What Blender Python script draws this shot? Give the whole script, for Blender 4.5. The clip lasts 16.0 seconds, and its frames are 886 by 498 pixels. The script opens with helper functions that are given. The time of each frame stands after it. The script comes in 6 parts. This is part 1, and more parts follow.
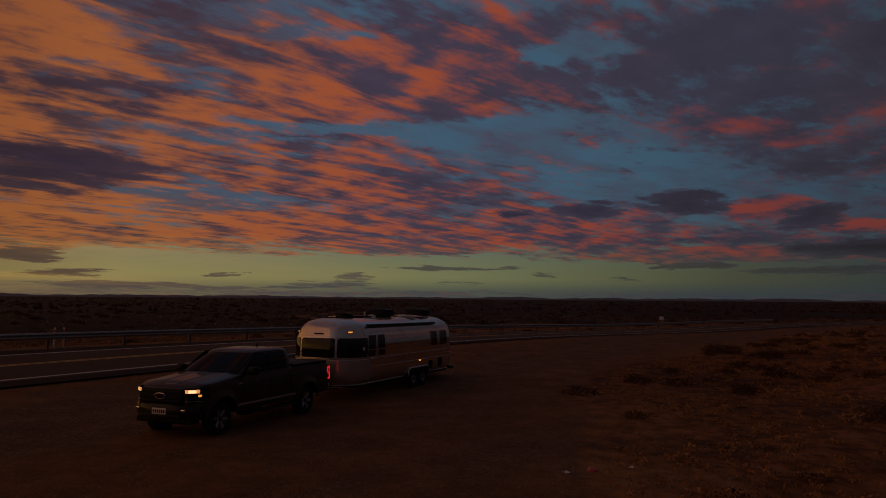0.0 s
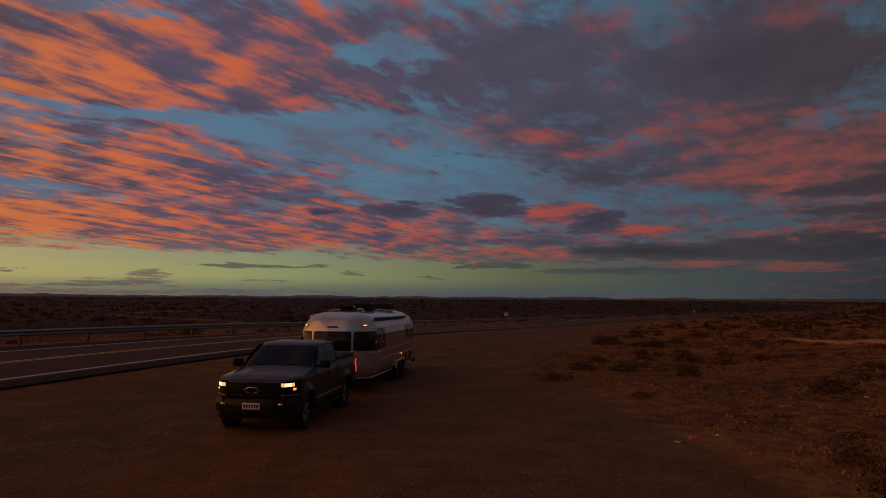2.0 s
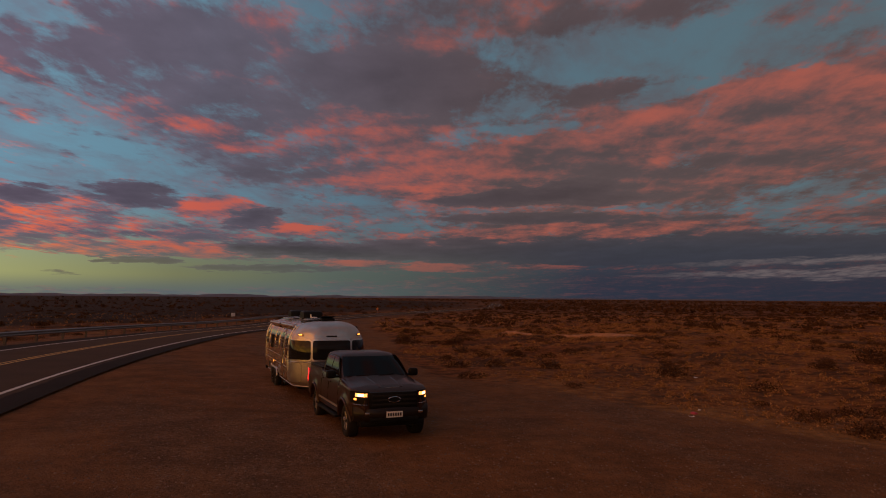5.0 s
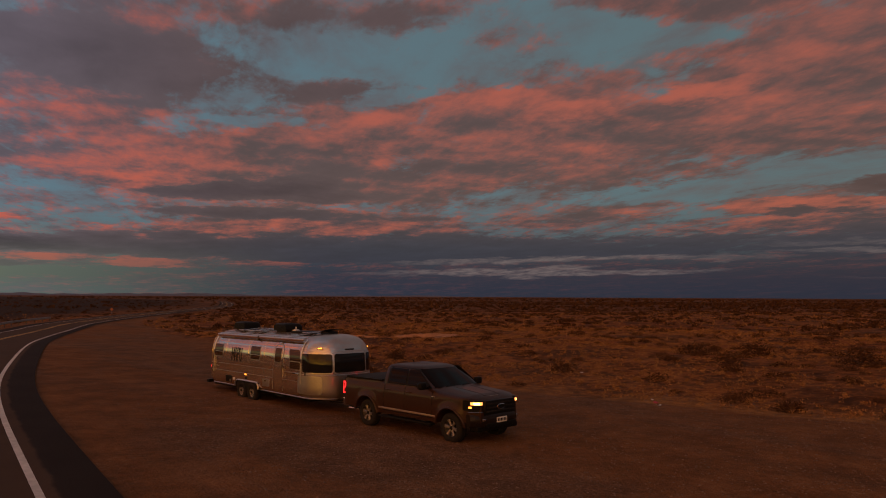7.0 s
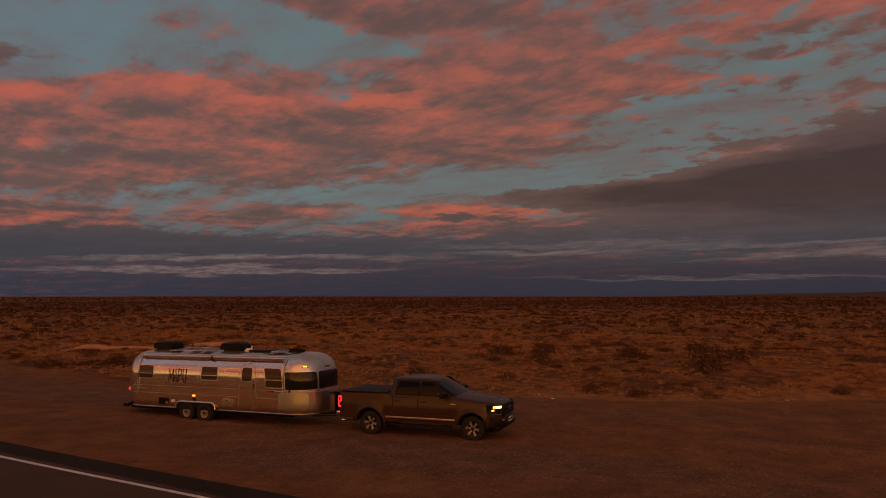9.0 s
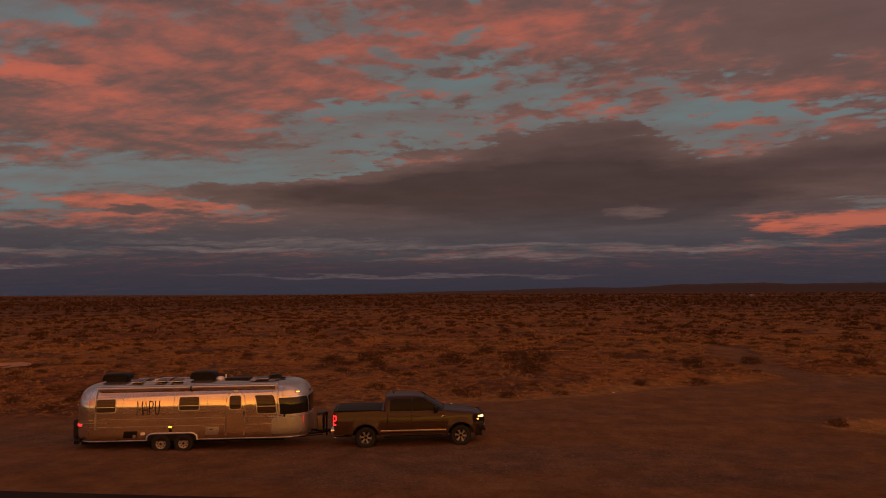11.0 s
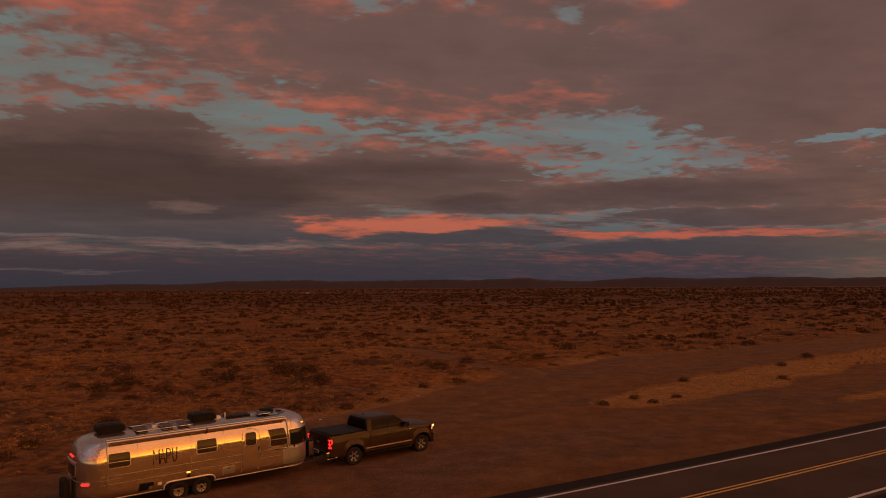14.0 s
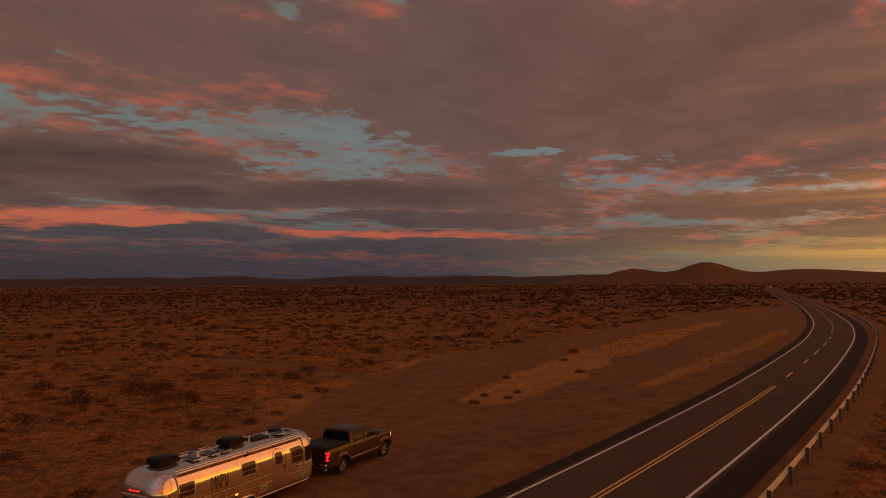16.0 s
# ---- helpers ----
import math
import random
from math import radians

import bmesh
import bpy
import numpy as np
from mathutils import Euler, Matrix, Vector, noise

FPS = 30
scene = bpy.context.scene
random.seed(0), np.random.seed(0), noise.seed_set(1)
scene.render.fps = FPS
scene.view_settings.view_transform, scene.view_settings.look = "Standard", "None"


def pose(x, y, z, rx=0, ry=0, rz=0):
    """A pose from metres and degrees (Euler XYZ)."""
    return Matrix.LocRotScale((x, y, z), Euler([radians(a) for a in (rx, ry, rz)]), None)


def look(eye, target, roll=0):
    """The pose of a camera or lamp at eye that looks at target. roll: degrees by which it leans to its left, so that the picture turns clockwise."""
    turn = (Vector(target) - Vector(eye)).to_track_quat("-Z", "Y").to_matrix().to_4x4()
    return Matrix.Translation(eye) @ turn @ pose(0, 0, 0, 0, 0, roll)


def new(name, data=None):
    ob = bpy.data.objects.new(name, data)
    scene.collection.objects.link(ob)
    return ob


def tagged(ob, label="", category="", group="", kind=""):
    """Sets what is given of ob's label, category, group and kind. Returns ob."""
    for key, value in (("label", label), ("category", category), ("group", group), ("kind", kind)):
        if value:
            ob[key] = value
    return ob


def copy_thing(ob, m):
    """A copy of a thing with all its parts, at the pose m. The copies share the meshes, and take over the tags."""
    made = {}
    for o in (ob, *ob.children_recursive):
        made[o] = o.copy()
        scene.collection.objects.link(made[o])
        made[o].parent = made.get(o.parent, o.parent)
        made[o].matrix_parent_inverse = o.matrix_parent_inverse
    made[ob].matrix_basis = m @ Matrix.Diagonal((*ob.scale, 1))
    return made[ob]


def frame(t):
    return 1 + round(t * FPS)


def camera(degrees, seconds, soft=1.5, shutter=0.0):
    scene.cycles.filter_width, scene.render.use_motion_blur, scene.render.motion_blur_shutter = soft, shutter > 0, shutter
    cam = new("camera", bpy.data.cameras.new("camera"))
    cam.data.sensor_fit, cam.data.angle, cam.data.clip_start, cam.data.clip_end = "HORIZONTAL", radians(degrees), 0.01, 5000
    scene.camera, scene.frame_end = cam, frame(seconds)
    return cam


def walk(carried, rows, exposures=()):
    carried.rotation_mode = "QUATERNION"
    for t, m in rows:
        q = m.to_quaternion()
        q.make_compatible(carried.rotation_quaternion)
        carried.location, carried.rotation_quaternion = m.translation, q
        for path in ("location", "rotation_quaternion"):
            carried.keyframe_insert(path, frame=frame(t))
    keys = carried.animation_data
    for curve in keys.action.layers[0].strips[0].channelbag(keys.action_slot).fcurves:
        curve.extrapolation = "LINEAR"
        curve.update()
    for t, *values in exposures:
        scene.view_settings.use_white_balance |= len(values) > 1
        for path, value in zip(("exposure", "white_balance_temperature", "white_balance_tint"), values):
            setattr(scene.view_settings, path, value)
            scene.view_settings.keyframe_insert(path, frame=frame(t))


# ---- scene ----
cam = camera(64.05, 16.0, soft=1.0)
PATH = [
    (0, (17.458, 12.341, 3.351), (15.6128, 11.5819, 3.4886), 0.42),
    (0.5, (18.156, 10.820, 3.289), (16.2643, 10.1839, 3.4253), 0.40),
    (1, (18.809, 9.298, 3.235), (16.8794, 8.7882, 3.3708), 0.38),
    (1.5, (19.400, 7.764, 3.190), (17.4406, 7.3854, 3.3269), 0.38),
    (2, (19.931, 6.185, 3.139), (17.9500, 5.9424, 3.2757), 0.39),
    (2.5, (20.386, 4.557, 3.109), (18.3924, 4.4626, 3.2451), 0.44),
    (3, (20.762, 2.892, 3.140), (18.7679, 2.9555, 3.2764), 0.48),
    (3.5, (21.085, 1.161, 3.209), (19.1019, 1.3791, 3.3445), 0.49),
    (4, (21.235, -0.613, 3.292), (19.2742, -0.2427, 3.4266), 0.46),
    (6.5, (19.128, -11.939, 3.869), (17.5288, -10.7457, 4.0039), 0.36),
    (7, (17.819, -14.200, 4.010), (16.3497, -12.8493, 4.1418), 0.28),
    (7.5, (16.459, -16.391, 4.170), (15.1495, -14.8852, 4.3014), 0.24),
    (8, (14.960, -18.548, 4.336), (13.8286, -16.9044, 4.4660), 0.20),
    (8.5, (13.292, -20.673, 4.531), (12.3491, -18.9145, 4.6602), 0.13),
    (9, (11.512, -22.771, 4.767), (10.7634, -20.9210, 4.8968), 0.02),
    (11.5, (-1.228, -29.466, 6.287), (-0.9180, -27.4943, 6.4086), -0.27),
    (12, (-4.211, -29.760, 6.554), (-3.6917, -27.8325, 6.6716), -0.26),
    (12.5, (-7.203, -29.710, 6.836), (-6.4856, -27.8466, 6.9501), -0.26),
    (13, (-10.219, -29.436, 7.135), (-9.3175, -27.6539, 7.2475), -0.27),
    (13.5, (-13.253, -28.899, 7.445), (-12.1786, -27.2161, 7.5537), -0.29),
    (14, (-16.303, -28.089, 7.786), (-15.0699, -26.5185, 7.8925), -0.33),
    (14.5, (-19.344, -27.035, 8.147), (-17.9625, -25.5928, 8.2516), -0.38),
    (15, (-22.363, -25.791, 8.522), (-20.8468, -24.4897, 8.6217), -0.41),
    (15.5, (-25.291, -24.232, 8.894), (-23.6544, -23.0863, 8.9903), -0.43),
    (16, (-28.054, -22.076, 9.231), (-26.3057, -21.1102, 9.3262), -0.41),
]
walk(cam, [(t, look(eye, target, roll)) for t, eye, target, roll in PATH],
     [(0, -1.66, 5400, 11), (0.5, -1.13, 5350, 11), (1.5, -0.90, 5400, 10), (3.5, -0.37, 5750, 8), (6.5, 0.0, 6080, 6), (9, 0.15, 6800, 14), (12.5, 0.27, 7200, 18), (16, 0.25, 8100, 19)])


# ---------------------------------------------------------------- world, sun
def srgb(r, g, b):
    """Linear colour from 0..255 display values."""
    def f(c):
        c /= 255.0
        return c / 12.92 if c <= 0.04045 else ((c + 0.055) / 1.055) ** 2.4
    return (f(r), f(g), f(b), 1.0)


class Nodes:
    """A short way to wire nodes."""

    def __init__(self, tree):
        self.t = tree
        tree.nodes.clear()

    def add(self, kind, **props):
        n = self.t.nodes.new(kind)
        for k, v in props.items():
            if k == "operation":
                n.operation = v
            elif k == "blend_type":
                n.blend_type = v
            elif k == "data_type":
                n.data_type = v
            elif k == "use_clamp":
                n.use_clamp = v
        return n

    def put(self, sock, v):
        if isinstance(v, bpy.types.NodeSocket):
            self.t.links.new(v, sock)
        elif v is not None:
            sock.default_value = v

    def math(self, op, a, b=None, c=None, clamp=False):
        n = self.add("ShaderNodeMath", operation=op, use_clamp=clamp)
        for i, v in enumerate((a, b, c)):
            self.put(n.inputs[i], v)
        return n.outputs[0]

    def vmath(self, op, a, b=None, c=None, out=0):
        n = self.add("ShaderNodeVectorMath", operation=op)
        for i, v in enumerate((a, b, c)):
            if v is not None:
                self.put(n.inputs[i], v)
        return n.outputs[out]

    def xyz(self, x, y, z):
        n = self.add("ShaderNodeCombineXYZ")
        for i, v in enumerate((x, y, z)):
            self.put(n.inputs[i], v)
        return n.outputs[0]

    def split(self, v):
        n = self.add("ShaderNodeSeparateXYZ")
        self.put(n.inputs[0], v)
        return n.outputs

    def noise(self, vec, scale, detail=4, rough=0.55, distort=0.0, color=False):
        n = self.add("ShaderNodeTexNoise")
        self.put(n.inputs["Vector"], vec)
        self.put(n.inputs["Scale"], scale)
        self.put(n.inputs["Detail"], detail)
        self.put(n.inputs["Roughness"], rough)
        self.put(n.inputs["Distortion"], distort)
        return n.outputs["Color" if color else "Fac"]

    def ramp(self, fac, stops, interp="LINEAR"):
        n = self.add("ShaderNodeValToRGB")
        n.color_ramp.interpolation = interp
        el = n.color_ramp.elements
        while len(el) < len(stops):
            el.new(0.5)
        for e, (p, c) in zip(el, stops):
            e.position, e.color = p, c if len(c) == 4 else (*c, 1)
        self.put(n.inputs[0], fac)
        return n.outputs[0]

    def step(self, v, lo, hi):
        n = self.add("ShaderNodeMapRange")
        n.interpolation_type = "SMOOTHSTEP"
        self.put(n.inputs[0], v)
        self.put(n.inputs[1], lo)
        self.put(n.inputs[2], hi)
        return n.outputs[0]

    def mix(self, fac, a, b, blend="MIX"):
        n = self.add("ShaderNodeMix", data_type="RGBA", blend_type=blend)
        self.put(n.inputs[0], fac)
        self.put(n.inputs[6], a)
        self.put(n.inputs[7], b)
        return n.outputs[2]


WARM_AZ = 182.0    # degrees clockwise from +y: the middle of the coloured sky
WIND = (math.sin(radians(-64)), math.cos(radians(-64)))
SUN_AZ = 158.0     # where the sun has gone down, beyond the road
world = bpy.data.worlds.new("evening_sky")
scene.world = world
world.use_nodes = True
w = Nodes(world.node_tree)
way = w.vmath("NORMALIZE", w.add("ShaderNodeTexCoord").outputs["Generated"])
wx, wy, wz = w.split(way)
el = w.math("MULTIPLY", w.math("ARCSINE", wz), 57.2958)
az = w.math("MULTIPLY", w.math("ARCTAN2", wx, wy), 57.2958)
flat = w.vmath("NORMALIZE", w.xyz(wx, wy, 0.0))
toward = w.vmath("DOT_PRODUCT", flat, (math.sin(radians(WARM_AZ)), math.cos(radians(WARM_AZ)), 0), out=1)
side = w.math("MULTIPLY_ADD", toward, 0.5, 0.5, clamp=True)      # 0 away from the sunset, 1 toward it
up = w.math("MAXIMUM", wz, 0.0)
# cloud sheet seen in perspective
low = w.math("ADD", up, 0.085)
sheet = w.xyz(w.math("DIVIDE", wx, low), w.math("DIVIDE", wy, low), 0.0)
wob = w.vmath("SUBTRACT", w.noise(sheet, 0.8, 6, 0.65, color=True), (0.5, 0.5, 0.5))
wobx, woby, wobz = w.split(wob)
spot = w.xyz(w.math("MULTIPLY_ADD", wobx, 14.0, az), w.math("MULTIPLY_ADD", woby, w.math("MULTIPLY_ADD", el, 0.35, 1.2), el), 0.0)
acc = w.xyz(0.0, 0.0, 0.0)


def sky_blob(a, e, ha, he, cover, lit, dark=0.0):
    """A soft cloud mass (or gap) round azimuth a and height e, in degrees."""
    global acc
    q = w.vmath("MULTIPLY_ADD", spot, (1 / ha, 1 / he, 0), (-a / ha, -e / he, 0))
    d = w.vmath("DOT_PRODUCT", q, q, out=1)
    f = w.math("MULTIPLY_ADD", d, -0.42, 1.0, clamp=True)
    acc = w.vmath("MULTIPLY_ADD", w.xyz(f, f, f), (cover, lit, dark), acc)


# sunset side: bright ripples
sky_blob(-135.8, 13.88, 16.2, 6.48, 0.45, 0.6)
sky_blob(-140.9, 18.30, 9.4, 2.63, 0.3, 0.05)
sky_blob(-118.7, 18.15, 10.0, 3.41, 0.4, 0.15)
sky_blob(-135.6, 5.60, 12.7, 1.68, 0.45, 0.9)
sky_blob(-112.6, 5.35, 14.8, 1.46, 0.75, 0.45)
sky_blob(-112.6, 8.99, 11.8, 1.81, 0.45, 0.15, 0.1)
sky_blob(-104.8, 16.91, 8.6, 1.55, 0.55, 0.1)
sky_blob(-137.8, 14.87, 9.8, 0.40, 0.1, -0.8, 0.2)
sky_blob(-120.0, 13.23, 8.6, 0.49, -0.95, -0.2)
sky_blob(-130.5, 12.08, 6.7, 0.38, -0.8, 0)
sky_blob(-134.0, 16.95, 8.0, 0.32, -0.6, 0)
sky_blob(-122.9, 20.45, 5.4, 0.37, -0.6, 0)
sky_blob(-102.0, 18.93, 4.1, 1.09, -0.8, 0)
sky_blob(-104.1, 14.51, 3.6, 1.31, -0.8, -0.2)
sky_blob(-129.5, 7.26, 6.3, 0.87, -0.55, 0)
sky_blob(-142.6, 8.75, 5.7, 1.18, 1.3, -1.8, 0.8)
sky_blob(-141.2, 6.49, 6.0, 0.28, -0.5, 0.3)
sky_blob(-91.6, 19.73, 13.4, 2.77, 0.3, -0.45)
sky_blob(-89.7, 15.91, 10.3, 2.02, -0.15, -0.5)
sky_blob(-92.6, 11.17, 9.8, 1.69, -0.3, -0.5)
sky_blob(-83.4, 11.26, 4.3, 1.77, 0.65, -0.15, 0.1)
sky_blob(-86.3, 12.66, 2.2, 0.80, 0.3, 0.6)
sky_blob(-90.1, 13.42, 3.2, 0.41, 0.3, 0.5)
sky_blob(-93.5, 7.49, 3.2, 0.52, 1.2, -1.4, 0.5)
sky_blob(-101.0, 7.12, 1.8, 0.31, 0.9, -1.2, 0.45)
sky_blob(-105.9, 6.86, 1.0, 0.27, 1.1, -1.4, 0.6)
sky_blob(-97.7, 8.37, 11.1, 1.14, -0.6, -0.3)
sky_blob(-87.6, 6.86, 2.7, 0.50, 1.3, 0.9)
sky_blob(-84.6, 6.06, 1.8, 0.36, 1.2, -0.9, 0.5)
sky_blob(-88.8, 3.52, 7.3, 0.38, 1.2, 0.7)
sky_blob(-94.8, 3.26, 5.0, 0.31, 0.9, 0.3)
sky_blob(-91.1, 4.71, 7.9, 0.43, 0.6, -0.2, 0.15)
sky_blob(-82.6, 3.82, 3.8, 0.52, 0.9, -0.9, 0.4)
sky_blob(-81.3, 5.47, 2.0, 0.35, 1, 1)
# clear band over the horizon
sky_blob(-129.4, 2.02, 27.5, 1.05, -2, 0)
sky_blob(-96.1, 1.65, 17.3, 0.88, -1.7, 0)
sky_blob(-142.9, 2.82, 2.1, 0.43, 2.9, -1.5, 0.7)
sky_blob(-141.3, 1.60, 3.1, 0.36, 2.9, -1.5, 0.7)
sky_blob(-128.5, 1.73, 1.3, 0.13, 2.8, -1.5, 0.7)
sky_blob(-120.5, 1.66, 2.1, 0.32, 2.6, -1, 0.45)
sky_blob(-121.6, 1.06, 3.1, 0.27, 1.8, -1, 0.45)
sky_blob(-111.4, 2.38, 4.8, 0.27, 3.2, -1.6, 0.8)
sky_blob(-111.2, 1.20, 2.2, 0.18, 2.6, -1.5, 0.7)
sky_blob(-104.0, 2.01, 1.3, 0.27, 3, -1.5, 0.75)
sky_blob(-98.0, 1.74, 1.8, 0.27, 3, -1.5, 0.75)
sky_blob(-96.3, 2.75, 0.5, 0.22, 2.4, -1.4, 0.6)
sky_blob(-93.6, 2.56, 2.8, 0.22, 2.8, -1.5, 0.7)
sky_blob(-83.6, 2.05, 5.6, 0.28, 3, -1.4, 0.7)
sky_blob(-133.4, 0.79, 7.5, 0.21, 1.8, -1.2, 0.4)
# clouds between sunset and the clear west
sky_blob(-113.0, 18.10, 6.0, 2.81, 0.45, 0.15)
sky_blob(-101.7, 19.24, 3.4, 0.69, -0.7, 0)
sky_blob(-104.0, 13.94, 5.3, 0.42, -0.7, 0)
sky_blob(-98.0, 11.62, 4.8, 0.61, -0.6, -0.2)
sky_blob(-85.9, 16.93, 15.0, 3.46, 0.4, -0.35)
sky_blob(-72.1, 17.36, 6.7, 1.91, 0.5, -0.6, 0.15)
sky_blob(-85.9, 15.97, 1.9, 0.44, 0.2, 0.8)
sky_blob(-90.4, 12.99, 1.2, 0.31, 0.4, 1)
sky_blob(-86.8, 12.51, 2.8, 0.71, 0.3, 0.6)
sky_blob(-70.1, 19.33, 2.6, 0.91, 0.2, 0.6)
sky_blob(-75.7, 13.29, 3.2, 1.50, 0.5, 0.7)
sky_blob(-69.9, 9.47, 7.4, 1.32, 0.7, 0.65)
sky_blob(-61.2, 11.05, 5.9, 1.08, 0.7, 0.3)
sky_blob(-53.7, 11.74, 3.8, 1.09, 0.6, 0.5)
sky_blob(-63.2, 8.22, 6.9, 0.43, 0.8, -0.9, 0.3)
sky_blob(-54.5, 9.25, 5.3, 1.19, 0.6, -0.2)
sky_blob(-79.4, 8.28, 5.9, 1.18, -0.35, -0.5)
sky_blob(-90.4, 10.18, 5.4, 0.90, -0.25, -0.3)
sky_blob(-54.3, 16.82, 4.6, 1.89, -0.7, -0.2)
sky_blob(-66.0, 15.50, 5.1, 1.25, -0.55, -0.2)
sky_blob(-57.2, 16.25, 4.9, 1.09, 0.75, 0.05, 0.1)
sky_blob(-52.6, 13.92, 2.4, 0.53, 0.6, 0.7)
sky_blob(-80.3, 5.42, 2.3, 0.27, 1.2, 1.1)
sky_blob(-80.2, 3.68, 5.0, 0.37, 0.9, -0.8, 0.35)
sky_blob(-76.8, 2.74, 2.8, 0.32, 1.4, 1.3)
sky_blob(-70.4, 2.34, 2.3, 0.27, 1.4, 1.2)
sky_blob(-62.9, 3.64, 12.7, 0.68, 0.8, -0.6, 0.25)
sky_blob(-66.1, 4.55, 4.6, 0.44, 0.7, 0.5)
sky_blob(-62.5, 2.86, 1.8, 0.17, 0.9, 1.1)
sky_blob(-59.3, 6.08, 7.2, 0.91, 0.6, 0.25)
sky_blob(-63.2, 6.51, 8.0, 0.38, 0.4, -0.5, 0.15)
# open blue and the pink band
sky_blob(-55.0, 18.19, 10.0, 2.29, -0.75, -0.2)
sky_blob(-45.0, 20.60, 6.9, 1.67, -0.7, 0)
sky_blob(-33.9, 19.29, 6.0, 1.43, -0.8, 0)
sky_blob(-69.5, 17.48, 6.8, 2.84, 0.85, -0.65, 0.1)
sky_blob(-56.3, 16.21, 4.8, 0.92, 0.9, -0.25, 0.05)
sky_blob(-42.9, 19.47, 4.2, 0.76, 0.75, 0.05)
sky_blob(-53.3, 21.61, 7.1, 1.05, 0.7, -0.6, 0.1)
sky_blob(-72.5, 12.25, 2.0, 1.91, 0.5, 0.3)
sky_blob(-66.3, 10.14, 9.8, 1.47, 0.75, 0.2)
sky_blob(-71.3, 8.69, 2.8, 0.47, 0.3, 0.7)
sky_blob(-62.3, 8.35, 8.0, 0.51, 0.7, -0.5, 0.2)
sky_blob(-44.9, 10.14, 18.6, 1.62, 0.75, 0.1, 0.05)
sky_blob(-40.3, 13.54, 11.9, 1.60, 0.65, 0.35)
sky_blob(-30.7, 13.37, 10.2, 1.49, 0.6, 0.25)
sky_blob(-44.0, 15.40, 4.2, 0.44, 0.7, 0.7)
sky_blob(-37.1, 14.40, 3.7, 0.44, 0.5, 0.9)
sky_blob(-26.7, 15.75, 3.3, 0.38, 0.9, 1.1)
sky_blob(-28.4, 18.39, 4.0, 0.58, 0.7, 0.7)
sky_blob(-25.3, 21.54, 10.3, 1.04, 0.75, 0.35)
sky_blob(-15.2, 16.52, 8.7, 2.74, 0.7, 0.2)
sky_blob(-18.4, 12.21, 7.9, 1.24, 0.5, 0.15)
sky_blob(-51.4, 15.45, 3.6, 0.43, -0.6, 0)
sky_blob(-61.2, 13.07, 4.5, 0.50, -0.7, 0)
sky_blob(-30.7, 8.50, 11.5, 0.58, -0.95, -0.4)
sky_blob(-17.7, 9.45, 7.4, 1.08, -0.55, -0.3)
sky_blob(-17.3, 8.39, 4.2, 0.58, 0.55, -0.6, 0.1)
sky_blob(-19.1, 6.93, 4.4, 0.34, 1.6, 1.3)
sky_blob(-18.5, 6.48, 2.7, 0.17, 0.8, -0.7, 0.3)
sky_blob(-20.6, 5.79, 6.0, 0.68, 0.5, 0.35)
sky_blob(-58.1, 5.40, 8.8, 0.65, 0.7, 0.45)
sky_blob(-62.3, 6.44, 7.2, 0.38, 0.7, -0.4, 0.2)
sky_blob(-44.9, 5.60, 13.5, 0.82, 0.3, 0)
sky_blob(-70.0, 2.33, 1.9, 0.28, 1.2, 1.1)
sky_blob(-61.4, 2.62, 1.6, 0.21, 0.9, 1)
sky_blob(-44.9, 3.78, 29.2, 0.73, 0.9, -1.3, 0.5)
sky_blob(-38.0, 2.90, 11.0, 0.23, 0.5, 0, -1.7)
sky_blob(-39.4, 1.89, 10.4, 0.23, 0.5, 0, -1.7)
sky_blob(-14.8, 3.40, 7.0, 0.21, 0.6, 0, -1.5)
# the dark bank and what lies round it
sky_blob(-5.2, 8.00, 8.2, 0.88, 2.2, -1.5, 0.7)
sky_blob(2.4, 7.84, 10.3, 1.44, 2.2, -1.5, 0.75)
sky_blob(14.3, 8.48, 11.3, 2.26, 2.2, -1.5, 0.8)
sky_blob(13.9, 11.54, 5.5, 1.61, 2, -1.2, 0.55)
sky_blob(15.5, 13.01, 2.1, 0.71, 1.2, -0.6, 0.2)
sky_blob(5.1, 9.89, 9.1, 0.72, 1.6, -0.8, 0.4)
sky_blob(9.7, 6.35, 13.5, 0.91, 1.5, -1.4, 0.6)
sky_blob(29.5, 8.67, 12.8, 1.44, 2, -1.3, 0.65)
sky_blob(36.1, 10.23, 6.2, 0.96, 1.5, -0.7, 0.35)
sky_blob(22.3, 6.39, 6.1, 0.98, 1.6, -1.3, 0.6)
sky_blob(38.8, 6.68, 3.8, 0.55, 1.6, -1.2, 0.6)
sky_blob(31.4, 5.09, 5.3, 0.72, 1.8, 2.2, -0.3)
sky_blob(37.8, 5.28, 4.1, 0.48, 1.5, 2, -0.3)
sky_blob(27.0, 5.00, 1.2, 0.30, 0.8, 1.2)
sky_blob(18.3, 6.49, 2.0, 0.36, 0.3, 0, -1.6)
sky_blob(24.0, 4.43, 7.2, 0.53, 1.1, -0.8, 0.1)
sky_blob(37.7, 4.08, 3.9, 0.40, 1.4, -1.2, 0.55)
sky_blob(5.1, 4.67, 18.5, 1.00, 1.2, -1.3, 0.45)
sky_blob(-11.0, 4.05, 10.5, 0.21, 0.5, 0, -1.3)
sky_blob(5.1, 3.67, 14.7, 0.18, 0.5, 0, -1.2)
sky_blob(6.5, 2.75, 7.3, 0.18, 0.4, 0, -1.1)
sky_blob(-1.2, 1.27, 11.4, 0.13, 0.3, 0, -0.8)
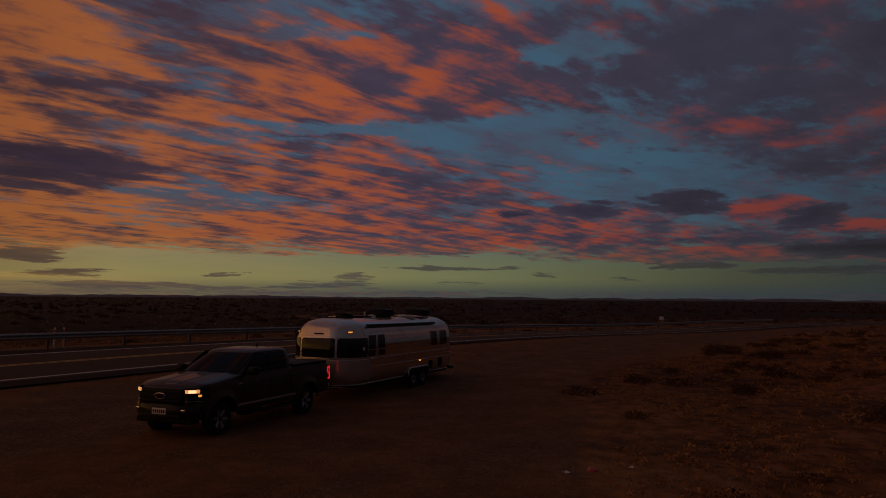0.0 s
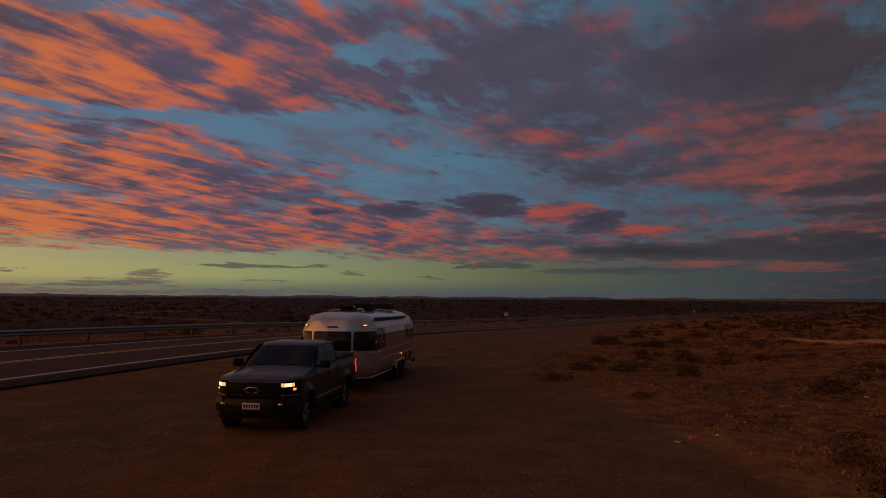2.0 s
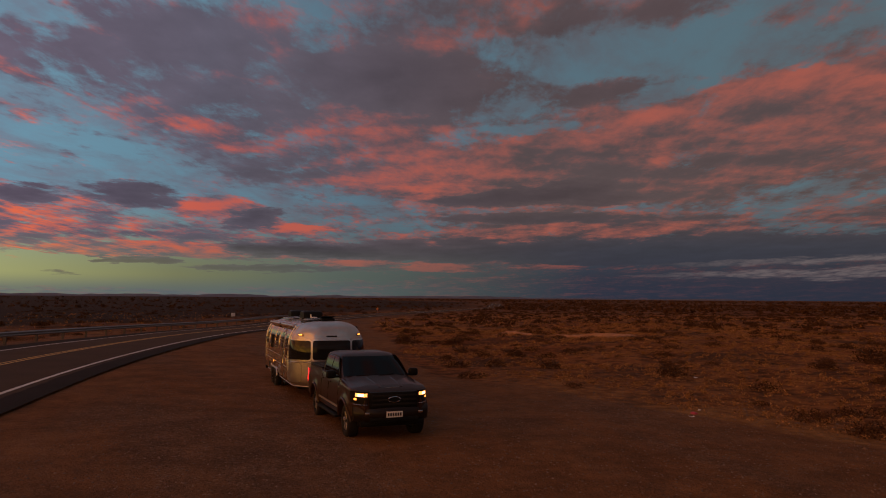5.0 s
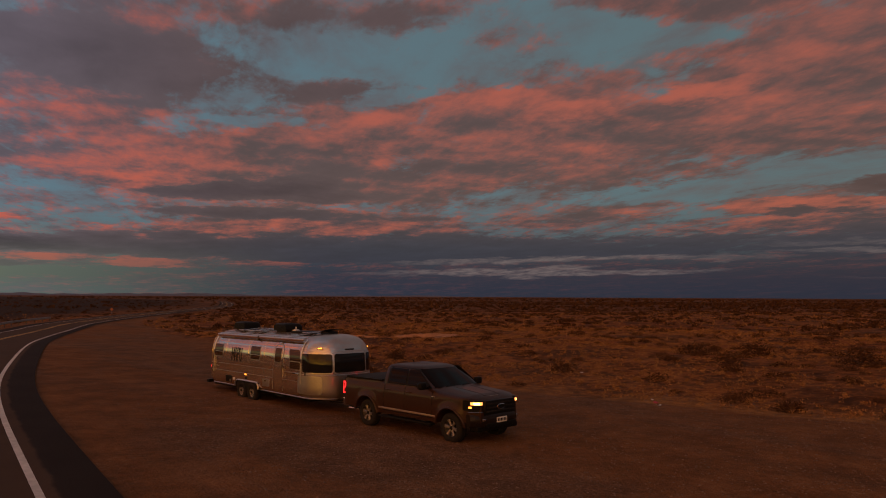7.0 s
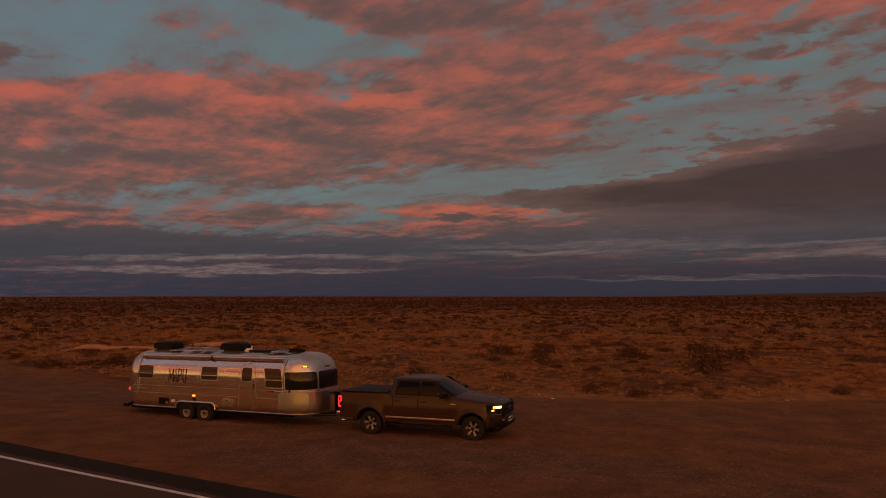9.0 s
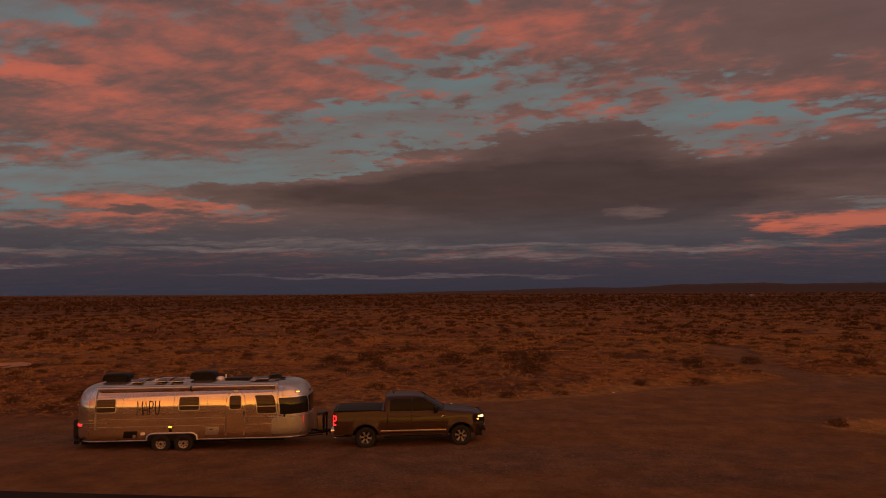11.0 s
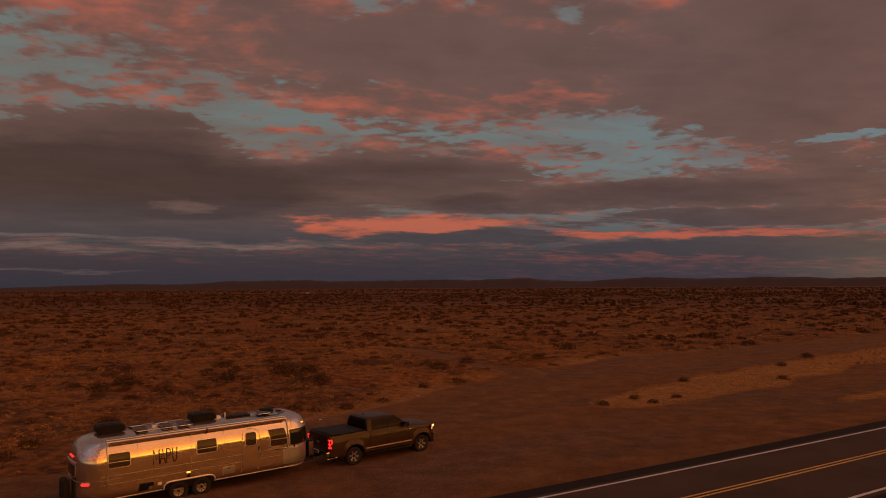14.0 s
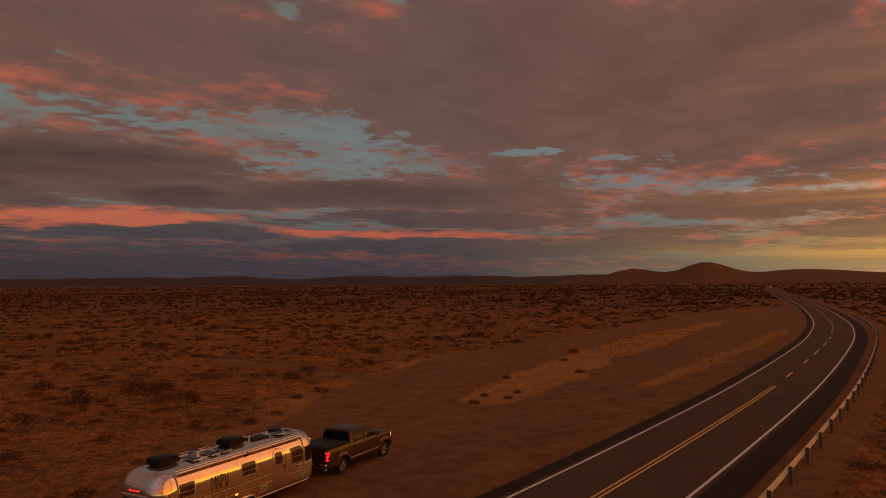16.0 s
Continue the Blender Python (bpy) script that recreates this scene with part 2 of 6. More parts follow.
sky_blob(23.5, 3.34, 7.3, 0.18, 0.5, 0, -1.3)
sky_blob(6.0, 12.94, 7.8, 1.78, -0.65, -0.2)
sky_blob(-7.4, 11.22, 8.0, 1.12, -0.5, -0.3)
sky_blob(-17.0, 9.44, 6.3, 0.65, -0.6, -0.4)
sky_blob(24.2, 12.86, 6.4, 1.12, -0.9, 0)
sky_blob(-2.2, 17.57, 2.7, 0.93, -0.6, 0)
sky_blob(2.8, 16.48, 2.3, 0.69, -0.6, 0)
sky_blob(11.1, 15.87, 2.8, 0.52, -0.5, 0)
sky_blob(38.6, 10.92, 2.1, 0.39, -1, 0)
sky_blob(1.4, 11.27, 4.1, 0.62, 0.9, 0, 0.1)
sky_blob(-14.4, 15.96, 11.7, 1.60, 0.7, 0.45)
sky_blob(-19.2, 11.86, 6.5, 0.71, 0.8, 0.05, 0.1)
sky_blob(-6.2, 18.57, 11.2, 1.23, 0.6, 0.25)
sky_blob(7.4, 20.38, 9.2, 1.67, 0.55, 0.25)
sky_blob(21.7, 18.84, 7.9, 1.66, 0.8, 0.15)
sky_blob(33.7, 18.14, 10.0, 2.72, 1.2, -0.35)
sky_blob(32.9, 15.01, 4.7, 0.72, 0.7, 0.6)
sky_blob(26.7, 12.56, 2.5, 0.38, 0.9, 0.6)
sky_blob(14.4, 21.93, 13.6, 1.23, 0.8, -0.1)
# broken cloud over the far plain
sky_blob(47.3, 13.16, 6.0, 1.41, -0.62, 0)
sky_blob(55.0, 10.70, 5.7, 1.58, -0.68, 0)
sky_blob(53.7, 12.74, 2.7, 0.87, -0.6, 0.2)
sky_blob(67.9, 10.01, 2.3, 0.29, -1.2, 0)
sky_blob(74.4, 9.67, 1.4, 0.27, -1.3, 0)
sky_blob(18.5, 15.94, 2.3, 0.39, -0.6, 0)
sky_blob(53.6, 6.88, 11.5, 0.72, 1.7, -1.1, 0.6)
sky_blob(63.5, 7.24, 8.1, 1.45, 1.3, -0.6, 0.2)
sky_blob(61.4, 5.17, 9.1, 0.39, 1.4, -1.1, 0.5)
sky_blob(57.5, 3.97, 8.2, 0.31, 1.7, 1.7)
sky_blob(70.7, 3.51, 4.0, 0.24, 1, 0.7)
sky_blob(42.2, 3.96, 5.0, 0.41, 1.5, -1.2, 0.55)
sky_blob(64.2, 2.80, 12.3, 0.56, 1.5, -1.4, 0.55)
sky_blob(53.5, 2.20, 8.4, 0.36, 1.2, 0.7)
sky_blob(67.3, 1.46, 8.8, 0.38, 1.1, 0.35, 0.1)
sky_blob(40.0, 14.74, 9.1, 1.31, 0.7, 0.25)
sky_blob(66.5, 15.54, 11.7, 4.41, 1.25, -0.65, 0.1)
sky_blob(46.9, 18.59, 13.6, 3.81, 1.05, -0.25, 0.05)
sky_blob(56.0, 17.95, 2.7, 0.58, 0.2, 0.7)
sky_blob(46.9, 15.23, 4.1, 0.35, 0.6, 0.8)
# overcast toward the far end of the road
sky_blob(73.3, 15.80, 14.3, 5.07, 1.3, -0.7, 0.1)
sky_blob(87.6, 14.03, 7.4, 4.71, 1.2, -0.7, 0.05)
sky_blob(67.4, 10.04, 2.5, 0.27, -1.1, 0.2)
sky_blob(74.2, 9.57, 1.4, 0.22, -1.5, 0.2)
sky_blob(84.8, 8.64, 6.2, 0.74, 0.4, 0.1)
sky_blob(84.7, 5.52, 7.7, 0.75, 1.7, -1.1, 0.35)
sky_blob(87.0, 7.04, 2.2, 0.41, 1.3, -0.8, 0.3)
sky_blob(92.5, 7.53, 1.5, 0.35, 1.5, -0.9, 0.35)
sky_blob(91.4, 3.77, 2.6, 0.47, 1.7, -1, 0.4)
sky_blob(90.8, 2.20, 3.1, 0.24, 1.7, -1.2, 0.5)
sky_blob(78.7, 3.83, 5.4, 0.30, 1.2, -0.6, 0.3)
sky_blob(76.5, 2.92, 5.5, 0.35, 1.1, -0.4, 0.3)
sky_blob(89.1, 1.45, 7.1, 0.65, -0.9, 0.2)
# lit clouds over the place where the sun went down
sky_blob(180, 12, 34, 12, 0.5, 0.35)
sky_blob(-163, 8, 16, 7, 0.6, 1.1)
sky_blob(-180, 12, 34, 12, 0.5, 0.35)
sky_blob(180, 1.6, 40, 2.0, -1.6, 0.0)
sky_blob(-180, 1.6, 30, 2.0, -1.4, 0.0)
cov, lit, dim = w.split(acc)

# the sheet is drawn out along one wind direction
along_ = w.vmath("DOT_PRODUCT", sheet, (WIND[0], WIND[1], 0), out=1)
across_ = w.vmath("DOT_PRODUCT", sheet, (-WIND[1], WIND[0], 0), out=1)
drawn = w.xyz(w.math("MULTIPLY", along_, 0.60), across_, 0.0)
n_big = w.math("MULTIPLY_ADD", w.noise(drawn, 1.5, 9, 0.60, 0.3), 3.4, -1.7)
n_fine = w.math("MULTIPLY_ADD", w.noise(w.vmath("ADD", drawn, (7.3, 2.1, 0)), 6.5, 7, 0.64, 0.3), 3.6, -1.8)
n_tiny = w.math("MULTIPLY_ADD", w.noise(w.vmath("ADD", drawn, (2.9, 8.4, 0)), 17.0, 5, 0.62, 0.4), 3.6, -1.8)
thick = w.math("MULTIPLY_ADD", n_fine, 0.68, w.math("ADD", n_big, w.math("ADD", cov, 0.05)))
# broken cloudlets away from the sunset
bits = w.math("MULTIPLY_ADD", w.noise(w.vmath("ADD", sheet, (5.5, 1.2, 0)), 8.0, 4, 0.55, 0.3), 4.4, -2.2)
thick = w.math("MULTIPLY_ADD", bits, w.math("MULTIPLY", w.step(az, -24.0, -4.0), w.math("MULTIPLY", w.step(side, 0.55, 0.35), w.math("MULTIPLY", w.step(el, 6.0, 9.5), 1.1))), thick)
# fine ripples across the sunset's side
rip = w.noise(w.xyz(w.math("MULTIPLY", along_, 1.7), w.math("MULTIPLY", across_, 6.5), 0.0), 1.0, 6, 0.60, 0.5)
rip = w.math("MULTIPLY", w.math("MULTIPLY_ADD", rip, 6.0, -3.0), w.step(side, 0.40, 0.70))
thick = w.math("MULTIPLY_ADD", rip, 0.30, thick)
thick = w.math("MULTIPLY_ADD", n_tiny, 0.34, thick)
dens = w.step(thick, -0.45, 0.55)
fold = w.math("MULTIPLY_ADD", w.noise(w.vmath("ADD", drawn, (1.7, 5.9, 0)), 3.2, 8, 0.64, 0.3), 5.0, -2.5)
# undersides that face the sun catch its light
tilt = w.math("SUBTRACT", w.noise(w.vmath("ADD", sheet, (3.1 + 0.11 * math.sin(radians(SUN_AZ)), 4.4 + 0.11 * math.cos(radians(SUN_AZ)), 0)), 2.0, 6, 0.52), w.noise(w.vmath("ADD", sheet, (3.1, 4.4, 0)), 2.0, 6, 0.52))
tilt = w.math("MULTIPLY", tilt, w.math("MULTIPLY_ADD", side, 3.0, 2.6))
glow = w.math("ADD", w.math("MULTIPLY_ADD", fold, 0.60, w.math("MULTIPLY_ADD", n_tiny, 0.40, w.math("MULTIPLY_ADD", rip, 1.05, tilt))), lit)
glow = w.step(w.math("MULTIPLY_ADD", thick, -0.25, w.math("ADD", glow, -0.10)), -0.62, 1.28)

horizon = w.ramp(side, [(0.0, srgb(44, 46, 57)), (0.25, srgb(46, 51, 64)), (0.42, srgb(90, 97, 86)), (0.52, srgb(124, 122, 84)), (0.70, srgb(192, 186, 116)), (0.88, srgb(240, 210, 120)), (1.0, srgb(150, 92, 54))])
zenith = w.ramp(side, [(0.0, srgb(90, 104, 106)), (0.4, srgb(92, 114, 126)), (0.6, srgb(114, 147, 162)), (0.8, srgb(120, 150, 168)), (1.0, srgb(96, 104, 118))])
clear = w.mix(w.step(el, 0.5, 8.0), horizon, zenith)
# warm light low down past the hills
q = w.vmath("MULTIPLY_ADD", w.xyz(az, el, 0.0), (1 / 42, 1 / 11, 0), (-118 / 42, 0, 0))
warm = w.step(w.vmath("DOT_PRODUCT", q, q, out=1), 1.0, 0.0)
clear = w.mix(warm, clear, srgb(172, 114, 70))
lit_col = w.ramp(side, [(0.0, srgb(164, 86, 69)), (0.3, srgb(168, 87, 73)), (0.5, srgb(198, 91, 75)), (0.62, srgb(236, 106, 70)), (0.75, srgb(255, 126, 74)), (0.89, srgb(255, 144, 74)), (1.0, srgb(190, 104, 52))])
shade_col = w.ramp(side, [(0.0, srgb(91, 70, 67)), (0.3, srgb(90, 73, 73)), (0.5, srgb(98, 89, 100)), (0.75, srgb(116, 97, 112)), (0.88, srgb(118, 86, 92)), (1.0, srgb(80, 60, 58))])
shade_col = w.mix(w.math("MULTIPLY", dim, 1.0, clamp=True), shade_col, w.ramp(side, [(0.0, srgb(57, 42, 44)), (0.5, srgb(50, 42, 56)), (0.75, srgb(70, 56, 76)), (1.0, srgb(80, 60, 72))]))
shade_col = w.mix(w.math("MULTIPLY", w.step(el, 8.0, 3.0), w.step(side, 0.42, 0.2)), shade_col, srgb(54, 56, 67))
shade_col = w.mix(w.math("MULTIPLY", w.step(az, 52.0, 86.0), 0.85), shade_col, srgb(92, 67, 60))
grey = w.math("MULTIPLY_ADD", tilt, 0.16, w.math("MULTIPLY_ADD", fold, 0.10, 1.02))
shade_col = w.mix(1.0, shade_col, w.xyz(grey, grey, grey), "MULTIPLY")
veil = w.math("MULTIPLY", w.step(w.noise(w.vmath("ADD", drawn, (9.1, 3.3, 0)), 2.4, 8, 0.62, 0.3), 0.36, 0.70), w.math("MULTIPLY", w.step(el, 3.0, 7.0), 0.62))
clear = w.mix(veil, clear, w.mix(0.06, shade_col, lit_col))
cloud = w.mix(glow, shade_col, lit_col)
sky = w.mix(dens, clear, cloud)
# haze toward the horizon, thicker away from the sunset
haze = w.math("MULTIPLY", w.step(el, 5.0, 1.2), w.math("MULTIPLY_ADD", side, -0.85, 0.97, clamp=True))
sky = w.mix(haze, sky, horizon)
sky = w.mix(w.math("MULTIPLY", w.step(el, 1.7, 0.3), w.math("MULTIPLY", w.step(side, 0.30, 0.55), 0.68)), sky, srgb(86, 96, 104))
# pale wisps low down
wisp = w.math("MULTIPLY", w.math("MULTIPLY", dim, -0.7, clamp=True), w.step(n_fine, -1.0, 0.7))
sky = w.mix(wisp, sky, w.ramp(side, [(0.0, srgb(104, 92, 92)), (0.4, srgb(112, 98, 98))]))
# the bright afterglow low down where the sun has gone
near_sun = w.vmath("DOT_PRODUCT", flat, (math.sin(radians(SUN_AZ)), math.cos(radians(SUN_AZ)), 0), out=1)
near_sun = w.math("POWER", w.math("MULTIPLY_ADD", near_sun, 0.5, 0.5, clamp=True), 8.0)
streak = w.step(w.noise(w.xyz(w.math("MULTIPLY", az, 0.035), w.math("MULTIPLY", w.math("POWER", w.math("MAXIMUM", el, 0.1), 0.6), 1.5), 0.0), 1.0, 5, 0.6, 0.4), 0.44, 0.66)
core = w.math("MULTIPLY", near_sun, w.math("MULTIPLY", w.step(el, 10.0, 2.5), w.math("MULTIPLY_ADD", streak, 0.75, 0.25)))
after = w.math("MULTIPLY", near_sun, w.math("MULTIPLY", w.step(el, 32.0, 6.0), streak))
sky = w.mix(w.math("MULTIPLY", core, 0.85), sky, srgb(150, 70, 24))
sky = w.mix(core, sky, (2.6, 1.38, 0.06, 1.0), "ADD")
sky = w.mix(after, sky, (1.05, 0.33, 0.05, 1.0), "ADD")
# below the horizon: the dark plain
sky = w.mix(w.step(el, -0.2, -1.5), sky, srgb(40, 28, 22))
nish = w.add("ShaderNodeTexSky")
nish.sky_type = "NISHITA"
nish.sun_disc = False
nish.sun_elevation = radians(1.0)
nish.sun_rotation = radians(SUN_AZ)
sky = w.mix(0.009, sky, nish.outputs[0], "ADD")
bg = w.add("ShaderNodeBackground")
w.put(bg.inputs[0], sky)
bg.inputs[1].default_value = 1.0
w.t.links.new(bg.outputs[0], w.add("ShaderNodeOutputWorld").inputs[0])

sun_data = bpy.data.lights.new("sun", "SUN")
sun_data.energy, sun_data.angle, sun_data.color = 1.25, radians(95), (1.0, 0.35, 0.06)
sun = new("sun", sun_data)
sun.matrix_world = look((0, 0, 0), (-math.sin(radians(SUN_AZ)), -math.cos(radians(SUN_AZ)), -0.14))


# ---------------------------------------------------------------- materials
def material(name):
    m = bpy.data.materials.new(name)
    m.use_nodes = True
    n = Nodes(m.node_tree)
    b = n.add("ShaderNodeBsdfPrincipled")
    n.t.links.new(b.outputs[0], n.add("ShaderNodeOutputMaterial").inputs[0])
    return m, n, b


def bumped(n, b, height, strength=0.3, distance=0.02):
    k = n.add("ShaderNodeBump")
    n.put(k.inputs["Height"], height)
    k.inputs["Strength"].default_value, k.inputs["Distance"].default_value = strength, distance
    n.put(b.inputs["Normal"], k.outputs[0])


def plain(name, col, rough=0.5, metal=0.0, grain=0.12, scale=20.0, coat=0.0, bump=0.0, spec=0.5):
    """A surface with grain and slow wear, in object space."""
    m, n, b = material(name)
    p = n.add("ShaderNodeTexCoord").outputs["Object"]
    f = n.math("MULTIPLY_ADD", n.noise(p, scale, 5), 0.6, n.math("MULTIPLY", n.noise(p, scale * 0.12, 3), 0.4))
    lo = tuple(c * (1 - grain * 1.6) for c in col)
    hi = tuple(min(1, c * (1 + grain * 1.6)) for c in col)
    n.put(b.inputs["Base Color"], n.ramp(f, [(0.25, lo), (0.75, hi)]))
    n.put(b.inputs["Roughness"], n.math("MULTIPLY_ADD", f, 0.25 * rough, rough * 0.87))
    b.inputs["Metallic"].default_value = metal
    b.inputs["Specular IOR Level"].default_value = spec
    b.inputs["Coat Weight"].default_value = coat
    b.inputs["Coat Roughness"].default_value = 0.06
    if bump:
        bumped(n, b, f, bump, 0.01)
    return m


def lamp(name, col, strength):
    m, n, b = material(name)
    b.inputs["Base Color"].default_value = (*col, 1)
    b.inputs["Emission Color"].default_value = (*col, 1)
    b.inputs["Emission Strength"].default_value = strength
    b.inputs["Roughness"].default_value = 0.15
    return m


def aluminium():
    """Polished sheet: a sharp mirror with a soft weathered sheen over it, coloured for sunset light on the flanks,
    faint oil-canning.
    """
    m, n, b = material("polished_aluminium")
    p = n.add("ShaderNodeTexCoord").outputs["Object"]
    slow = n.noise(p, 1.1, 3, 0.5)
    fine = n.noise(n.vmath("MULTIPLY", p, (1, 1, 9)), 14, 4, 0.6)
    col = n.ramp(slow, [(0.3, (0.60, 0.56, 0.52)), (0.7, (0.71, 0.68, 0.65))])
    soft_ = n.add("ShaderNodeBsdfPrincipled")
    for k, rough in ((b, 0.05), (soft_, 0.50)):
        # behind the nose the soft sheen is painted orange for scattered sunset light
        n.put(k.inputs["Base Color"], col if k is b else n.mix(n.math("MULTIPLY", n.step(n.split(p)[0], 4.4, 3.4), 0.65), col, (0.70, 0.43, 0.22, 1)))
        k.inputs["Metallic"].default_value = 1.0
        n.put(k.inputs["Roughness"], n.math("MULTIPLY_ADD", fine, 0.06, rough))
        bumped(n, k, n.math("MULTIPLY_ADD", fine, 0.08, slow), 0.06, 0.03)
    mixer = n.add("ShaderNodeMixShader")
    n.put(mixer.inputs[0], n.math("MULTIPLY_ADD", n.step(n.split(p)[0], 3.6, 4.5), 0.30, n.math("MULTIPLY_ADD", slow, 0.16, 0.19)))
    n.t.links.new(b.outputs[0], mixer.inputs[1])
    n.t.links.new(soft_.outputs[0], mixer.inputs[2])
    for o in n.t.nodes:
        if o.bl_idname == "ShaderNodeOutputMaterial":
            n.t.links.new(mixer.outputs[0], o.inputs[0])
    return m


def glass_dark(name, tint, spec=0.32):
    m, n, b = material(name)
    p = n.add("ShaderNodeTexCoord").outputs["Object"]
    n.put(b.inputs["Base Color"], n.ramp(n.noise(p, 3, 3), [(0.3, tuple(c * 0.8 for c in tint)), (0.7, tint)]))
    b.inputs["Roughness"].default_value = 0.05
    b.inputs["IOR"].default_value = 1.5
    b.inputs["Specular IOR Level"].default_value = spec
    return m


def blinds():
    """Glass over a slatted blind: brown slats with dark gaps."""
    m, n, b = material("glass_over_blinds")
    p = n.add("ShaderNodeTexCoord").outputs["Object"]
    z = n.split(p)[2]
    slat = n.step(n.math("SINE", n.math("MULTIPLY_ADD", z, 118.0, n.math("MULTIPLY", n.noise(p, 2.0, 2), 2.0))), -0.4, 0.7)
    n.put(b.inputs["Base Color"], n.mix(slat, (0.034, 0.022, 0.016, 1), n.ramp(n.noise(p, 5, 3), [(0.3, (0.055, 0.034, 0.022)), (0.7, (0.085, 0.054, 0.035))])))
    b.inputs["Roughness"].default_value = 0.07
    b.inputs["Specular IOR Level"].default_value = 0.25
    return m


def paint():
    m, n, b = material("ground_tinted_car_paint")
    p = n.add("ShaderNodeTexCoord").outputs["Object"]
    dust = n.math("MULTIPLY", n.noise(p, 5.0, 5, 0.65), n.step(n.split(p)[2], 1.25, 0.45))
    # grey paint given a brown base, in place of the red ground it mirrors; dust low down
    n.put(b.inputs["Base Color"], n.mix(n.math("MULTIPLY", dust, 0.22), (0.034, 0.0165, 0.0112, 1), (0.11, 0.045, 0.022, 1)))
    n.put(b.inputs["Roughness"], n.math("MULTIPLY_ADD", dust, 0.3, 0.36))
    b.inputs["Metallic"].default_value = 0.0
    b.inputs["Specular IOR Level"].default_value = 0.12
    b.inputs["Coat Weight"].default_value = 0.34
    b.inputs["Coat Roughness"].default_value = 0.07
    return m


def soil():
    """Steppe soil, with the worn gravel lot and tracks where the 'lot' attribute says."""
    m, n, b = material("steppe_ground")
    p = n.add("ShaderNodeNewGeometry").outputs["Position"]
    at = n.add("ShaderNodeAttribute")
    at.attribute_name = "lot"
    big = n.noise(p, 0.035, 5, 0.6)
    mid = n.noise(p, 0.35, 6, 0.62)
    fine = n.noise(p, 3.5, 5, 0.65)
    grit = n.noise(p, 22.0, 3, 0.7)
    tuft = n.noise(p, 1.5, 4, 0.6)
    grass = n.ramp(n.math("MULTIPLY_ADD", tuft, 0.6, n.math("MULTIPLY", mid, 0.4)), [(0.34, (0.055, 0.024, 0.010)), (0.45, (0.155, 0.064, 0.021)), (0.56, (0.30, 0.130, 0.040)), (0.70, (0.42, 0.20, 0.062))])
    dark = n.step(n.math("MULTIPLY_ADD", fine, 0.25, n.noise(p, 0.16, 6, 0.72)), 0.60, 0.74)
    grass = n.mix(n.math("MULTIPLY", dark, 0.72), grass, (0.055, 0.034, 0.022, 1))
    grass = n.mix(n.step(big, 0.38, 0.62), grass, n.mix(1.0, grass, (0.80, 0.68, 0.60, 1), "MULTIPLY"))
    # much darker ground beyond the road, partly darker far off
    dark_plain = n.add("ShaderNodeAttribute")
    dark_plain.attribute_name = "dark_plain"
    grass = n.mix(dark_plain.outputs["Fac"], grass, n.ramp(tuft, [(0.35, (0.013, 0.010, 0.008)), (0.65, (0.030, 0.020, 0.014))]))
    straw = n.add("ShaderNodeAttribute")
    straw.attribute_name = "straw"
    grass = n.mix(straw.outputs["Fac"], grass, n.ramp(n.math("MULTIPLY_ADD", tuft, 0.5, n.math("MULTIPLY", fine, 0.5)), [(0.35, (0.17, 0.078, 0.025)), (0.5, (0.33, 0.165, 0.052)), (0.66, (0.46, 0.25, 0.085))]))
    gravel = n.ramp(n.math("MULTIPLY_ADD", fine, 0.5, n.math("MULTIPLY", mid, 0.5)), [(0.3, (0.122, 0.051, 0.017)), (0.5, (0.198, 0.086, 0.029)), (0.7, (0.270, 0.124, 0.047))])
    peb = n.add("ShaderNodeTexVoronoi")
    n.put(peb.inputs["Vector"], p)
    peb.inputs["Scale"].default_value = 14.0
    stones = n.step(n.math("ADD", n.split(peb.outputs["Color"])[0], n.math("MULTIPLY", mid, 0.5)), 0.98, 1.25)
    gravel = n.mix(n.math("MULTIPLY", n.math("MULTIPLY", stones, n.step(n.noise(p, 0.12, 4), 0.42, 0.6)), 0.6), gravel, (0.25, 0.15, 0.09, 1))
    speck = n.noise(p, 34.0, 2, 0.6)
    gravel = n.mix(n.math("MULTIPLY", n.step(speck, 0.56, 0.68), 0.5), gravel, (0.24, 0.13, 0.07, 1))
    gravel = n.mix(n.math("MULTIPLY", n.step(speck, 0.44, 0.34), 0.6), gravel, (0.05, 0.028, 0.018, 1))
    sweep = n.step(n.noise(n.vmath("MULTIPLY", p, (0.045, 0.16, 0)), 1.0, 5, 0.6, 0.4), 0.44, 0.60)
    chips = n.add("ShaderNodeTexVoronoi")
    n.put(chips.inputs["Vector"], p)
    chips.inputs["Scale"].default_value = 17.0
    shade_ = n.ramp(n.split(chips.outputs["Color"])[1], [(0.0, (0.050, 0.034, 0.024)), (0.55, (0.135, 0.085, 0.055)), (0.85, (0.175, 0.115, 0.078)), (1.0, (0.25, 0.175, 0.125))])
    gravel = n.mix(n.math("MULTIPLY", sweep, 0.48), gravel, shade_)
    # wheel ruts run along the lot
    rut = n.noise(n.vmath("MULTIPLY", p, (0.05, 0.9, 0)), 1.0, 4, 0.6)
    gravel = n.mix(n.math("MULTIPLY", n.step(rut, 0.5, 0.68), 0.45), gravel, (0.21, 0.10, 0.040, 1))
    blot = n.math("MULTIPLY_ADD", n.noise(p, 0.8, 6, 0.65), 1.5, 0.20)
    gravel = n.mix(1.0, gravel, n.xyz(blot, blot, blot), "MULTIPLY")
    edge = n.math("ADD", at.outputs["Fac"], n.math("MULTIPLY_ADD", fine, 0.5, n.math("MULTIPLY_ADD", mid, 0.7, -0.6)))
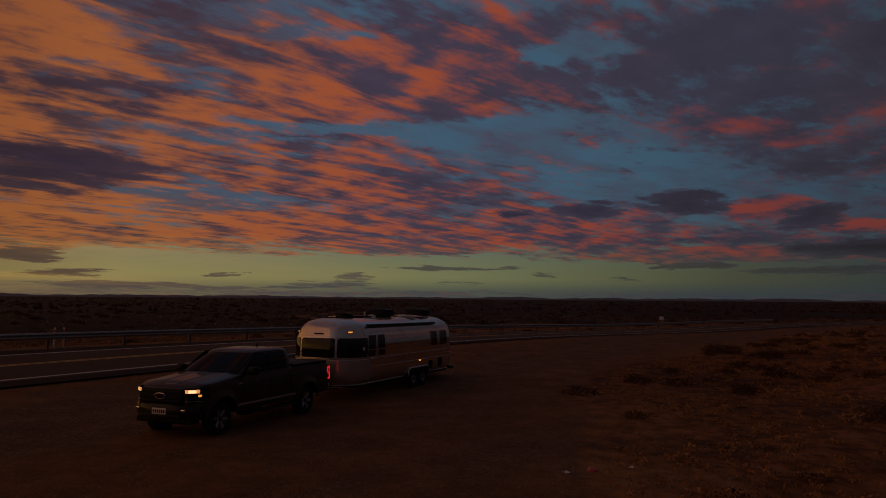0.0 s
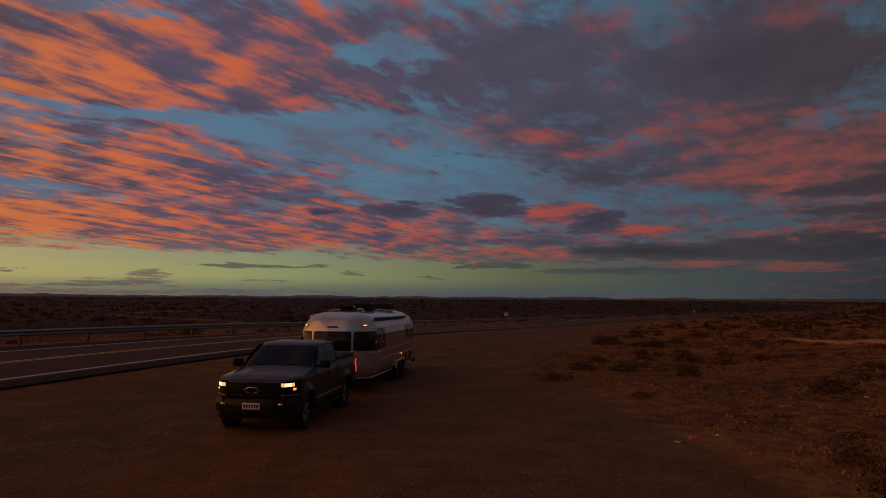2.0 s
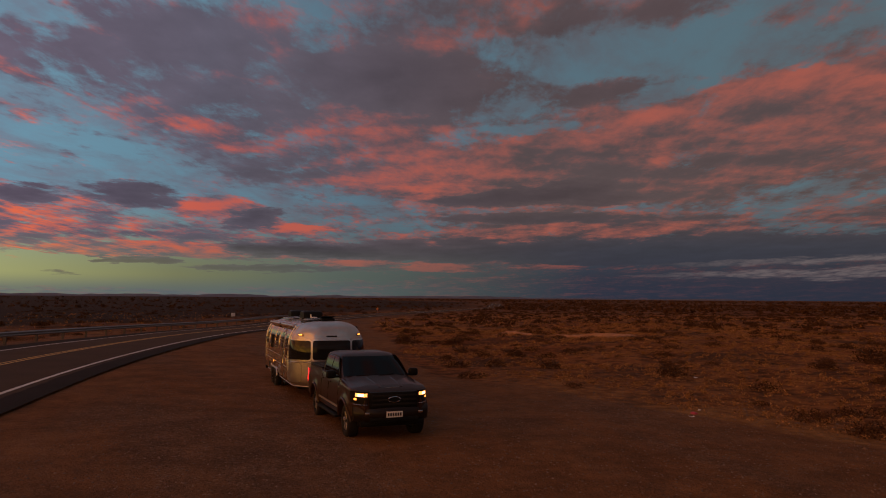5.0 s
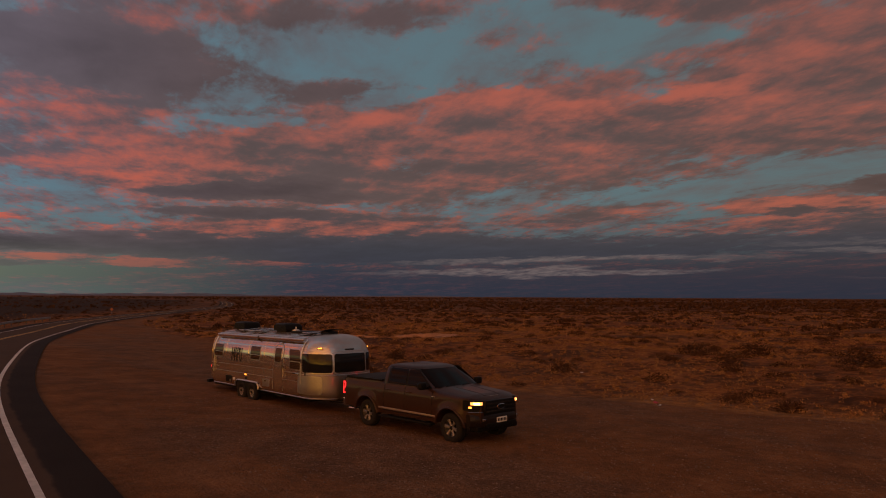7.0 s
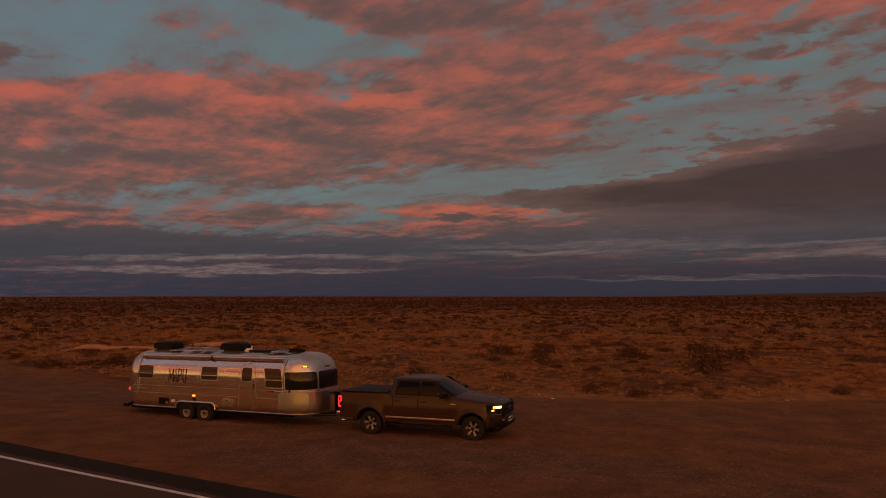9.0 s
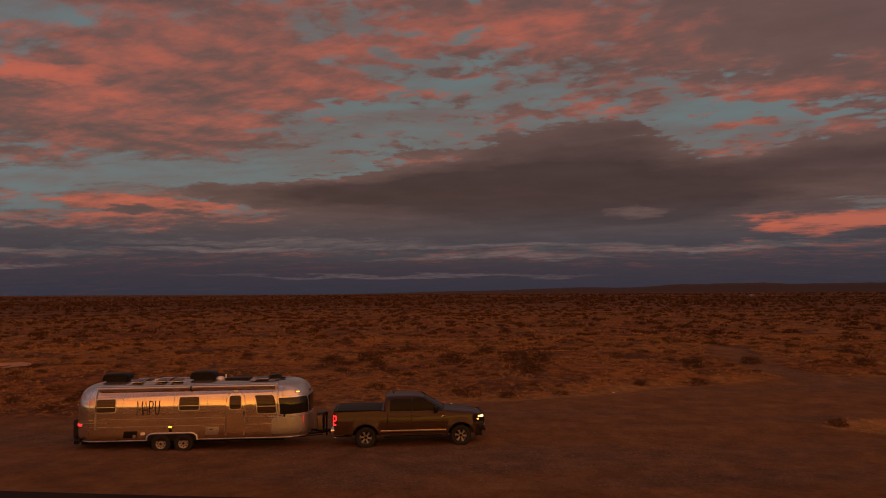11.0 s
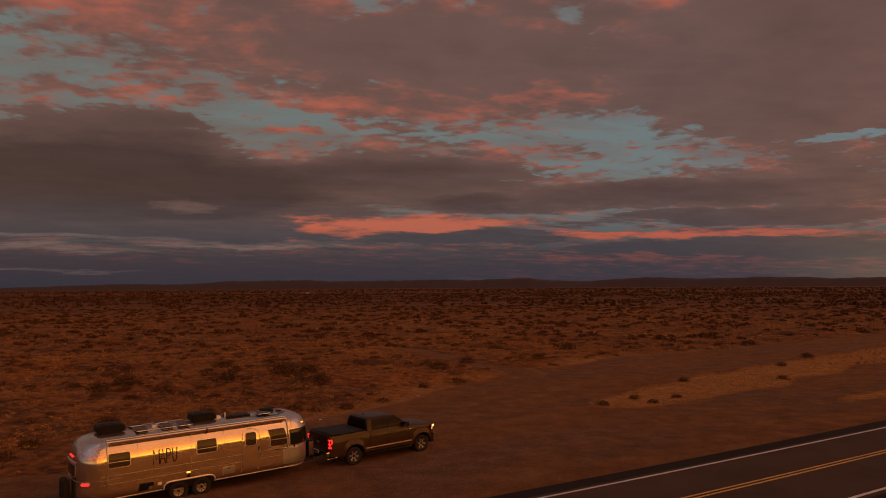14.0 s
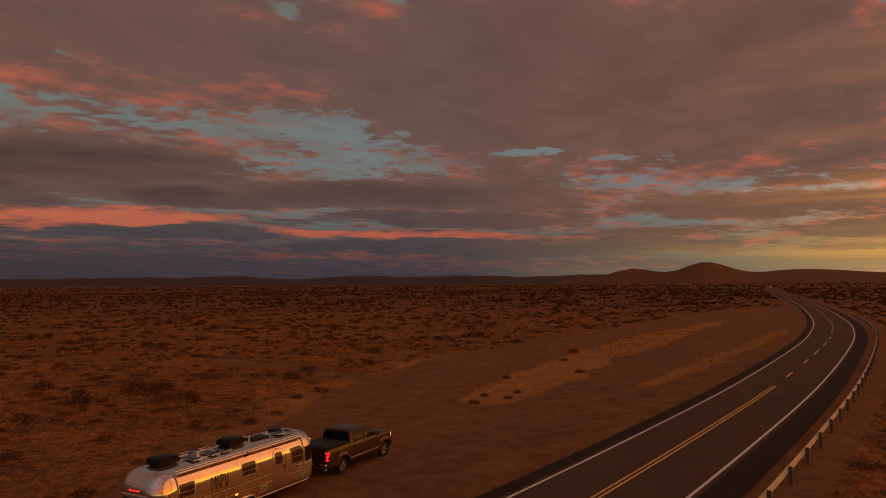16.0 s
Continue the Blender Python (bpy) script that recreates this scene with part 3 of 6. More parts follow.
    n.put(b.inputs["Base Color"], n.mix(n.step(edge, 0.36, 0.62), grass, gravel))
    b.inputs["Roughness"].default_value = 0.95
    b.inputs["Specular IOR Level"].default_value = 0.15
    cob = n.math("MULTIPLY", n.math("SUBTRACT", 0.5, peb.outputs["Distance"]), 0.5)
    bumped(n, b, n.math("MULTIPLY_ADD", n.math("ADD", grit, cob), 0.30, n.math("MULTIPLY_ADD", fine, 0.6, mid)), 0.9, 0.22)
    return m


def asphalt():
    m, n, b = material("worn_asphalt")
    p = n.add("ShaderNodeNewGeometry").outputs["Position"]
    at = n.add("ShaderNodeAttribute")
    at.attribute_name = "across"
    f = n.math("MULTIPLY_ADD", n.noise(p, 40, 3, 0.7), 0.5, n.math("MULTIPLY", n.noise(p, 0.5, 4), 0.5))
    lane = n.ramp(f, [(0.3, (0.056, 0.036, 0.024)), (0.7, (0.092, 0.060, 0.040))])
    fresh = n.ramp(f, [(0.3, (0.016, 0.011, 0.009)), (0.7, (0.034, 0.025, 0.020))])
    side_ = n.step(n.math("ADD", n.math("ABSOLUTE", at.outputs["Fac"]), n.math("MULTIPLY_ADD", n.noise(p, 1.2, 4), 0.3, -0.15)), 3.40, 3.52)
    n.put(b.inputs["Base Color"], n.mix(side_, lane, fresh))
    b.inputs["Roughness"].default_value = 0.9
    b.inputs["Specular IOR Level"].default_value = 0.1
    bumped(n, b, f, 0.4, 0.01)
    return m


def leafy(name, lo, hi):
    """Dry plants: each blade or leaf its own shade."""
    m, n, b = material(name)
    g = n.add("ShaderNodeNewGeometry")
    f = n.math("MULTIPLY_ADD", g.outputs["Random Per Island"], 0.5, n.math("MULTIPLY", n.noise(g.outputs["Position"], 0.4, 3), 0.5))
    n.put(b.inputs["Base Color"], n.ramp(f, [(0.2, lo), (0.75, hi)]))
    b.inputs["Roughness"].default_value = 0.9
    b.inputs["Specular IOR Level"].default_value = 0.1
    return m


M_SOIL, M_ASPHALT, M_ALU, M_PAINT = soil(), asphalt(), aluminium(), paint()
M_WHITE_LINE = plain("white_road_paint", (0.62, 0.60, 0.56), 0.7, 0, 0.18, 6)
M_YELLOW_LINE = plain("yellow_road_paint", (0.62, 0.36, 0.07), 0.7, 0, 0.18, 6)
M_GALV = plain("galvanised_steel", (0.30, 0.29, 0.28), 0.55, 0.6, 0.2, 8)
# post steel coloured darker than the beam: shade on faces turned from the light
M_POST = plain("shaded_post", (0.10, 0.09, 0.08), 0.7, 0.2, 0.2, 8)
M_RUBBER = plain("black_rubber", (0.018, 0.017, 0.017), 0.8, 0, 0.2, 30, spec=0.2)
M_TRIM = plain("black_plastic", (0.009, 0.009, 0.009), 0.42, 0, 0.15, 30, spec=0.12)
M_COVER = plain("black_vinyl", (0.020, 0.019, 0.019), 0.65, 0, 0.15, 15, bump=0.1, spec=0.2)
M_RIM = plain("dusty_alloy", (0.30, 0.28, 0.27), 0.42, 0.7, 0.15, 12)
M_CHROME = plain("chrome", (0.72, 0.72, 0.72), 0.14, 1.0, 0.05, 10)
M_GLASS = glass_dark("tinted_car_glass", (0.004, 0.003, 0.003), 0.13)
M_TGLASS = glass_dark("tinted_trailer_glass", (0.014, 0.014, 0.015))
M_BLIND = blinds()
M_FRAME = plain("window_frame_alloy", (0.60, 0.60, 0.60), 0.3, 0.9, 0.08, 14)
M_PANEL = plain("solar_cells", (0.012, 0.014, 0.022), 0.15, 0.0, 0.2, 3)
M_LETTER = plain("dark_lettering", (0.016, 0.013, 0.012), 0.7, 0, 0.1, 20, spec=0.1)
M_PLATE = plain("white_plate", (0.72, 0.71, 0.68), 0.4, 0, 0.08, 12)
M_HEAD = lamp("headlight_glow", (1.0, 0.36, 0.08), 2.3)
M_CORE = lamp("headlight_core", (1.0, 0.54, 0.22), 5.0)
M_STRAW = leafy("pale_straw", (0.26, 0.125, 0.04), (0.52, 0.28, 0.10))
M_AMBER = lamp("amber_lamp", (1.0, 0.34, 0.045), 2.6)
M_REDLAMP = lamp("red_lamp", (1.0, 0.022, 0.022), 2.2)
M_REDLENS = plain("red_lens", (0.16, 0.007, 0.006), 0.4, 0, 0.1, 10, spec=0.2)
M_GRASS = leafy("dry_tussock", (0.14, 0.068, 0.026), (0.50, 0.265, 0.098))
M_SHRUB = leafy("dark_shrub_leaf", (0.036, 0.018, 0.010), (0.120, 0.058, 0.025))
M_STONE = plain("brown_stone", (0.150, 0.092, 0.062), 0.9, 0, 0.3, 6, bump=0.3)
M_PEBBLE = plain("pale_stone", (0.21, 0.14, 0.10), 0.9, 0, 0.3, 6)
M_WOOD = plain("dry_twig", (0.07, 0.05, 0.035), 0.9, 0, 0.2, 20)
M_PALE = plain("pale_eroded_earth", (0.36, 0.19, 0.105), 0.95, 0, 0.3, 2.0, bump=0.5)
M_STRIPE = plain("bright_sill_strip", (0.42, 0.36, 0.32), 0.32, 0.7, 0.12, 12)
M_SILL = plain("dusty_sill", (0.115, 0.078, 0.056), 0.35, 0.3, 0.2, 12)


# ---------------------------------------------------------------- mesh helpers
def mesh_object(name, verts, faces, mat, smooth=True, parent=None):
    me = bpy.data.meshes.new(name)
    me.from_pydata([tuple(v) for v in verts], [], [tuple(f) for f in faces])
    if mat:
        me.materials.append(mat)
    if smooth:
        me.polygons.foreach_set("use_smooth", [True] * len(me.polygons))
    me.update()
    ob = new(name, me)
    if parent:
        ob.parent = parent
    return ob


def empty(name, m, label, category, group="", kind=""):
    ob = new(name)
    ob.matrix_world = m
    return tagged(ob, label, category, group, kind)


def part(name, bm, mat, parent, label="", smooth=True):
    """Links a bmesh as one mesh object under a thing or a part."""
    me = bpy.data.meshes.new(name)
    bmesh.ops.recalc_face_normals(bm, faces=bm.faces[:])
    bm.to_mesh(me)
    bm.free()
    me.materials.append(mat)
    if smooth:
        me.polygons.foreach_set("use_smooth", [True] * len(me.polygons))
        me.set_sharp_from_angle(angle=radians(38))
    ob = new(name, me)
    ob.parent = parent
    if label:
        tagged(ob, label)
    return ob


def box(sx, sy, sz, at=(0, 0, 0), bevel=0.02, turn=None, bm=None, seg=2):
    bm = bm or bmesh.new()
    m = Matrix.Translation(at) @ (turn or Matrix()) @ Matrix.Diagonal((sx, sy, sz, 1))
    vs = bmesh.ops.create_cube(bm, size=1.0, matrix=m)["verts"]
    if bevel:
        es = {e for v in vs for e in v.link_edges}
        bmesh.ops.bevel(bm, geom=list(es), offset=bevel, segments=seg, profile=0.6, affect="EDGES")
    return bm


def tube(path, r, bm=None, n=8, closed=False):
    """A round bar along a path."""
    bm = bm or bmesh.new()
    pts = [Vector(p) for p in path]
    rings = []
    for i, p in enumerate(pts):
        a = pts[i - 1] if i or closed else p
        b = pts[(i + 1) % len(pts)] if i + 1 < len(pts) or closed else p
        d = (b - a).normalized()
        s = d.cross(Vector((0, 0, 1)))
        s = s.normalized() if s.length > 0.05 else d.cross(Vector((0, 1, 0))).normalized()
        u = s.cross(d)
        rings.append([bm.verts.new(p + r * (math.cos(k * math.tau / n) * s + math.sin(k * math.tau / n) * u)) for k in range(n)])
    for i in range(len(rings) - (0 if closed else 1)):
        a, b = rings[i], rings[(i + 1) % len(rings)]
        for k in range(n):
            bm.faces.new((a[k], a[(k + 1) % n], b[(k + 1) % n], b[k]))
    if not closed:
        bm.faces.new(rings[0])
        bm.faces.new(rings[-1][::-1])
    return bm


def loft(rings, bm=None, closed=True, caps=(True, True)):
    bm = bm or bmesh.new()
    vr = [[bm.verts.new(p) for p in r] for r in rings]
    n = len(vr[0])
    for a, b in zip(vr, vr[1:]):
        for k in range(n if closed else n - 1):
            bm.faces.new((a[k], a[(k + 1) % n], b[(k + 1) % n], b[k]))
    if caps[0]:
        bm.faces.new(vr[0])
    if caps[1]:
        bm.faces.new(vr[-1][::-1])
    return bm


def lathe_y(profile, bm=None, n=40, at=(0, 0, 0), closed=False):
    """Turns (radius, y) pairs round the y axis."""
    rings = []
    for k in range(n):
        a = k * math.tau / n
        rings.append([(at[0] + r * math.cos(a), at[1] + y, at[2] + r * math.sin(a)) for r, y in profile])
    bm = bm or bmesh.new()
    vr = [[bm.verts.new(p) for p in r] for r in rings]
    m = len(profile)
    for k in range(n):
        a, b = vr[k], vr[(k + 1) % n]
        for i in range(m if closed else m - 1):
            bm.faces.new((a[i], a[(i + 1) % m], b[(i + 1) % m], b[i]))
    return bm


def smooth01(x, a, b):
    t = np.clip((np.asarray(x, float) - a) / (b - a), 0, 1)
    return t * t * (3 - 2 * t)


# ---------------------------------------------------------------- road line and lie of the land
# the inner edge line of the road, in plan
EDGE = np.array([(-900, 420), (-420, 200), (-230, 96), (-160, 55), (-101, 21), (-83, 13.3), (-70, 8.2), (-61, 5.0), (-48, 0.7), (-40, -1.6), (-27, -5.0),
                 (-15, -8.0), (-7, -9.4), (-1, -10.2), (10, -11.6), (36, -14.4), (75, -17.2), (100, -18.2), (143, -17.8), (226, -12.8), (385, 0.5),
                 (680, 28), (950, 50), (1080, 46), (1140, -20), (1155, -180), (1165, -600)], float)


def smooth_line(pts, step):
    out = []
    p = np.vstack([2 * pts[0] - pts[1], pts, 2 * pts[-1] - pts[-2]])
    for i in range(1, len(p) - 2):
        k = max(2, int(np.hypot(*(p[i + 1] - p[i])) / step))
        t = np.arange(k)[:, None] / k
        d0 = np.hypot(*(p[i + 1] - p[i]))
        m0 = (p[i + 1] - p[i - 1]) / (np.hypot(*(p[i + 1] - p[i])) + np.hypot(*(p[i] - p[i - 1]))) * d0
        m1 = (p[i + 2] - p[i]) / (np.hypot(*(p[i + 2] - p[i + 1])) + np.hypot(*(p[i + 1] - p[i]))) * d0
        out.append((2 * t**3 - 3 * t**2 + 1) * p[i] + (t**3 - 2 * t**2 + t) * m0 + (-2 * t**3 + 3 * t**2) * p[i + 1] + (t**3 - t**2) * m1)
    out.append(p[-2:-1])
    return np.vstack(out)


LINE = smooth_line(EDGE, 2.0)
for _ in range(6):
    LINE[1:-1] = 0.25 * LINE[:-2] + 0.5 * LINE[1:-1] + 0.25 * LINE[2:]
_d = np.gradient(LINE, axis=0)
_d /= np.hypot(_d[:, 0], _d[:, 1])[:, None]
NORMAL = np.stack([-_d[:, 1], _d[:, 0]], 1)            # to the lot's side
MID = LINE - 3.15 * NORMAL
ALONG = np.r_[0, np.cumsum(np.hypot(*np.diff(MID, axis=0).T))]


def road_y(x):
    """The middle of the road at x."""
    return np.interp(x, MID[:, 0], MID[:, 1])


def road_cos(x):
    return np.interp(x, MID[:, 0], NORMAL[:, 1])


def road_z(x):
    return 0.45 - 0.95 * smooth01(x, -22, -85) - 2.2 * smooth01(x, -80, -420) - 1.2 * smooth01(x, 130, 600)


def cross_fall(x, d):
    """The bend is banked: the road rises toward its outer edge."""
    return 0.34 * np.clip((3.15 - d) / 6.3, -0.25, 1.25) * smooth01(np.asarray(x, float), -42, 6) * smooth01(np.asarray(x, float), 160, 105)


def from_road(x, y):
    """Signed distance from the middle of the road, positive on the lot's side."""
    return (np.asarray(y) - road_y(x)) * road_cos(x)


def ripple(x, y, size, seed):
    """Cheap smooth undulation between -1 and 1."""
    rng = np.random.RandomState(seed)
    out = 0
    for k in range(7):
        a, f, ph = rng.uniform(0, math.tau), rng.uniform(0.6, 1.9) / size, rng.uniform(0, math.tau)
        out = out + np.sin((np.cos(a) * x + np.sin(a) * y) * f * math.tau / 2 + ph)
    return out / 4.0


LOT_EDGE = np.array([(-110, 31), (-71, 19), (-52, 15.0), (-40, 12.4), (-28, 9.2), (-19, 7.4), (-13, 7.1), (-6, 7.5), (-2, 8.3), (4, 9.5), (10, 11.0), (15, 13.6), (20, 15.0), (26, 16.8), (32, 17.4), (41, 19.0),
                     (50, 19.7), (91, 19.4), (173, 13), (240, 3), (400, 12)], float)


def islands(x, y):
    """Grassy islands left between the wheel tracks."""
    out = 0.0 * x
    for x0, y0, x1, y1, wdt in ((20.5, 2.0, 66, 4.9, 3.6), (50, 4.6, 112, 3.2, 4.2), (95, 2.6, 150, 1.4, 2.2), (34, -7.3, 80, -11.6, 1.5), (66, -10.8, 118, -13.6, 1.7)):
        t = np.clip(((x - x0) * (x1 - x0) + (y - y0) * (y1 - y0)) / ((x1 - x0) ** 2 + (y1 - y0) ** 2), 0, 1)
        q = np.hypot(x - x0 - t * (x1 - x0), y - y0 - t * (y1 - y0))
        out = np.maximum(out, smooth01(wdt * (0.25 + 1.5 * np.sqrt(t * (1 - t))) + 0.55 * ripple(x, y, 6, 8) - q, -0.9, 0.9))
    return out


def lot_mask(x, y):
    """About 1 on worn gravel, 0 on the steppe."""
    x, y = np.asarray(x, float), np.asarray(y, float)
    d = from_road(x, y)
    top = np.interp(x, LOT_EDGE[:, 0], LOT_EDGE[:, 1]) + 0.8 * ripple(x, y, 9, 3)
    m = smooth01(top - y, -1.6, 1.6) * smooth01(d, 0, 2)
    m = np.where((x < -110) | (x > 240), smooth01(d, 0, 2) * smooth01(7.5 - d, -1.5, 1.5), m)
    m = m * (1 - islands(x, y))
    m = np.maximum(m, smooth01(-d, 0, 2) * smooth01(7.6 + d, -0.5, 0.5))
    # a side track into the steppe, and the dirt road beyond the rail
    for pts, wdt in ((((28.5, 16), (27.4, 22.5), (30, 32), (33.5, 42)), 1.7), (((-58, -17), (-70, -31), (-97, -56), (-135, -92), (-190, -110), (-330, -120)), 2.4)):
        for (x0, y0), (x1, y1) in zip(pts, pts[1:]):
            t = np.clip(((x - x0) * (x1 - x0) + (y - y0) * (y1 - y0)) / ((x1 - x0) ** 2 + (y1 - y0) ** 2), 0, 1)
            q = np.hypot(x - x0 - t * (x1 - x0), y - y0 - t * (y1 - y0))
            m = np.maximum(m, 0.85 * smooth01(wdt - q, -0.9, 0.9))
    return m


def ground_z(x, y):
    x, y = np.asarray(x, float), np.asarray(y, float)
    d = from_road(x, y)
    far = np.hypot(x, y)
    z = -1.6 * smooth01(x, -25, -170) - 1.6 * smooth01(x, -150, -600) - 0.6 * smooth01(-y, 30, 200)
    z = z + 0.05 * smooth01(x, 0.8, 4.0) * smooth01(far, 30, 8)
    z = z + 0.45 * smooth01(y, 13, 24) * smooth01(y, 75, 28) * smooth01(np.abs(x), 60, 25)
    rough_ = smooth01(np.abs(d), 10, 22) * (1 - 0.8 * lot_mask(x, y))
    z = z + rough_ * (0.16 * ripple(x, y, 5, 1) + 0.28 * ripple(x, y, 22, 2)) + 0.02 * ripple(x, y, 3, 5)
    z = z + 0.45 * smooth01(far, 150, 500) * ripple(x, y, 260, 4) - 0.4 * smooth01(far, 150, 500)
    # scarp and hollow on the steppe beside the lot
    v = y - 28 - 0.26 * (x + 38)
    z = z - 0.45 * np.exp(-((x + 38) / 13) ** 2 - (v / 5.5) ** 2)
    z = z - 0.55 * np.exp(-(((x + 37) / 11) ** 2 + ((v + 3.6) / 3.2) ** 2)) + 0.22 * np.exp(-(((x + 39) / 12) ** 2 + ((v - 2.6) / 2.6) ** 2))
    # the two rounded hills and the long rise far down the road
    for a, r, h, sa, sr in ((81.6, 2650, 74, 2.1, 330), (76.2, 2700, 66, 2.3, 300), (72.0, 2900, 30, 0.9, 220), (87.5, 2900, 44, 4.2, 420), (96, 3000, 32, 7.0, 500)):
        ang = np.degrees(np.arctan2(x, y))
        z = z + h * np.exp(-((ang - a) / sa) ** 2 * 0.75 - ((far - r) / sr) ** 2)
    # embankment up to the road
    rz = road_z(x) - 0.05 + cross_fall(x, d)
    k = np.where(d > 0, smooth01(d, 15, 4.6), smooth01(-d, 13, 7.4))
    k = k * smooth01(np.abs(x), 760, 420)
    return z * (1 - k) + rz * k


def graded(near, step, far, grow):
    a, s = [0.0], step
    while a[-1] < far:
        if a[-1] > near:
            s *= grow
        a.append(a[-1] + s)
    a = np.array(a)
    return np.r_[-a[:0:-1], a]


gx = graded(62, 0.62, 4650, 1.11)
gy = graded(48, 0.62, 4650, 1.11)
X, Y = np.meshgrid(gx, gy, indexing="ij")
Z = ground_z(X, Y)
ni, nj = X.shape
idx = np.arange(ni * nj).reshape(ni, nj)
ground = mesh_object("ground", np.stack([X.ravel(), Y.ravel(), Z.ravel()], 1).tolist(),
                     np.stack([idx[:-1, :-1], idx[1:, :-1], idx[1:, 1:], idx[:-1, 1:]], -1).reshape(-1, 4).tolist(), M_SOIL)
ground.data.attributes.new("lot", "FLOAT", "POINT").data.foreach_set("value", lot_mask(X, Y).ravel().astype(np.float32))
verge = np.interp(X, LOT_EDGE[:, 0], LOT_EDGE[:, 1])
verge = smooth01(Y - verge, -1.5, 0.3) * smooth01(Y - verge, 4.0, 1.2) * smooth01(X, -8, 2) * smooth01(X, 75, 45) * np.clip(0.62 + 0.45 * ripple(X, Y, 4, 9), 0, 1)
ground.data.attributes.new("straw", "FLOAT", "POINT").data.foreach_set("value", np.maximum(islands(X, Y), 0.8 * verge).ravel().astype(np.float32))
ground.data.attributes.new("dark_plain", "FLOAT", "POINT").data.foreach_set("value", np.maximum(0.92 * smooth01(-from_road(X, Y), 9, 40) * smooth01(X, 60, -10), 0.40 * smooth01(np.hypot(X, Y), 110, 420)).ravel().astype(np.float32))
tagged(ground, "dry reddish steppe with a worn gravel lot", "ground", kind="structure")


FLOOR = np.where(np.abs(MID[:, 0]) < 420, road_z(MID[:, 0]), ground_z(MID[:, 0], MID[:, 1]) + 0.55)


def ribbon(name, offsets, lift, mat, i0=0, i1=None, dashes=None, attribute=False):
    """A band along the road between offsets from its middle."""
    verts, faces, across = [], [], []
    i1 = len(MID) if i1 is None else i1
    on = 0
    for i in range(i0, i1):
        px, py = MID[i]
        for o in offsets:
            verts.append((px + o * NORMAL[i, 0], py + o * NORMAL[i, 1], float(FLOOR[i]) + lift - 0.008 * abs(o) + float(cross_fall(px, o))))
            across.append(o)
        if i > i0 and (dashes is None or (ALONG[i] % dashes[0]) < dashes[1]):
            n = len(offsets)
            a = (i - i0 - 1) * n
            for k in range(n - 1):
                faces.append((a + k, a + n + k, a + n + k + 1, a + k + 1))
    ob = mesh_object(name, verts, faces, mat)
    if attribute:
        ob.data.attributes.new("across", "FLOAT", "POINT").data.foreach_set("value", np.array(across, np.float32))
    return ob


first, last = int(np.argmax(MID[:, 0] > -700)), int(np.argmax(MID[:, 0] > 1145))
tagged(ribbon("road", (-4.9, -4.5, -3.45, -1.7, 0, 1.7, 3.45, 4.1, 4.4), 0.05, M_ASPHALT, first, last, attribute=True), "two-lane worn asphalt road with darker shoulders", "road", kind="structure")
for o in (-3.15, 3.15):
    tagged(ribbon("edge_line", (o - 0.075, o + 0.075), 0.056, M_WHITE_LINE, first, last), "white painted road edge line", "road marking", kind="structure")
solid_to = int(np.argmax(MID[:, 0] > 36))
tagged(ribbon("centre_line", (-0.19, -0.07), 0.056, M_YELLOW_LINE, first, solid_to), "yellow painted centre line", "road marking", kind="structure")
tagged(ribbon("centre_line", (0.07, 0.19), 0.056, M_YELLOW_LINE, first, solid_to), "yellow painted centre line", "road marking", kind="structure")
tagged(ribbon("centre_line", (-0.10, 0.08), 0.056, M_YELLOW_LINE, solid_to, last, dashes=(12.0, 5.0)), "yellow dashed centre line", "road marking", kind="structure")

# guard rail: pressed beam on posts
rail = empty("guard_rail", pose(0, 0, 0), "galvanised steel guard rail beside the road", "guard rail", kind="structure")
RAIL_OFF = -6.0
prof = [(0.00, 0.0), (0.045, 0.03), (0.075, 0.075), (0.045, 0.12), (0.0, 0.155), (0.045, 0.19), (0.075, 0.235), (0.045, 0.28), (0.0, 0.31)]
marks = np.arange(np.interp(-112, MID[:, 0], ALONG), np.interp(176, MID[:, 0], ALONG), 4.0)


def along(s, off):
    px, py = np.interp(s, ALONG, MID[:, 0]), np.interp(s, ALONG, MID[:, 1])
    nx, ny = np.interp(s, ALONG, NORMAL[:, 0]), np.interp(s, ALONG, NORMAL[:, 1])
    return float(px + off * nx), float(py + off * ny), float(nx), float(ny)


post_bm = box(0.11, 0.16, 1.15, (0, 0, 0.16), 0.012)
post_me = bpy.data.meshes.new("post")
post_bm.to_mesh(post_me)
post_bm.free()
post_me.materials.append(M_POST)
for s in marks:
    rows = []
    for q in (s, s + 2.0, s + 4.0):
        px, py, nx, ny = along(q, RAIL_OFF)
        rz = float(road_z(px)) - 0.03 + float(cross_fall(px, RAIL_OFF))
        rows.append([(px + nx * u, py + ny * u, rz + 0.44 + v) for u, v in prof] + [(px + nx * (u - 0.006), py + ny * (u - 0.006), rz + 0.44 + v) for u, v in prof[::-1]])
    part("beam", loft(rows), M_GALV, rail)
    px, py, nx, ny = along(s, RAIL_OFF - 0.09)
    po = new("post", post_me)
    po.parent = rail
    po.matrix_world = pose(px, py, float(road_z(px)) - 0.03 + float(cross_fall(px, RAIL_OFF)), 0, 0, math.degrees(math.atan2(ny, nx)) + 90)

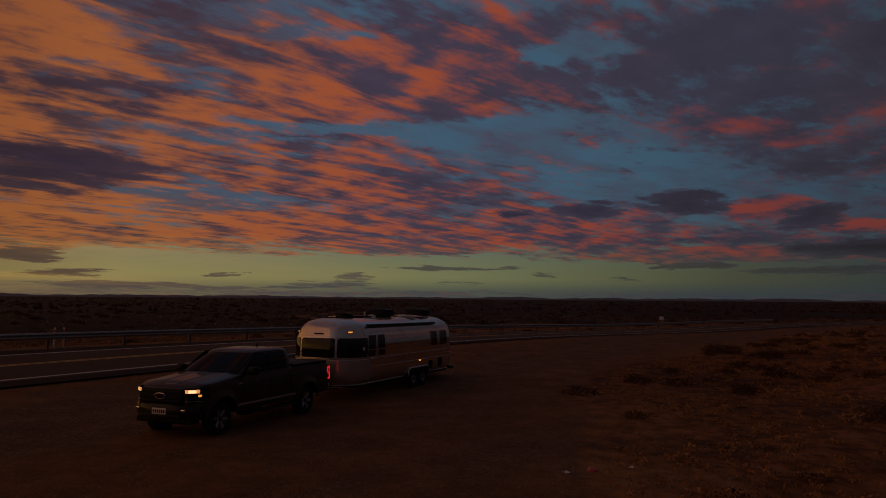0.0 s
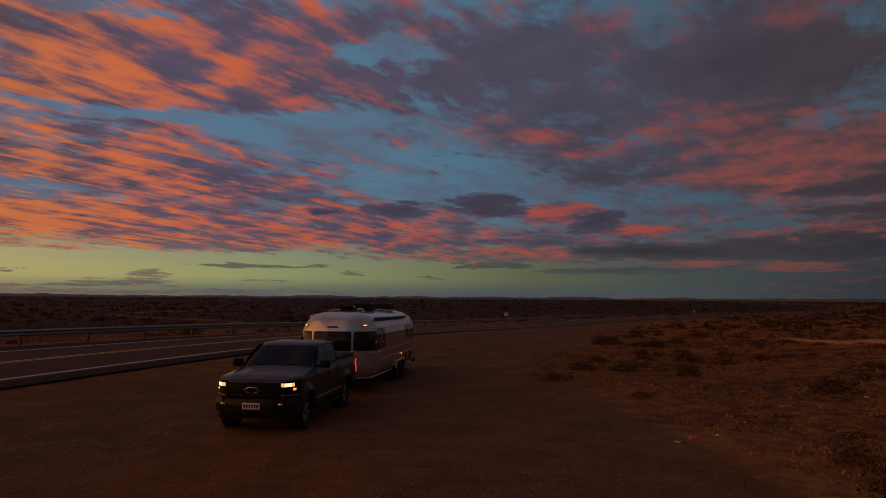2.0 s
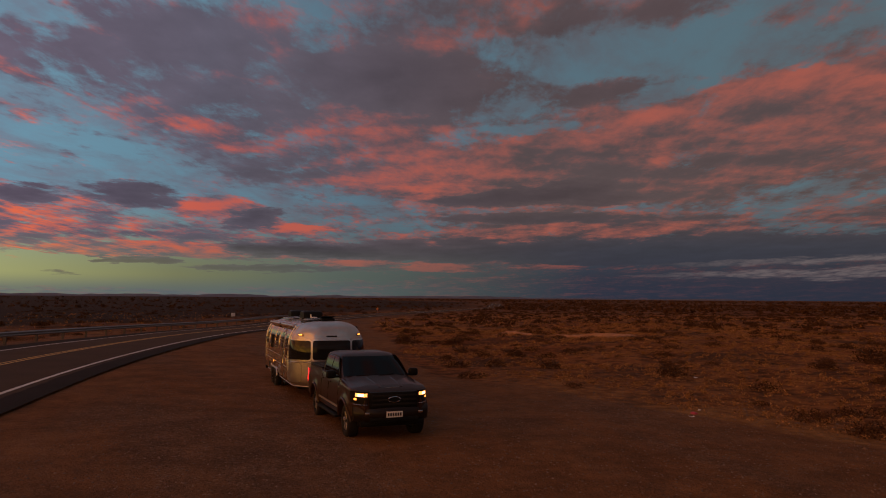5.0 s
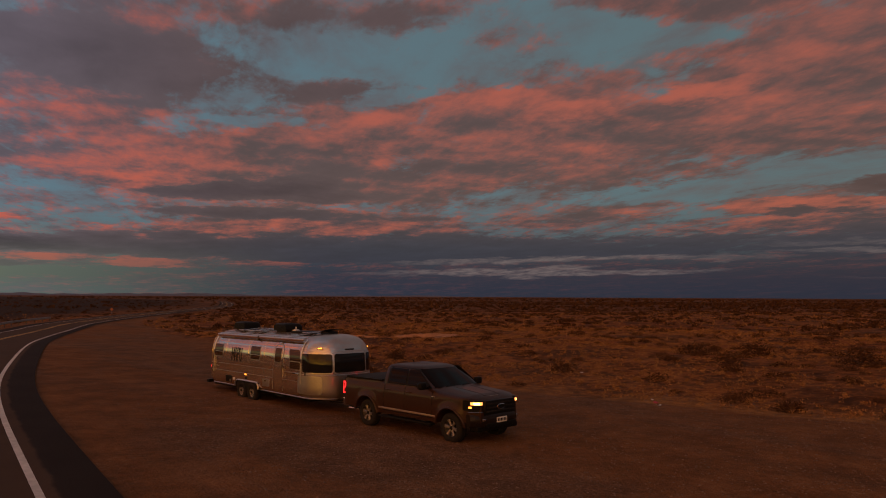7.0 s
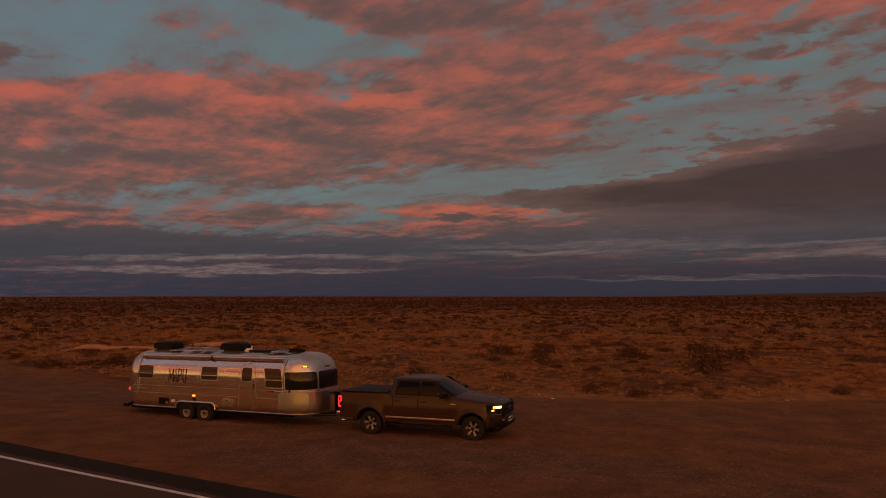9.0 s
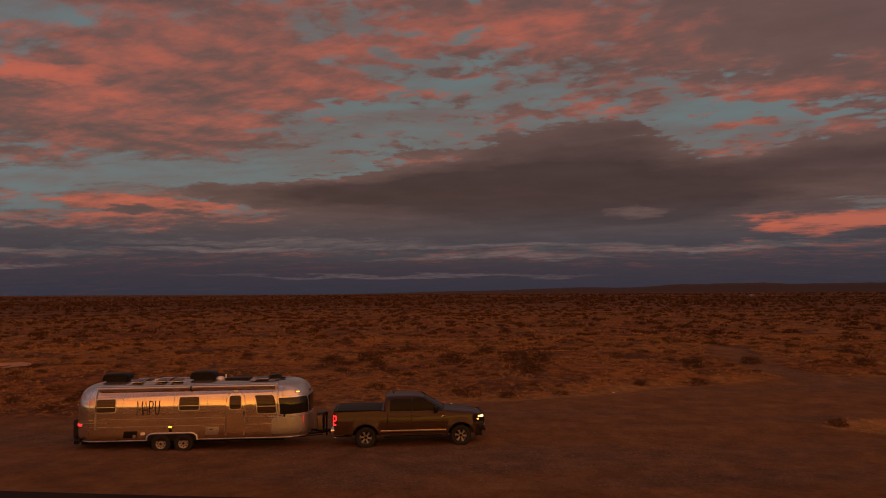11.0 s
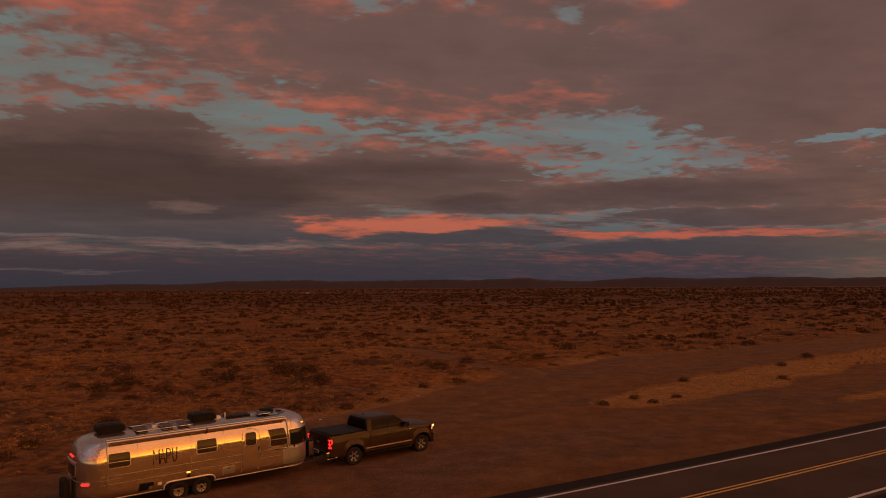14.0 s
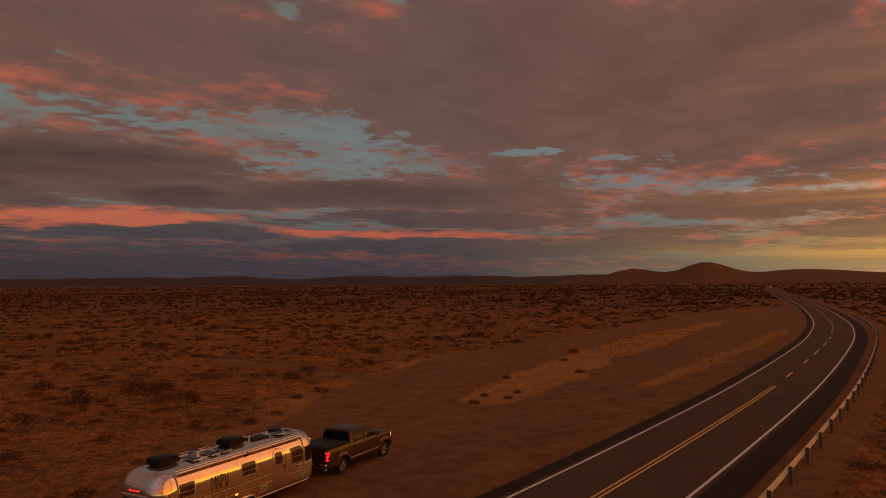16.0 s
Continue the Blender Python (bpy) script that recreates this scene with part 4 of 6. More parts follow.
# far ridges on the horizon
def ridge(name, a0, a1, r, tall, seed, mat, label, rise=6, vary=0.45):
    n = int((a1 - a0) * 5)
    verts, faces = [], []
    for i in range(n + 1):
        a = a0 + (a1 - a0) * i / n
        e = min(1, (a - a0) / rise, (a1 - a) / 6)
        h = tall * e * max(0.12, 1 - vary + vary * float(ripple(a * 10, 0.0, 45, seed)) + 0.4 * vary * float(ripple(a * 10, 3.0, 9, seed + 1)))
        s, c = math.sin(radians(a)), math.cos(radians(a))
        for rr, hh in ((r - 260, -6), (r - 60, h * 0.75), (r, h), (r + 160, -6)):
            verts.append((s * rr, c * rr, hh))
        if i:
            b = 4 * (i - 1)
            for k in range(3):
                faces.append((b + k, b + 4 + k, b + 5 + k, b + k + 1))
    return tagged(mesh_object(name, verts, faces, mat), label, "hills", kind="structure")


# pale eroded lip beside the lot
lip = []
for i in range(71):
    t = i / 70
    px = -45.8 + 17.0 * t
    py = 26.2 + 4.6 * t + 0.35 * float(ripple(px, 0.0, 5, 41))
    e = min(1, t / 0.06, (1 - t) / 0.22) * (0.92 + 0.16 * float(ripple(px, 9.0, 2.2, 42)))
    g = float(ground_z(px, py))
    lip.append([(px + 0.26 * q, py - 0.96 * q, g + (h * max(e, 0.05)) + 0.06 * e * float(ripple(px * 2, q * 3, 1.3, 43))) for q, h in ((-1.8, 0.00), (-0.8, 0.30), (-0.25, 0.38), (-0.05, 0.34), (0.12, 0.02), (0.40, -0.10), (1.0, -0.20), (1.6, -0.40))])
tagged(part("earth_bank", loft(lip, closed=False, caps=(False, False)), M_PALE, None), "pale eroded earth bank on the steppe", "earth bank", kind="structure")

# the blue of this rock colour is distance haze painted in
M_RIDGE = plain("haze_tinted_rock", (0.11, 0.125, 0.18), 1.0, 0, 0.15, 0.01)
M_RIDGE2 = plain("hazy_red_earth", (0.036, 0.019, 0.021), 1.0, 0, 0.15, 0.01)
ridge("distant_hills", -165, -46, 4300, 14, 11, M_RIDGE, "low hills along the horizon, coloured blue for distance haze")
ridge("distant_hills", -4, 80, 4100, 58, 21, M_RIDGE2, "low reddish mesas along the horizon", 30, 0.16)
ridge("distant_hills", 95, 200, 4300, 30, 31, M_RIDGE, "low hills along the horizon, coloured blue for distance haze")


# ---------------------------------------------------------------- pickup truck
truck = empty("pickup_truck", pose(0, 0, 0.0, 0, -0.55, 0.7), "dark grey crew-cab pickup truck with headlights on, on gravel", "pickup truck")
AXLES = (0.0, 3.683)


def lerp(x, xs, ys):
    return float(np.interp(x, xs, ys))


def shoulder(x):
    return lerp(x, (-1.22, 0.6, 0.75, 3.0, 3.3, 4.2, 4.45, 4.6), (1.41, 1.43, 1.38, 1.38, 1.34, 1.26, 1.20, 1.13))


def crown(x):
    return lerp(x, (-1.22, 0.62, 0.8, 3.0, 3.3, 4.2, 4.45, 4.6), (0.015, 0.015, 0.02, 0.06, 0.07, 0.055, 0.04, 0.02))


def half_width(x, z):
    t = (z - 0.45) / 0.9
    wd = lerp(t, (0, 0.15, 0.5, 0.62, 0.85, 1.0), (0.95, 0.975, 0.995, 0.985, 0.965, 0.925))
    for a in AXLES:
        r = math.hypot(x - a, z - 0.41)
        wd += 0.035 * float(smooth01(r, 0.72, 0.52))
    if x > 3.95:
        wd -= 0.29 * ((x - 3.95) / 0.63) ** 2.2
    if x < -1.1:
        wd -= 0.05 * ((-1.1 - x) / 0.12) ** 2
    return wd


def bottom(x):
    z = 0.50 if x > -0.4 else 0.56
    if x > 4.1:
        z = 0.62
    for a in AXLES:
        if abs(x - a) < 0.52:
            z = max(z, 0.41 + math.sqrt(0.52**2 - (x - a) ** 2))
    return z


xs = sorted({round(v, 3) for v in [*np.linspace(-1.2, 4.58, 60), *np.linspace(-0.53, 0.53, 23), *np.linspace(3.153, 4.213, 23)]})
rings = []
for x in xs:
    b, s, c = bottom(x), shoulder(x), crown(x)
    right = [(x, -half_width(x, b) + 0.05, b - 0.005)] + [(x, -half_width(x, z), z) for z in np.linspace(b, s - 0.05, 9)]
    we = half_width(x, s)
    right += [(x, -we + 0.004, s - 0.018), (x, -we + 0.03, s), (x, -we * 0.80, s + c * 0.35), (x, -we * 0.62, s + c * 0.9), (x, -we * 0.35, s + c)]
    rings.append(right + [(p[0], -p[1], p[2]) for p in right[::-1]])
part("body", loft(rings, closed=True), M_PAINT, truck)

# cab above the belt line
CAB = [(1.33, 0.70, 3.30, 0.925), (1.40, 0.70, 3.12, 0.915), (1.55, 0.715, 2.86, 0.888), (1.70, 0.735, 2.60, 0.85), (1.84, 0.76, 2.36, 0.80), (1.90, 0.79, 2.23, 0.76), (1.935, 0.86, 2.10, 0.67), (1.955, 1.0, 1.92, 0.54)]
CZ = [c[0] for c in CAB]


def cab_at(z, k):
    return lerp(z, CZ, [c[k] for c in CAB])


def cab_front(z, y):
    xf, hw, r = cab_at(z, 2), cab_at(z, 3), 0.22
    d = abs(y) - (hw - r)
    bow = -0.10 * (y / hw) ** 2
    return xf + bow if d <= 0 else xf + bow - r + math.sqrt(max(0, r * r - min(d, r) ** 2))


rings = []
for z, xr, xf, hw in CAB:
    ys = np.linspace(-hw, hw, 17)
    ring = [(cab_front(z, y), y, z) for y in ys]
    ring += [(xr + 0.35, hw, z), (xr + 0.12, hw - 0.005, z), (xr + 0.03, hw - 0.04, z), (xr, hw - 0.12, z), (xr, 0, z), (xr, -hw + 0.12, z), (xr + 0.03, -hw + 0.04, z), (xr + 0.12, -hw + 0.005, z), (xr + 0.35, -hw, z)]
    rings.append(ring)
cab = part("cab", loft(rings, caps=(False, True)), M_PAINT, truck)
for y in (-0.42, -0.21, 0.0, 0.21, 0.42):
    part("roof_rib", box(0.62, 0.05, 0.012, (1.42, y, 1.953 - 0.09 * y * y), 0.005), M_PAINT, truck)


def sheet_grid(rows, thick, bm=None):
    """A thin shell from rows of (point, outward)."""
    bm = bm or bmesh.new()
    a = [[bm.verts.new(Vector(p) + Vector(o) * thick) for p, o in r] for r in rows]
    b = [[bm.verts.new(Vector(p) - Vector(o) * 0.004) for p, o in r] for r in rows]
    n, m = len(rows), len(rows[0])
    for i in range(n - 1):
        for j in range(m - 1):
            bm.faces.new((a[i][j], a[i + 1][j], a[i + 1][j + 1], a[i][j + 1]))
    edge = [(0, j) for j in range(m)] + [(i, m - 1) for i in range(1, n)] + [(n - 1, j) for j in range(m - 2, -1, -1)] + [(i, 0) for i in range(n - 2, 0, -1)]
    for (i, j), (k, l) in zip(edge, edge[1:] + edge[:1]):
        bm.faces.new((a[i][j], a[k][l], b[k][l], b[i][j]))
    return bm


rows = []
for z in np.linspace(1.415, 1.865, 8):
    hw = cab_at(z, 3) - 0.085
    rows.append([((cab_front(z, y), y, z), (0.75, 0, 0.66)) for y in np.linspace(-hw, hw, 17)])
part("windshield", sheet_grid(rows, 0.008), M_GLASS, truck, "dark windscreen")
part("wiper", tube([(3.10, -0.55, 1.435), (3.06, -0.2, 1.44), (2.98, 0.1, 1.46)], 0.010), M_TRIM, truck)
part("wiper", tube([(3.13, 0.05, 1.44), (3.06, 0.35, 1.45), (2.93, 0.62, 1.47)], 0.010), M_TRIM, truck)
rows = []
for z in np.linspace(1.44, 1.86, 5):
    hw = cab_at(z, 3) - 0.13
    rows.append([((cab_at(z, 1), y, z), (-1, 0, 0)) for y in np.linspace(-hw, hw, 5)])
part("rear_window", sheet_grid(rows, 0.008), M_GLASS, truck, "dark rear window")
part("brake_lamp", box(0.02, 0.30, 0.03, (0.80, 0, 1.895), 0.005), M_REDLENS, truck)


def side_panel(sgn, low, high, rows_n=6, cols=6, z0=1.42, z1=1.85):
    rows = []
    for z in np.linspace(z0, z1, rows_n):
        t = (z - z0) / (z1 - z0)
        a, b = low[0] + (high[0] - low[0]) * t, low[1] + (high[1] - low[1]) * t
        rows.append([((x, sgn * cab_at(z, 3), z), (0, sgn * 0.97, 0.24)) for x in np.linspace(a, b, cols)])
    return rows


for sgn in (-1, 1):
    part("side_window", sheet_grid(side_panel(sgn, (1.00, 1.78), (1.04, 1.78)), 0.007), M_GLASS, truck, "tinted rear door glass")
    part("side_window", sheet_grid(side_panel(sgn, (1.86, 2.83), (1.86, 2.24)), 0.007), M_GLASS, truck, "tinted front door glass")
    part("window_surround", sheet_grid(side_panel(sgn, (0.93, 2.93), (0.96, 2.26), z0=1.392, z1=1.885, cols=10), 0.003), M_TRIM, truck, "black window surround")
    part("window_trim", tube([(0.98, sgn * 0.917, 1.405), (2.0, sgn * 0.917, 1.405), (2.86, sgn * 0.917, 1.405)], 0.012), M_TRIM, truck)
    # door seams, handles, mirror, step
    for x in (0.86, 1.80, 2.98):
        part("door_seam", tube([(x - 0.02, sgn * (half_width(x, z) + 0.0015), z) for z in (0.60, 0.8, 1.0, 1.2, 1.34)], 0.010, n=5), M_TRIM, truck)
    part("door_seam", tube([(x, sgn * (half_width(x, 0.60) + 0.0015), 0.60) for x in (0.84, 1.8, 2.96)], 0.010, n=5), M_TRIM, truck)
    for x in (1.02, 1.98):
        part("door_handle", box(0.20, 0.035, 0.035, (x, sgn * (half_width(x, 1.21) + 0.018), 1.21), 0.012), M_PAINT, truck)
    mirror = part("mirror", box(0.17, 0.25, 0.21, (2.72, sgn * 1.12, 1.46), 0.075, seg=4), M_TRIM, truck)
    part("mirror_arm", box(0.10, 0.16, 0.06, (2.74, sgn * 0.97, 1.40), 0.02), M_TRIM, mirror)
    part("mirror_glass", box(0.008, 0.20, 0.16, (2.637, sgn * 1.13, 1.46), 0.003), M_CHROME, mirror)
    part("running_board", box(2.30, 0.20, 0.06, (1.84, sgn * 0.97, 0.43), 0.02), M_TRIM, truck)
    for x in (1.0, 2.7):
        part("board_bracket", box(0.06, 0.26, 0.05, (x, sgn * 0.84, 0.45), 0.01), M_TRIM, truck)
    part("rocker_trim", box(2.60, 0.024, 0.055, (1.86, sgn * 0.984, 0.66), 0.01), M_STRIPE, truck, "lighter stripe along the sill")
    for a in AXLES:
        arc = [(a + 0.545 * math.cos(q), sgn * (half_width(a + 0.545 * math.cos(q), 0.41 + 0.545 * math.sin(q)) + 0.005), 0.41 + 0.545 * math.sin(q)) for q in np.linspace(0.12, math.pi - 0.12, 18)]
        part("wheel_arch", tube(arc, 0.032, n=6), M_PAINT, truck)
    part("fender_badge", box(0.18, 0.012, 0.04, (3.02, sgn * (half_width(3.0, 1.15) + 0.006), 1.17), 0.004), M_CHROME, truck)
    # lamps
    tail = part("tail_light", box(0.14, 0.13, 0.42, (-1.16, sgn * 0.905, 1.09), 0.03), M_REDLENS, truck)
    bm = box(0.014, 0.10, 0.05, (-1.236, sgn * 0.90, 1.26), 0.005)
    box(0.014, 0.08, 0.045, (-1.236, sgn * 0.91, 1.09), 0.005, bm=bm)
    box(0.014, 0.10, 0.05, (-1.236, sgn * 0.90, 0.93), 0.005, bm=bm)
    box(0.014, 0.035, 0.36, (-1.235, sgn * 0.952, 1.095), 0.005, bm=bm)
    box(0.11, 0.014, 0.05, (-1.17, sgn * 0.975, 1.26), 0.005, bm=bm)
    box(0.07, 0.014, 0.045, (-1.185, sgn * 0.975, 1.09), 0.005, bm=bm)
    box(0.11, 0.014, 0.05, (-1.17, sgn * 0.975, 0.93), 0.005, bm=bm)
    box(0.035, 0.014, 0.15, (-1.125, sgn * 0.975, 1.18), 0.005, bm=bm)
    box(0.035, 0.014, 0.15, (-1.225, sgn * 0.975, 1.01), 0.005, bm=bm)
    part("light_strip", bm, M_REDLAMP, tail, "glowing red light strip")
    plan = [(x, half_width(x, 1.08)) for x in np.linspace(4.16, 4.56, 9)] + [(4.572, 0.63)]

    def wrap(u0, u1, z0, z1, off):
        """A lens that wraps round the corner, u along it from the side to the front."""
        rows = []
        for u in np.linspace(u0, u1, 12):
            x, y = lerp(u, np.linspace(0, 1, len(plan)), [p[0] for p in plan]), lerp(u, np.linspace(0, 1, len(plan)), [p[1] for p in plan])
            o = Vector((0.35 + 0.6 * u, 0.9 - 0.6 * u, 0)).normalized() * off
            i = Vector((-0.03, -0.03, 0))
            rows.append([(x + q.x, sgn * (y + q.y), z) for q, z in ((i, z0), (o, z0 + 0.006), (o * 1.15, (z0 + z1) / 2), (o, z1 - 0.006), (i, z1))])
        return loft(rows)

    head = part("headlight", wrap(0.0, 1.0, 0.87, 1.21, 0.012), M_TRIM, truck, "dark wrap-round headlight housing")
    part("lens", wrap(0.44, 0.98, 1.075, 1.165, 0.024), M_HEAD, head, "warm headlight lens")
    part("projector", wrap(0.58, 0.86, 1.085, 1.155, 0.034), M_CORE, head, "bright white headlight core")
    part("indicator", wrap(0.34, 0.50, 0.99, 1.05, 0.024), M_AMBER, head, "amber lamp")
    part("light_bar", wrap(0.30, 1.0, 0.885, 0.905, 0.024), M_CHROME, head)
    part("fog_lamp", box(0.03, 0.11, 0.06, (4.655, sgn * 0.66, 0.70), 0.012), M_CHROME, truck)

# nose: grille, bumper, plate
grille = part("grille", box(0.14, 1.20, 0.38, (4.58, 0, 1.00), 0.05), M_TRIM, truck)
for z in (0.90, 1.00, 1.10):
    part("grille_bar", box(0.03, 1.10, 0.045, (4.652, 0, z), 0.012), M_RUBBER, grille)
badge_ring = [(4.672, 0.15 * math.cos(a), 1.01 + 0.062 * math.sin(a)) for a in np.linspace(0, math.tau, 20, endpoint=False)]
badge = part("badge", loft([badge_ring, [(p[0] + 0.012, p[1] * 0.96, 1.01 + (p[2] - 1.01) * 0.93) for p in badge_ring]]), M_TRIM, grille, "dark oval badge")
part("badge_rim", tube(badge_ring, 0.011, closed=True, n=6), M_CHROME, badge)
bm = loft([[(4.60 - 0.26 * abs(y / 0.92) ** 3 + dx, y, z) for dx, z in ((-0.30, 0.50), (0.03, 0.50), (0.075, 0.56), (0.085, 0.66), (0.075, 0.78), (0.03, 0.83), (-0.30, 0.83))] for y in np.linspace(-0.93, 0.93, 21)])
part("front_bumper", bm, plain("dark_bumper", (0.016, 0.011, 0.009), 0.4, 0, 0.15, 14, coat=0.2, spec=0.15), truck, "dark painted bumper")
part("bumper_intake", box(0.05, 1.20, 0.10, (4.665, 0, 0.545), 0.02), M_TRIM, truck)
part("lower_valance", box(0.30, 1.60, 0.14, (4.40, 0, 0.44), 0.04), M_TRIM, truck)
plate = part("number_plate", box(0.012, 0.40, 0.14, (4.692, 0, 0.665), 0.004), M_PLATE, truck, "white number plate")
for k in range(6):
    part("bar", box(0.006, 0.036, 0.075, (4.700, -0.15 + k * 0.06, 0.665), 0.0), M_LETTER, plate)
part("hood_letters", box(0.035, 0.34, 0.01, (4.38, 0.02, 1.262), 0.004), M_RIM, truck, "pale lettering strip")
for y in (-0.36, 0.36):
    part("hood_ridge", loft([[(x, y * (0.75 + 0.1 * (4.4 - x)) + dy, shoulder(x) + crown(x) * 0.93 + dz) for dy, dz in ((-0.06, -0.006), (-0.02, 0.014), (0.02, 0.014), (0.06, -0.006))] for x in np.linspace(3.2, 4.35, 8)]), M_PAINT, truck)

# bed: cover, rails, tailgate, rear bumper
part("bed_cover", box(1.72, 1.62, 0.035, (-0.24, 0, 1.455), 0.015), M_COVER, truck, "black soft bed cover")
for sgn in (-1, 1):
    part("bed_rail", box(1.78, 0.09, 0.05, (-0.25, sgn * 0.875, 1.445), 0.02), M_TRIM, truck)
tailgate = part("tailgate", box(0.05, 1.62, 0.63, (-1.215, 0, 1.105), 0.02), M_PAINT, truck)
part("tailgate_handle", box(0.02, 0.24, 0.07, (-1.245, 0, 1.20), 0.01), M_TRIM, tailgate)
part("tailgate_badge", box(0.012, 0.20, 0.08, (-1.245, 0, 1.07), 0.005), M_CHROME, tailgate, "small oval badge")
part("tailgate_top", box(0.09, 1.62, 0.03, (-1.20, 0, 1.435), 0.01), M_TRIM, tailgate)
part("rear_bumper", box(0.20, 1.84, 0.20, (-1.25, 0, 0.66), 0.04), M_CHROME, truck, "dusty chrome bumper")
rear_plate = part("number_plate", box(0.012, 0.40, 0.14, (-1.355, 0.0, 0.70), 0.004), M_PLATE, truck)
for k in range(6):
    part("bar", box(0.006, 0.036, 0.075, (-1.363, -0.15 + k * 0.06, 0.70), 0.0), M_LETTER, rear_plate)
part("tow_hitch", box(0.34, 0.09, 0.09, (-1.30, 0, 0.50), 0.01), M_TRIM, truck)
part("exhaust", tube([(-0.6, -0.62, 0.42), (-1.0, -0.70, 0.42), (-1.22, -0.74, 0.42)], 0.04), M_CHROME, truck)
part("underbody", box(5.0, 1.30, 0.28, (1.65, 0, 0.58), 0.05), M_TRIM, truck)
for a in AXLES:
    part("axle", tube([(a, -0.80, 0.41), (a, 0.80, 0.41)], 0.07), M_TRIM, truck)
part("antenna", tube([(1.10, 0.0, 1.94), (1.05, 0.0, 2.03)], 0.02), M_TRIM, truck)


def truck_wheel(at, sgn):
    """A tyre with tread and a six-spoke rim; its outer side at -y."""
    t = part("wheel", lathe_y([(0.235, -0.12), (0.27, -0.135), (0.33, -0.14), (0.375, -0.13), (0.400, -0.105), (0.408, -0.05), (0.408, 0.05), (0.400, 0.105), (0.375, 0.13), (0.27, 0.135), (0.235, 0.12)], n=44, closed=True), M_RUBBER, truck, "dusty all-terrain tyre")
    rim = part("rim", lathe_y([(0.262, -0.128), (0.258, -0.112), (0.235, -0.10), (0.225, 0.10), (0.20, 0.11)], n=36), M_RIM, t)
    for k in range(6):
        a = k * math.tau / 6 + 0.26
        d, s = Vector((math.cos(a), 0, math.sin(a))), Vector((-math.sin(a), 0, math.cos(a)))
        rows = [[d * r + s * wd * j + Vector((0, y + (0.0 if abs(j) < 1 else 0.02), 0)) for j in (-1, -0.55, 0.55, 1)] + [d * r + s * wd * j + Vector((0, y + 0.04, 0)) for j in (1, -1)] for r, wd, y in ((0.05, 0.035, -0.092), (0.12, 0.036, -0.10), (0.19, 0.046, -0.112), (0.248, 0.062, -0.116))]
        part("spoke", loft(rows), M_RIM, rim)
    part("hub_cap", lathe_y([(0.0, -0.108), (0.04, -0.106), (0.055, -0.095), (0.06, -0.06)], n=18), M_TRIM, rim)
    part("brake_disc", lathe_y([(0.0, -0.02), (0.18, -0.02), (0.18, 0.0), (0.0, 0.0)], n=24), M_TRIM, rim)
    t.matrix_basis = pose(*at, 0, 23, 0 if sgn < 0 else 180)
    return t


for a in AXLES:
    for sgn in (-1, 1):
        truck_wheel((a, sgn * 0.835, 0.41), sgn)


# ---------------------------------------------------------------- travel trailer
TX = -7.2
trailer = empty("travel_trailer", pose(TX, -0.02, 0, 0, -0.7, -0.5), "polished aluminium travel trailer hitched to the pickup", "trailer")
XF, XR, HALF, Z0, ZT, POW = 5.05, -3.78, 1.245, 1.35, 2.60, 3.4     # nose, tail, half width, spring line, roof
LOW = ((0.46, 1.10), (0.52, 1.18), (0.64, 1.23), (0.80, 1.245))


def inset(z):
    """1 on the upright sides, down to 0 along the ridge."""
    if z <= Z0:
        return 1.0
    t = min(1.0, (z - Z0) / (ZT - Z0))
    return max(0.0, 1 - t**POW) ** (1 / POW)


def hull(z, s, off=0.0, tail=False):
    """A place on the shell at height z, s metres round from the middle of the nose (or tail), and the way out of it."""
    g = inset(z)
    b = HALF * g if z > 0.8 else lerp(z, [k[0] for k in LOW], [k[1] for k in LOW])
    end = (XF - 1.25 * (1 - g)) if not tail else -(XR + 1.15 * (1 - g))
    end -= (HALF - b) * 0.8 if z < 0.8 else 0
    r = min(0.80, b * 0.66) if not tail else min(0.70, b * 0.6)
    flat_, arc = b - r, r * math.pi / 2
    bow = 0.10
    sg, q = (1 if s >= 0 else -1), abs(s)
    if q < flat_:
        p, o = (end - bow * (q / HALF) ** 2, q), (1.0, 0.15 * q)
    elif q < flat_ + arc:
        a = (q - flat_) / r
        p, o = (end - r + r * math.cos(a) - bow * min(1, q / HALF) ** 2, flat_ + r * math.sin(a)), (math.cos(a), math.sin(a))
    else:
        k = bow * min(1, q / HALF) ** 2
        p, o = (end - r - (q - flat_ - arc) - k, b), (0.0, 1.0)
    nz = 0.0
    if z > Z0:
        t = min(0.999, (z - Z0) / (ZT - Z0))
        nz = (t / max(g, 0.02)) ** (POW - 1) * HALF / (ZT - Z0)
    n = Vector((o[0] * (-1 if tail else 1), o[1] * sg, nz)).normalized()
    v = Vector((p[0] * (-1 if tail else 1), p[1] * sg, z))
    return v + n * off, n


def side_s(x, z):
    """The way round to a point of the straight side."""
    lo, hi = 0.0, 9.0
    for _ in range(30):
        mid = (lo + hi) / 2
        if hull(z, mid)[0].x > x:
            lo = mid
        else:
            hi = mid
    return lo


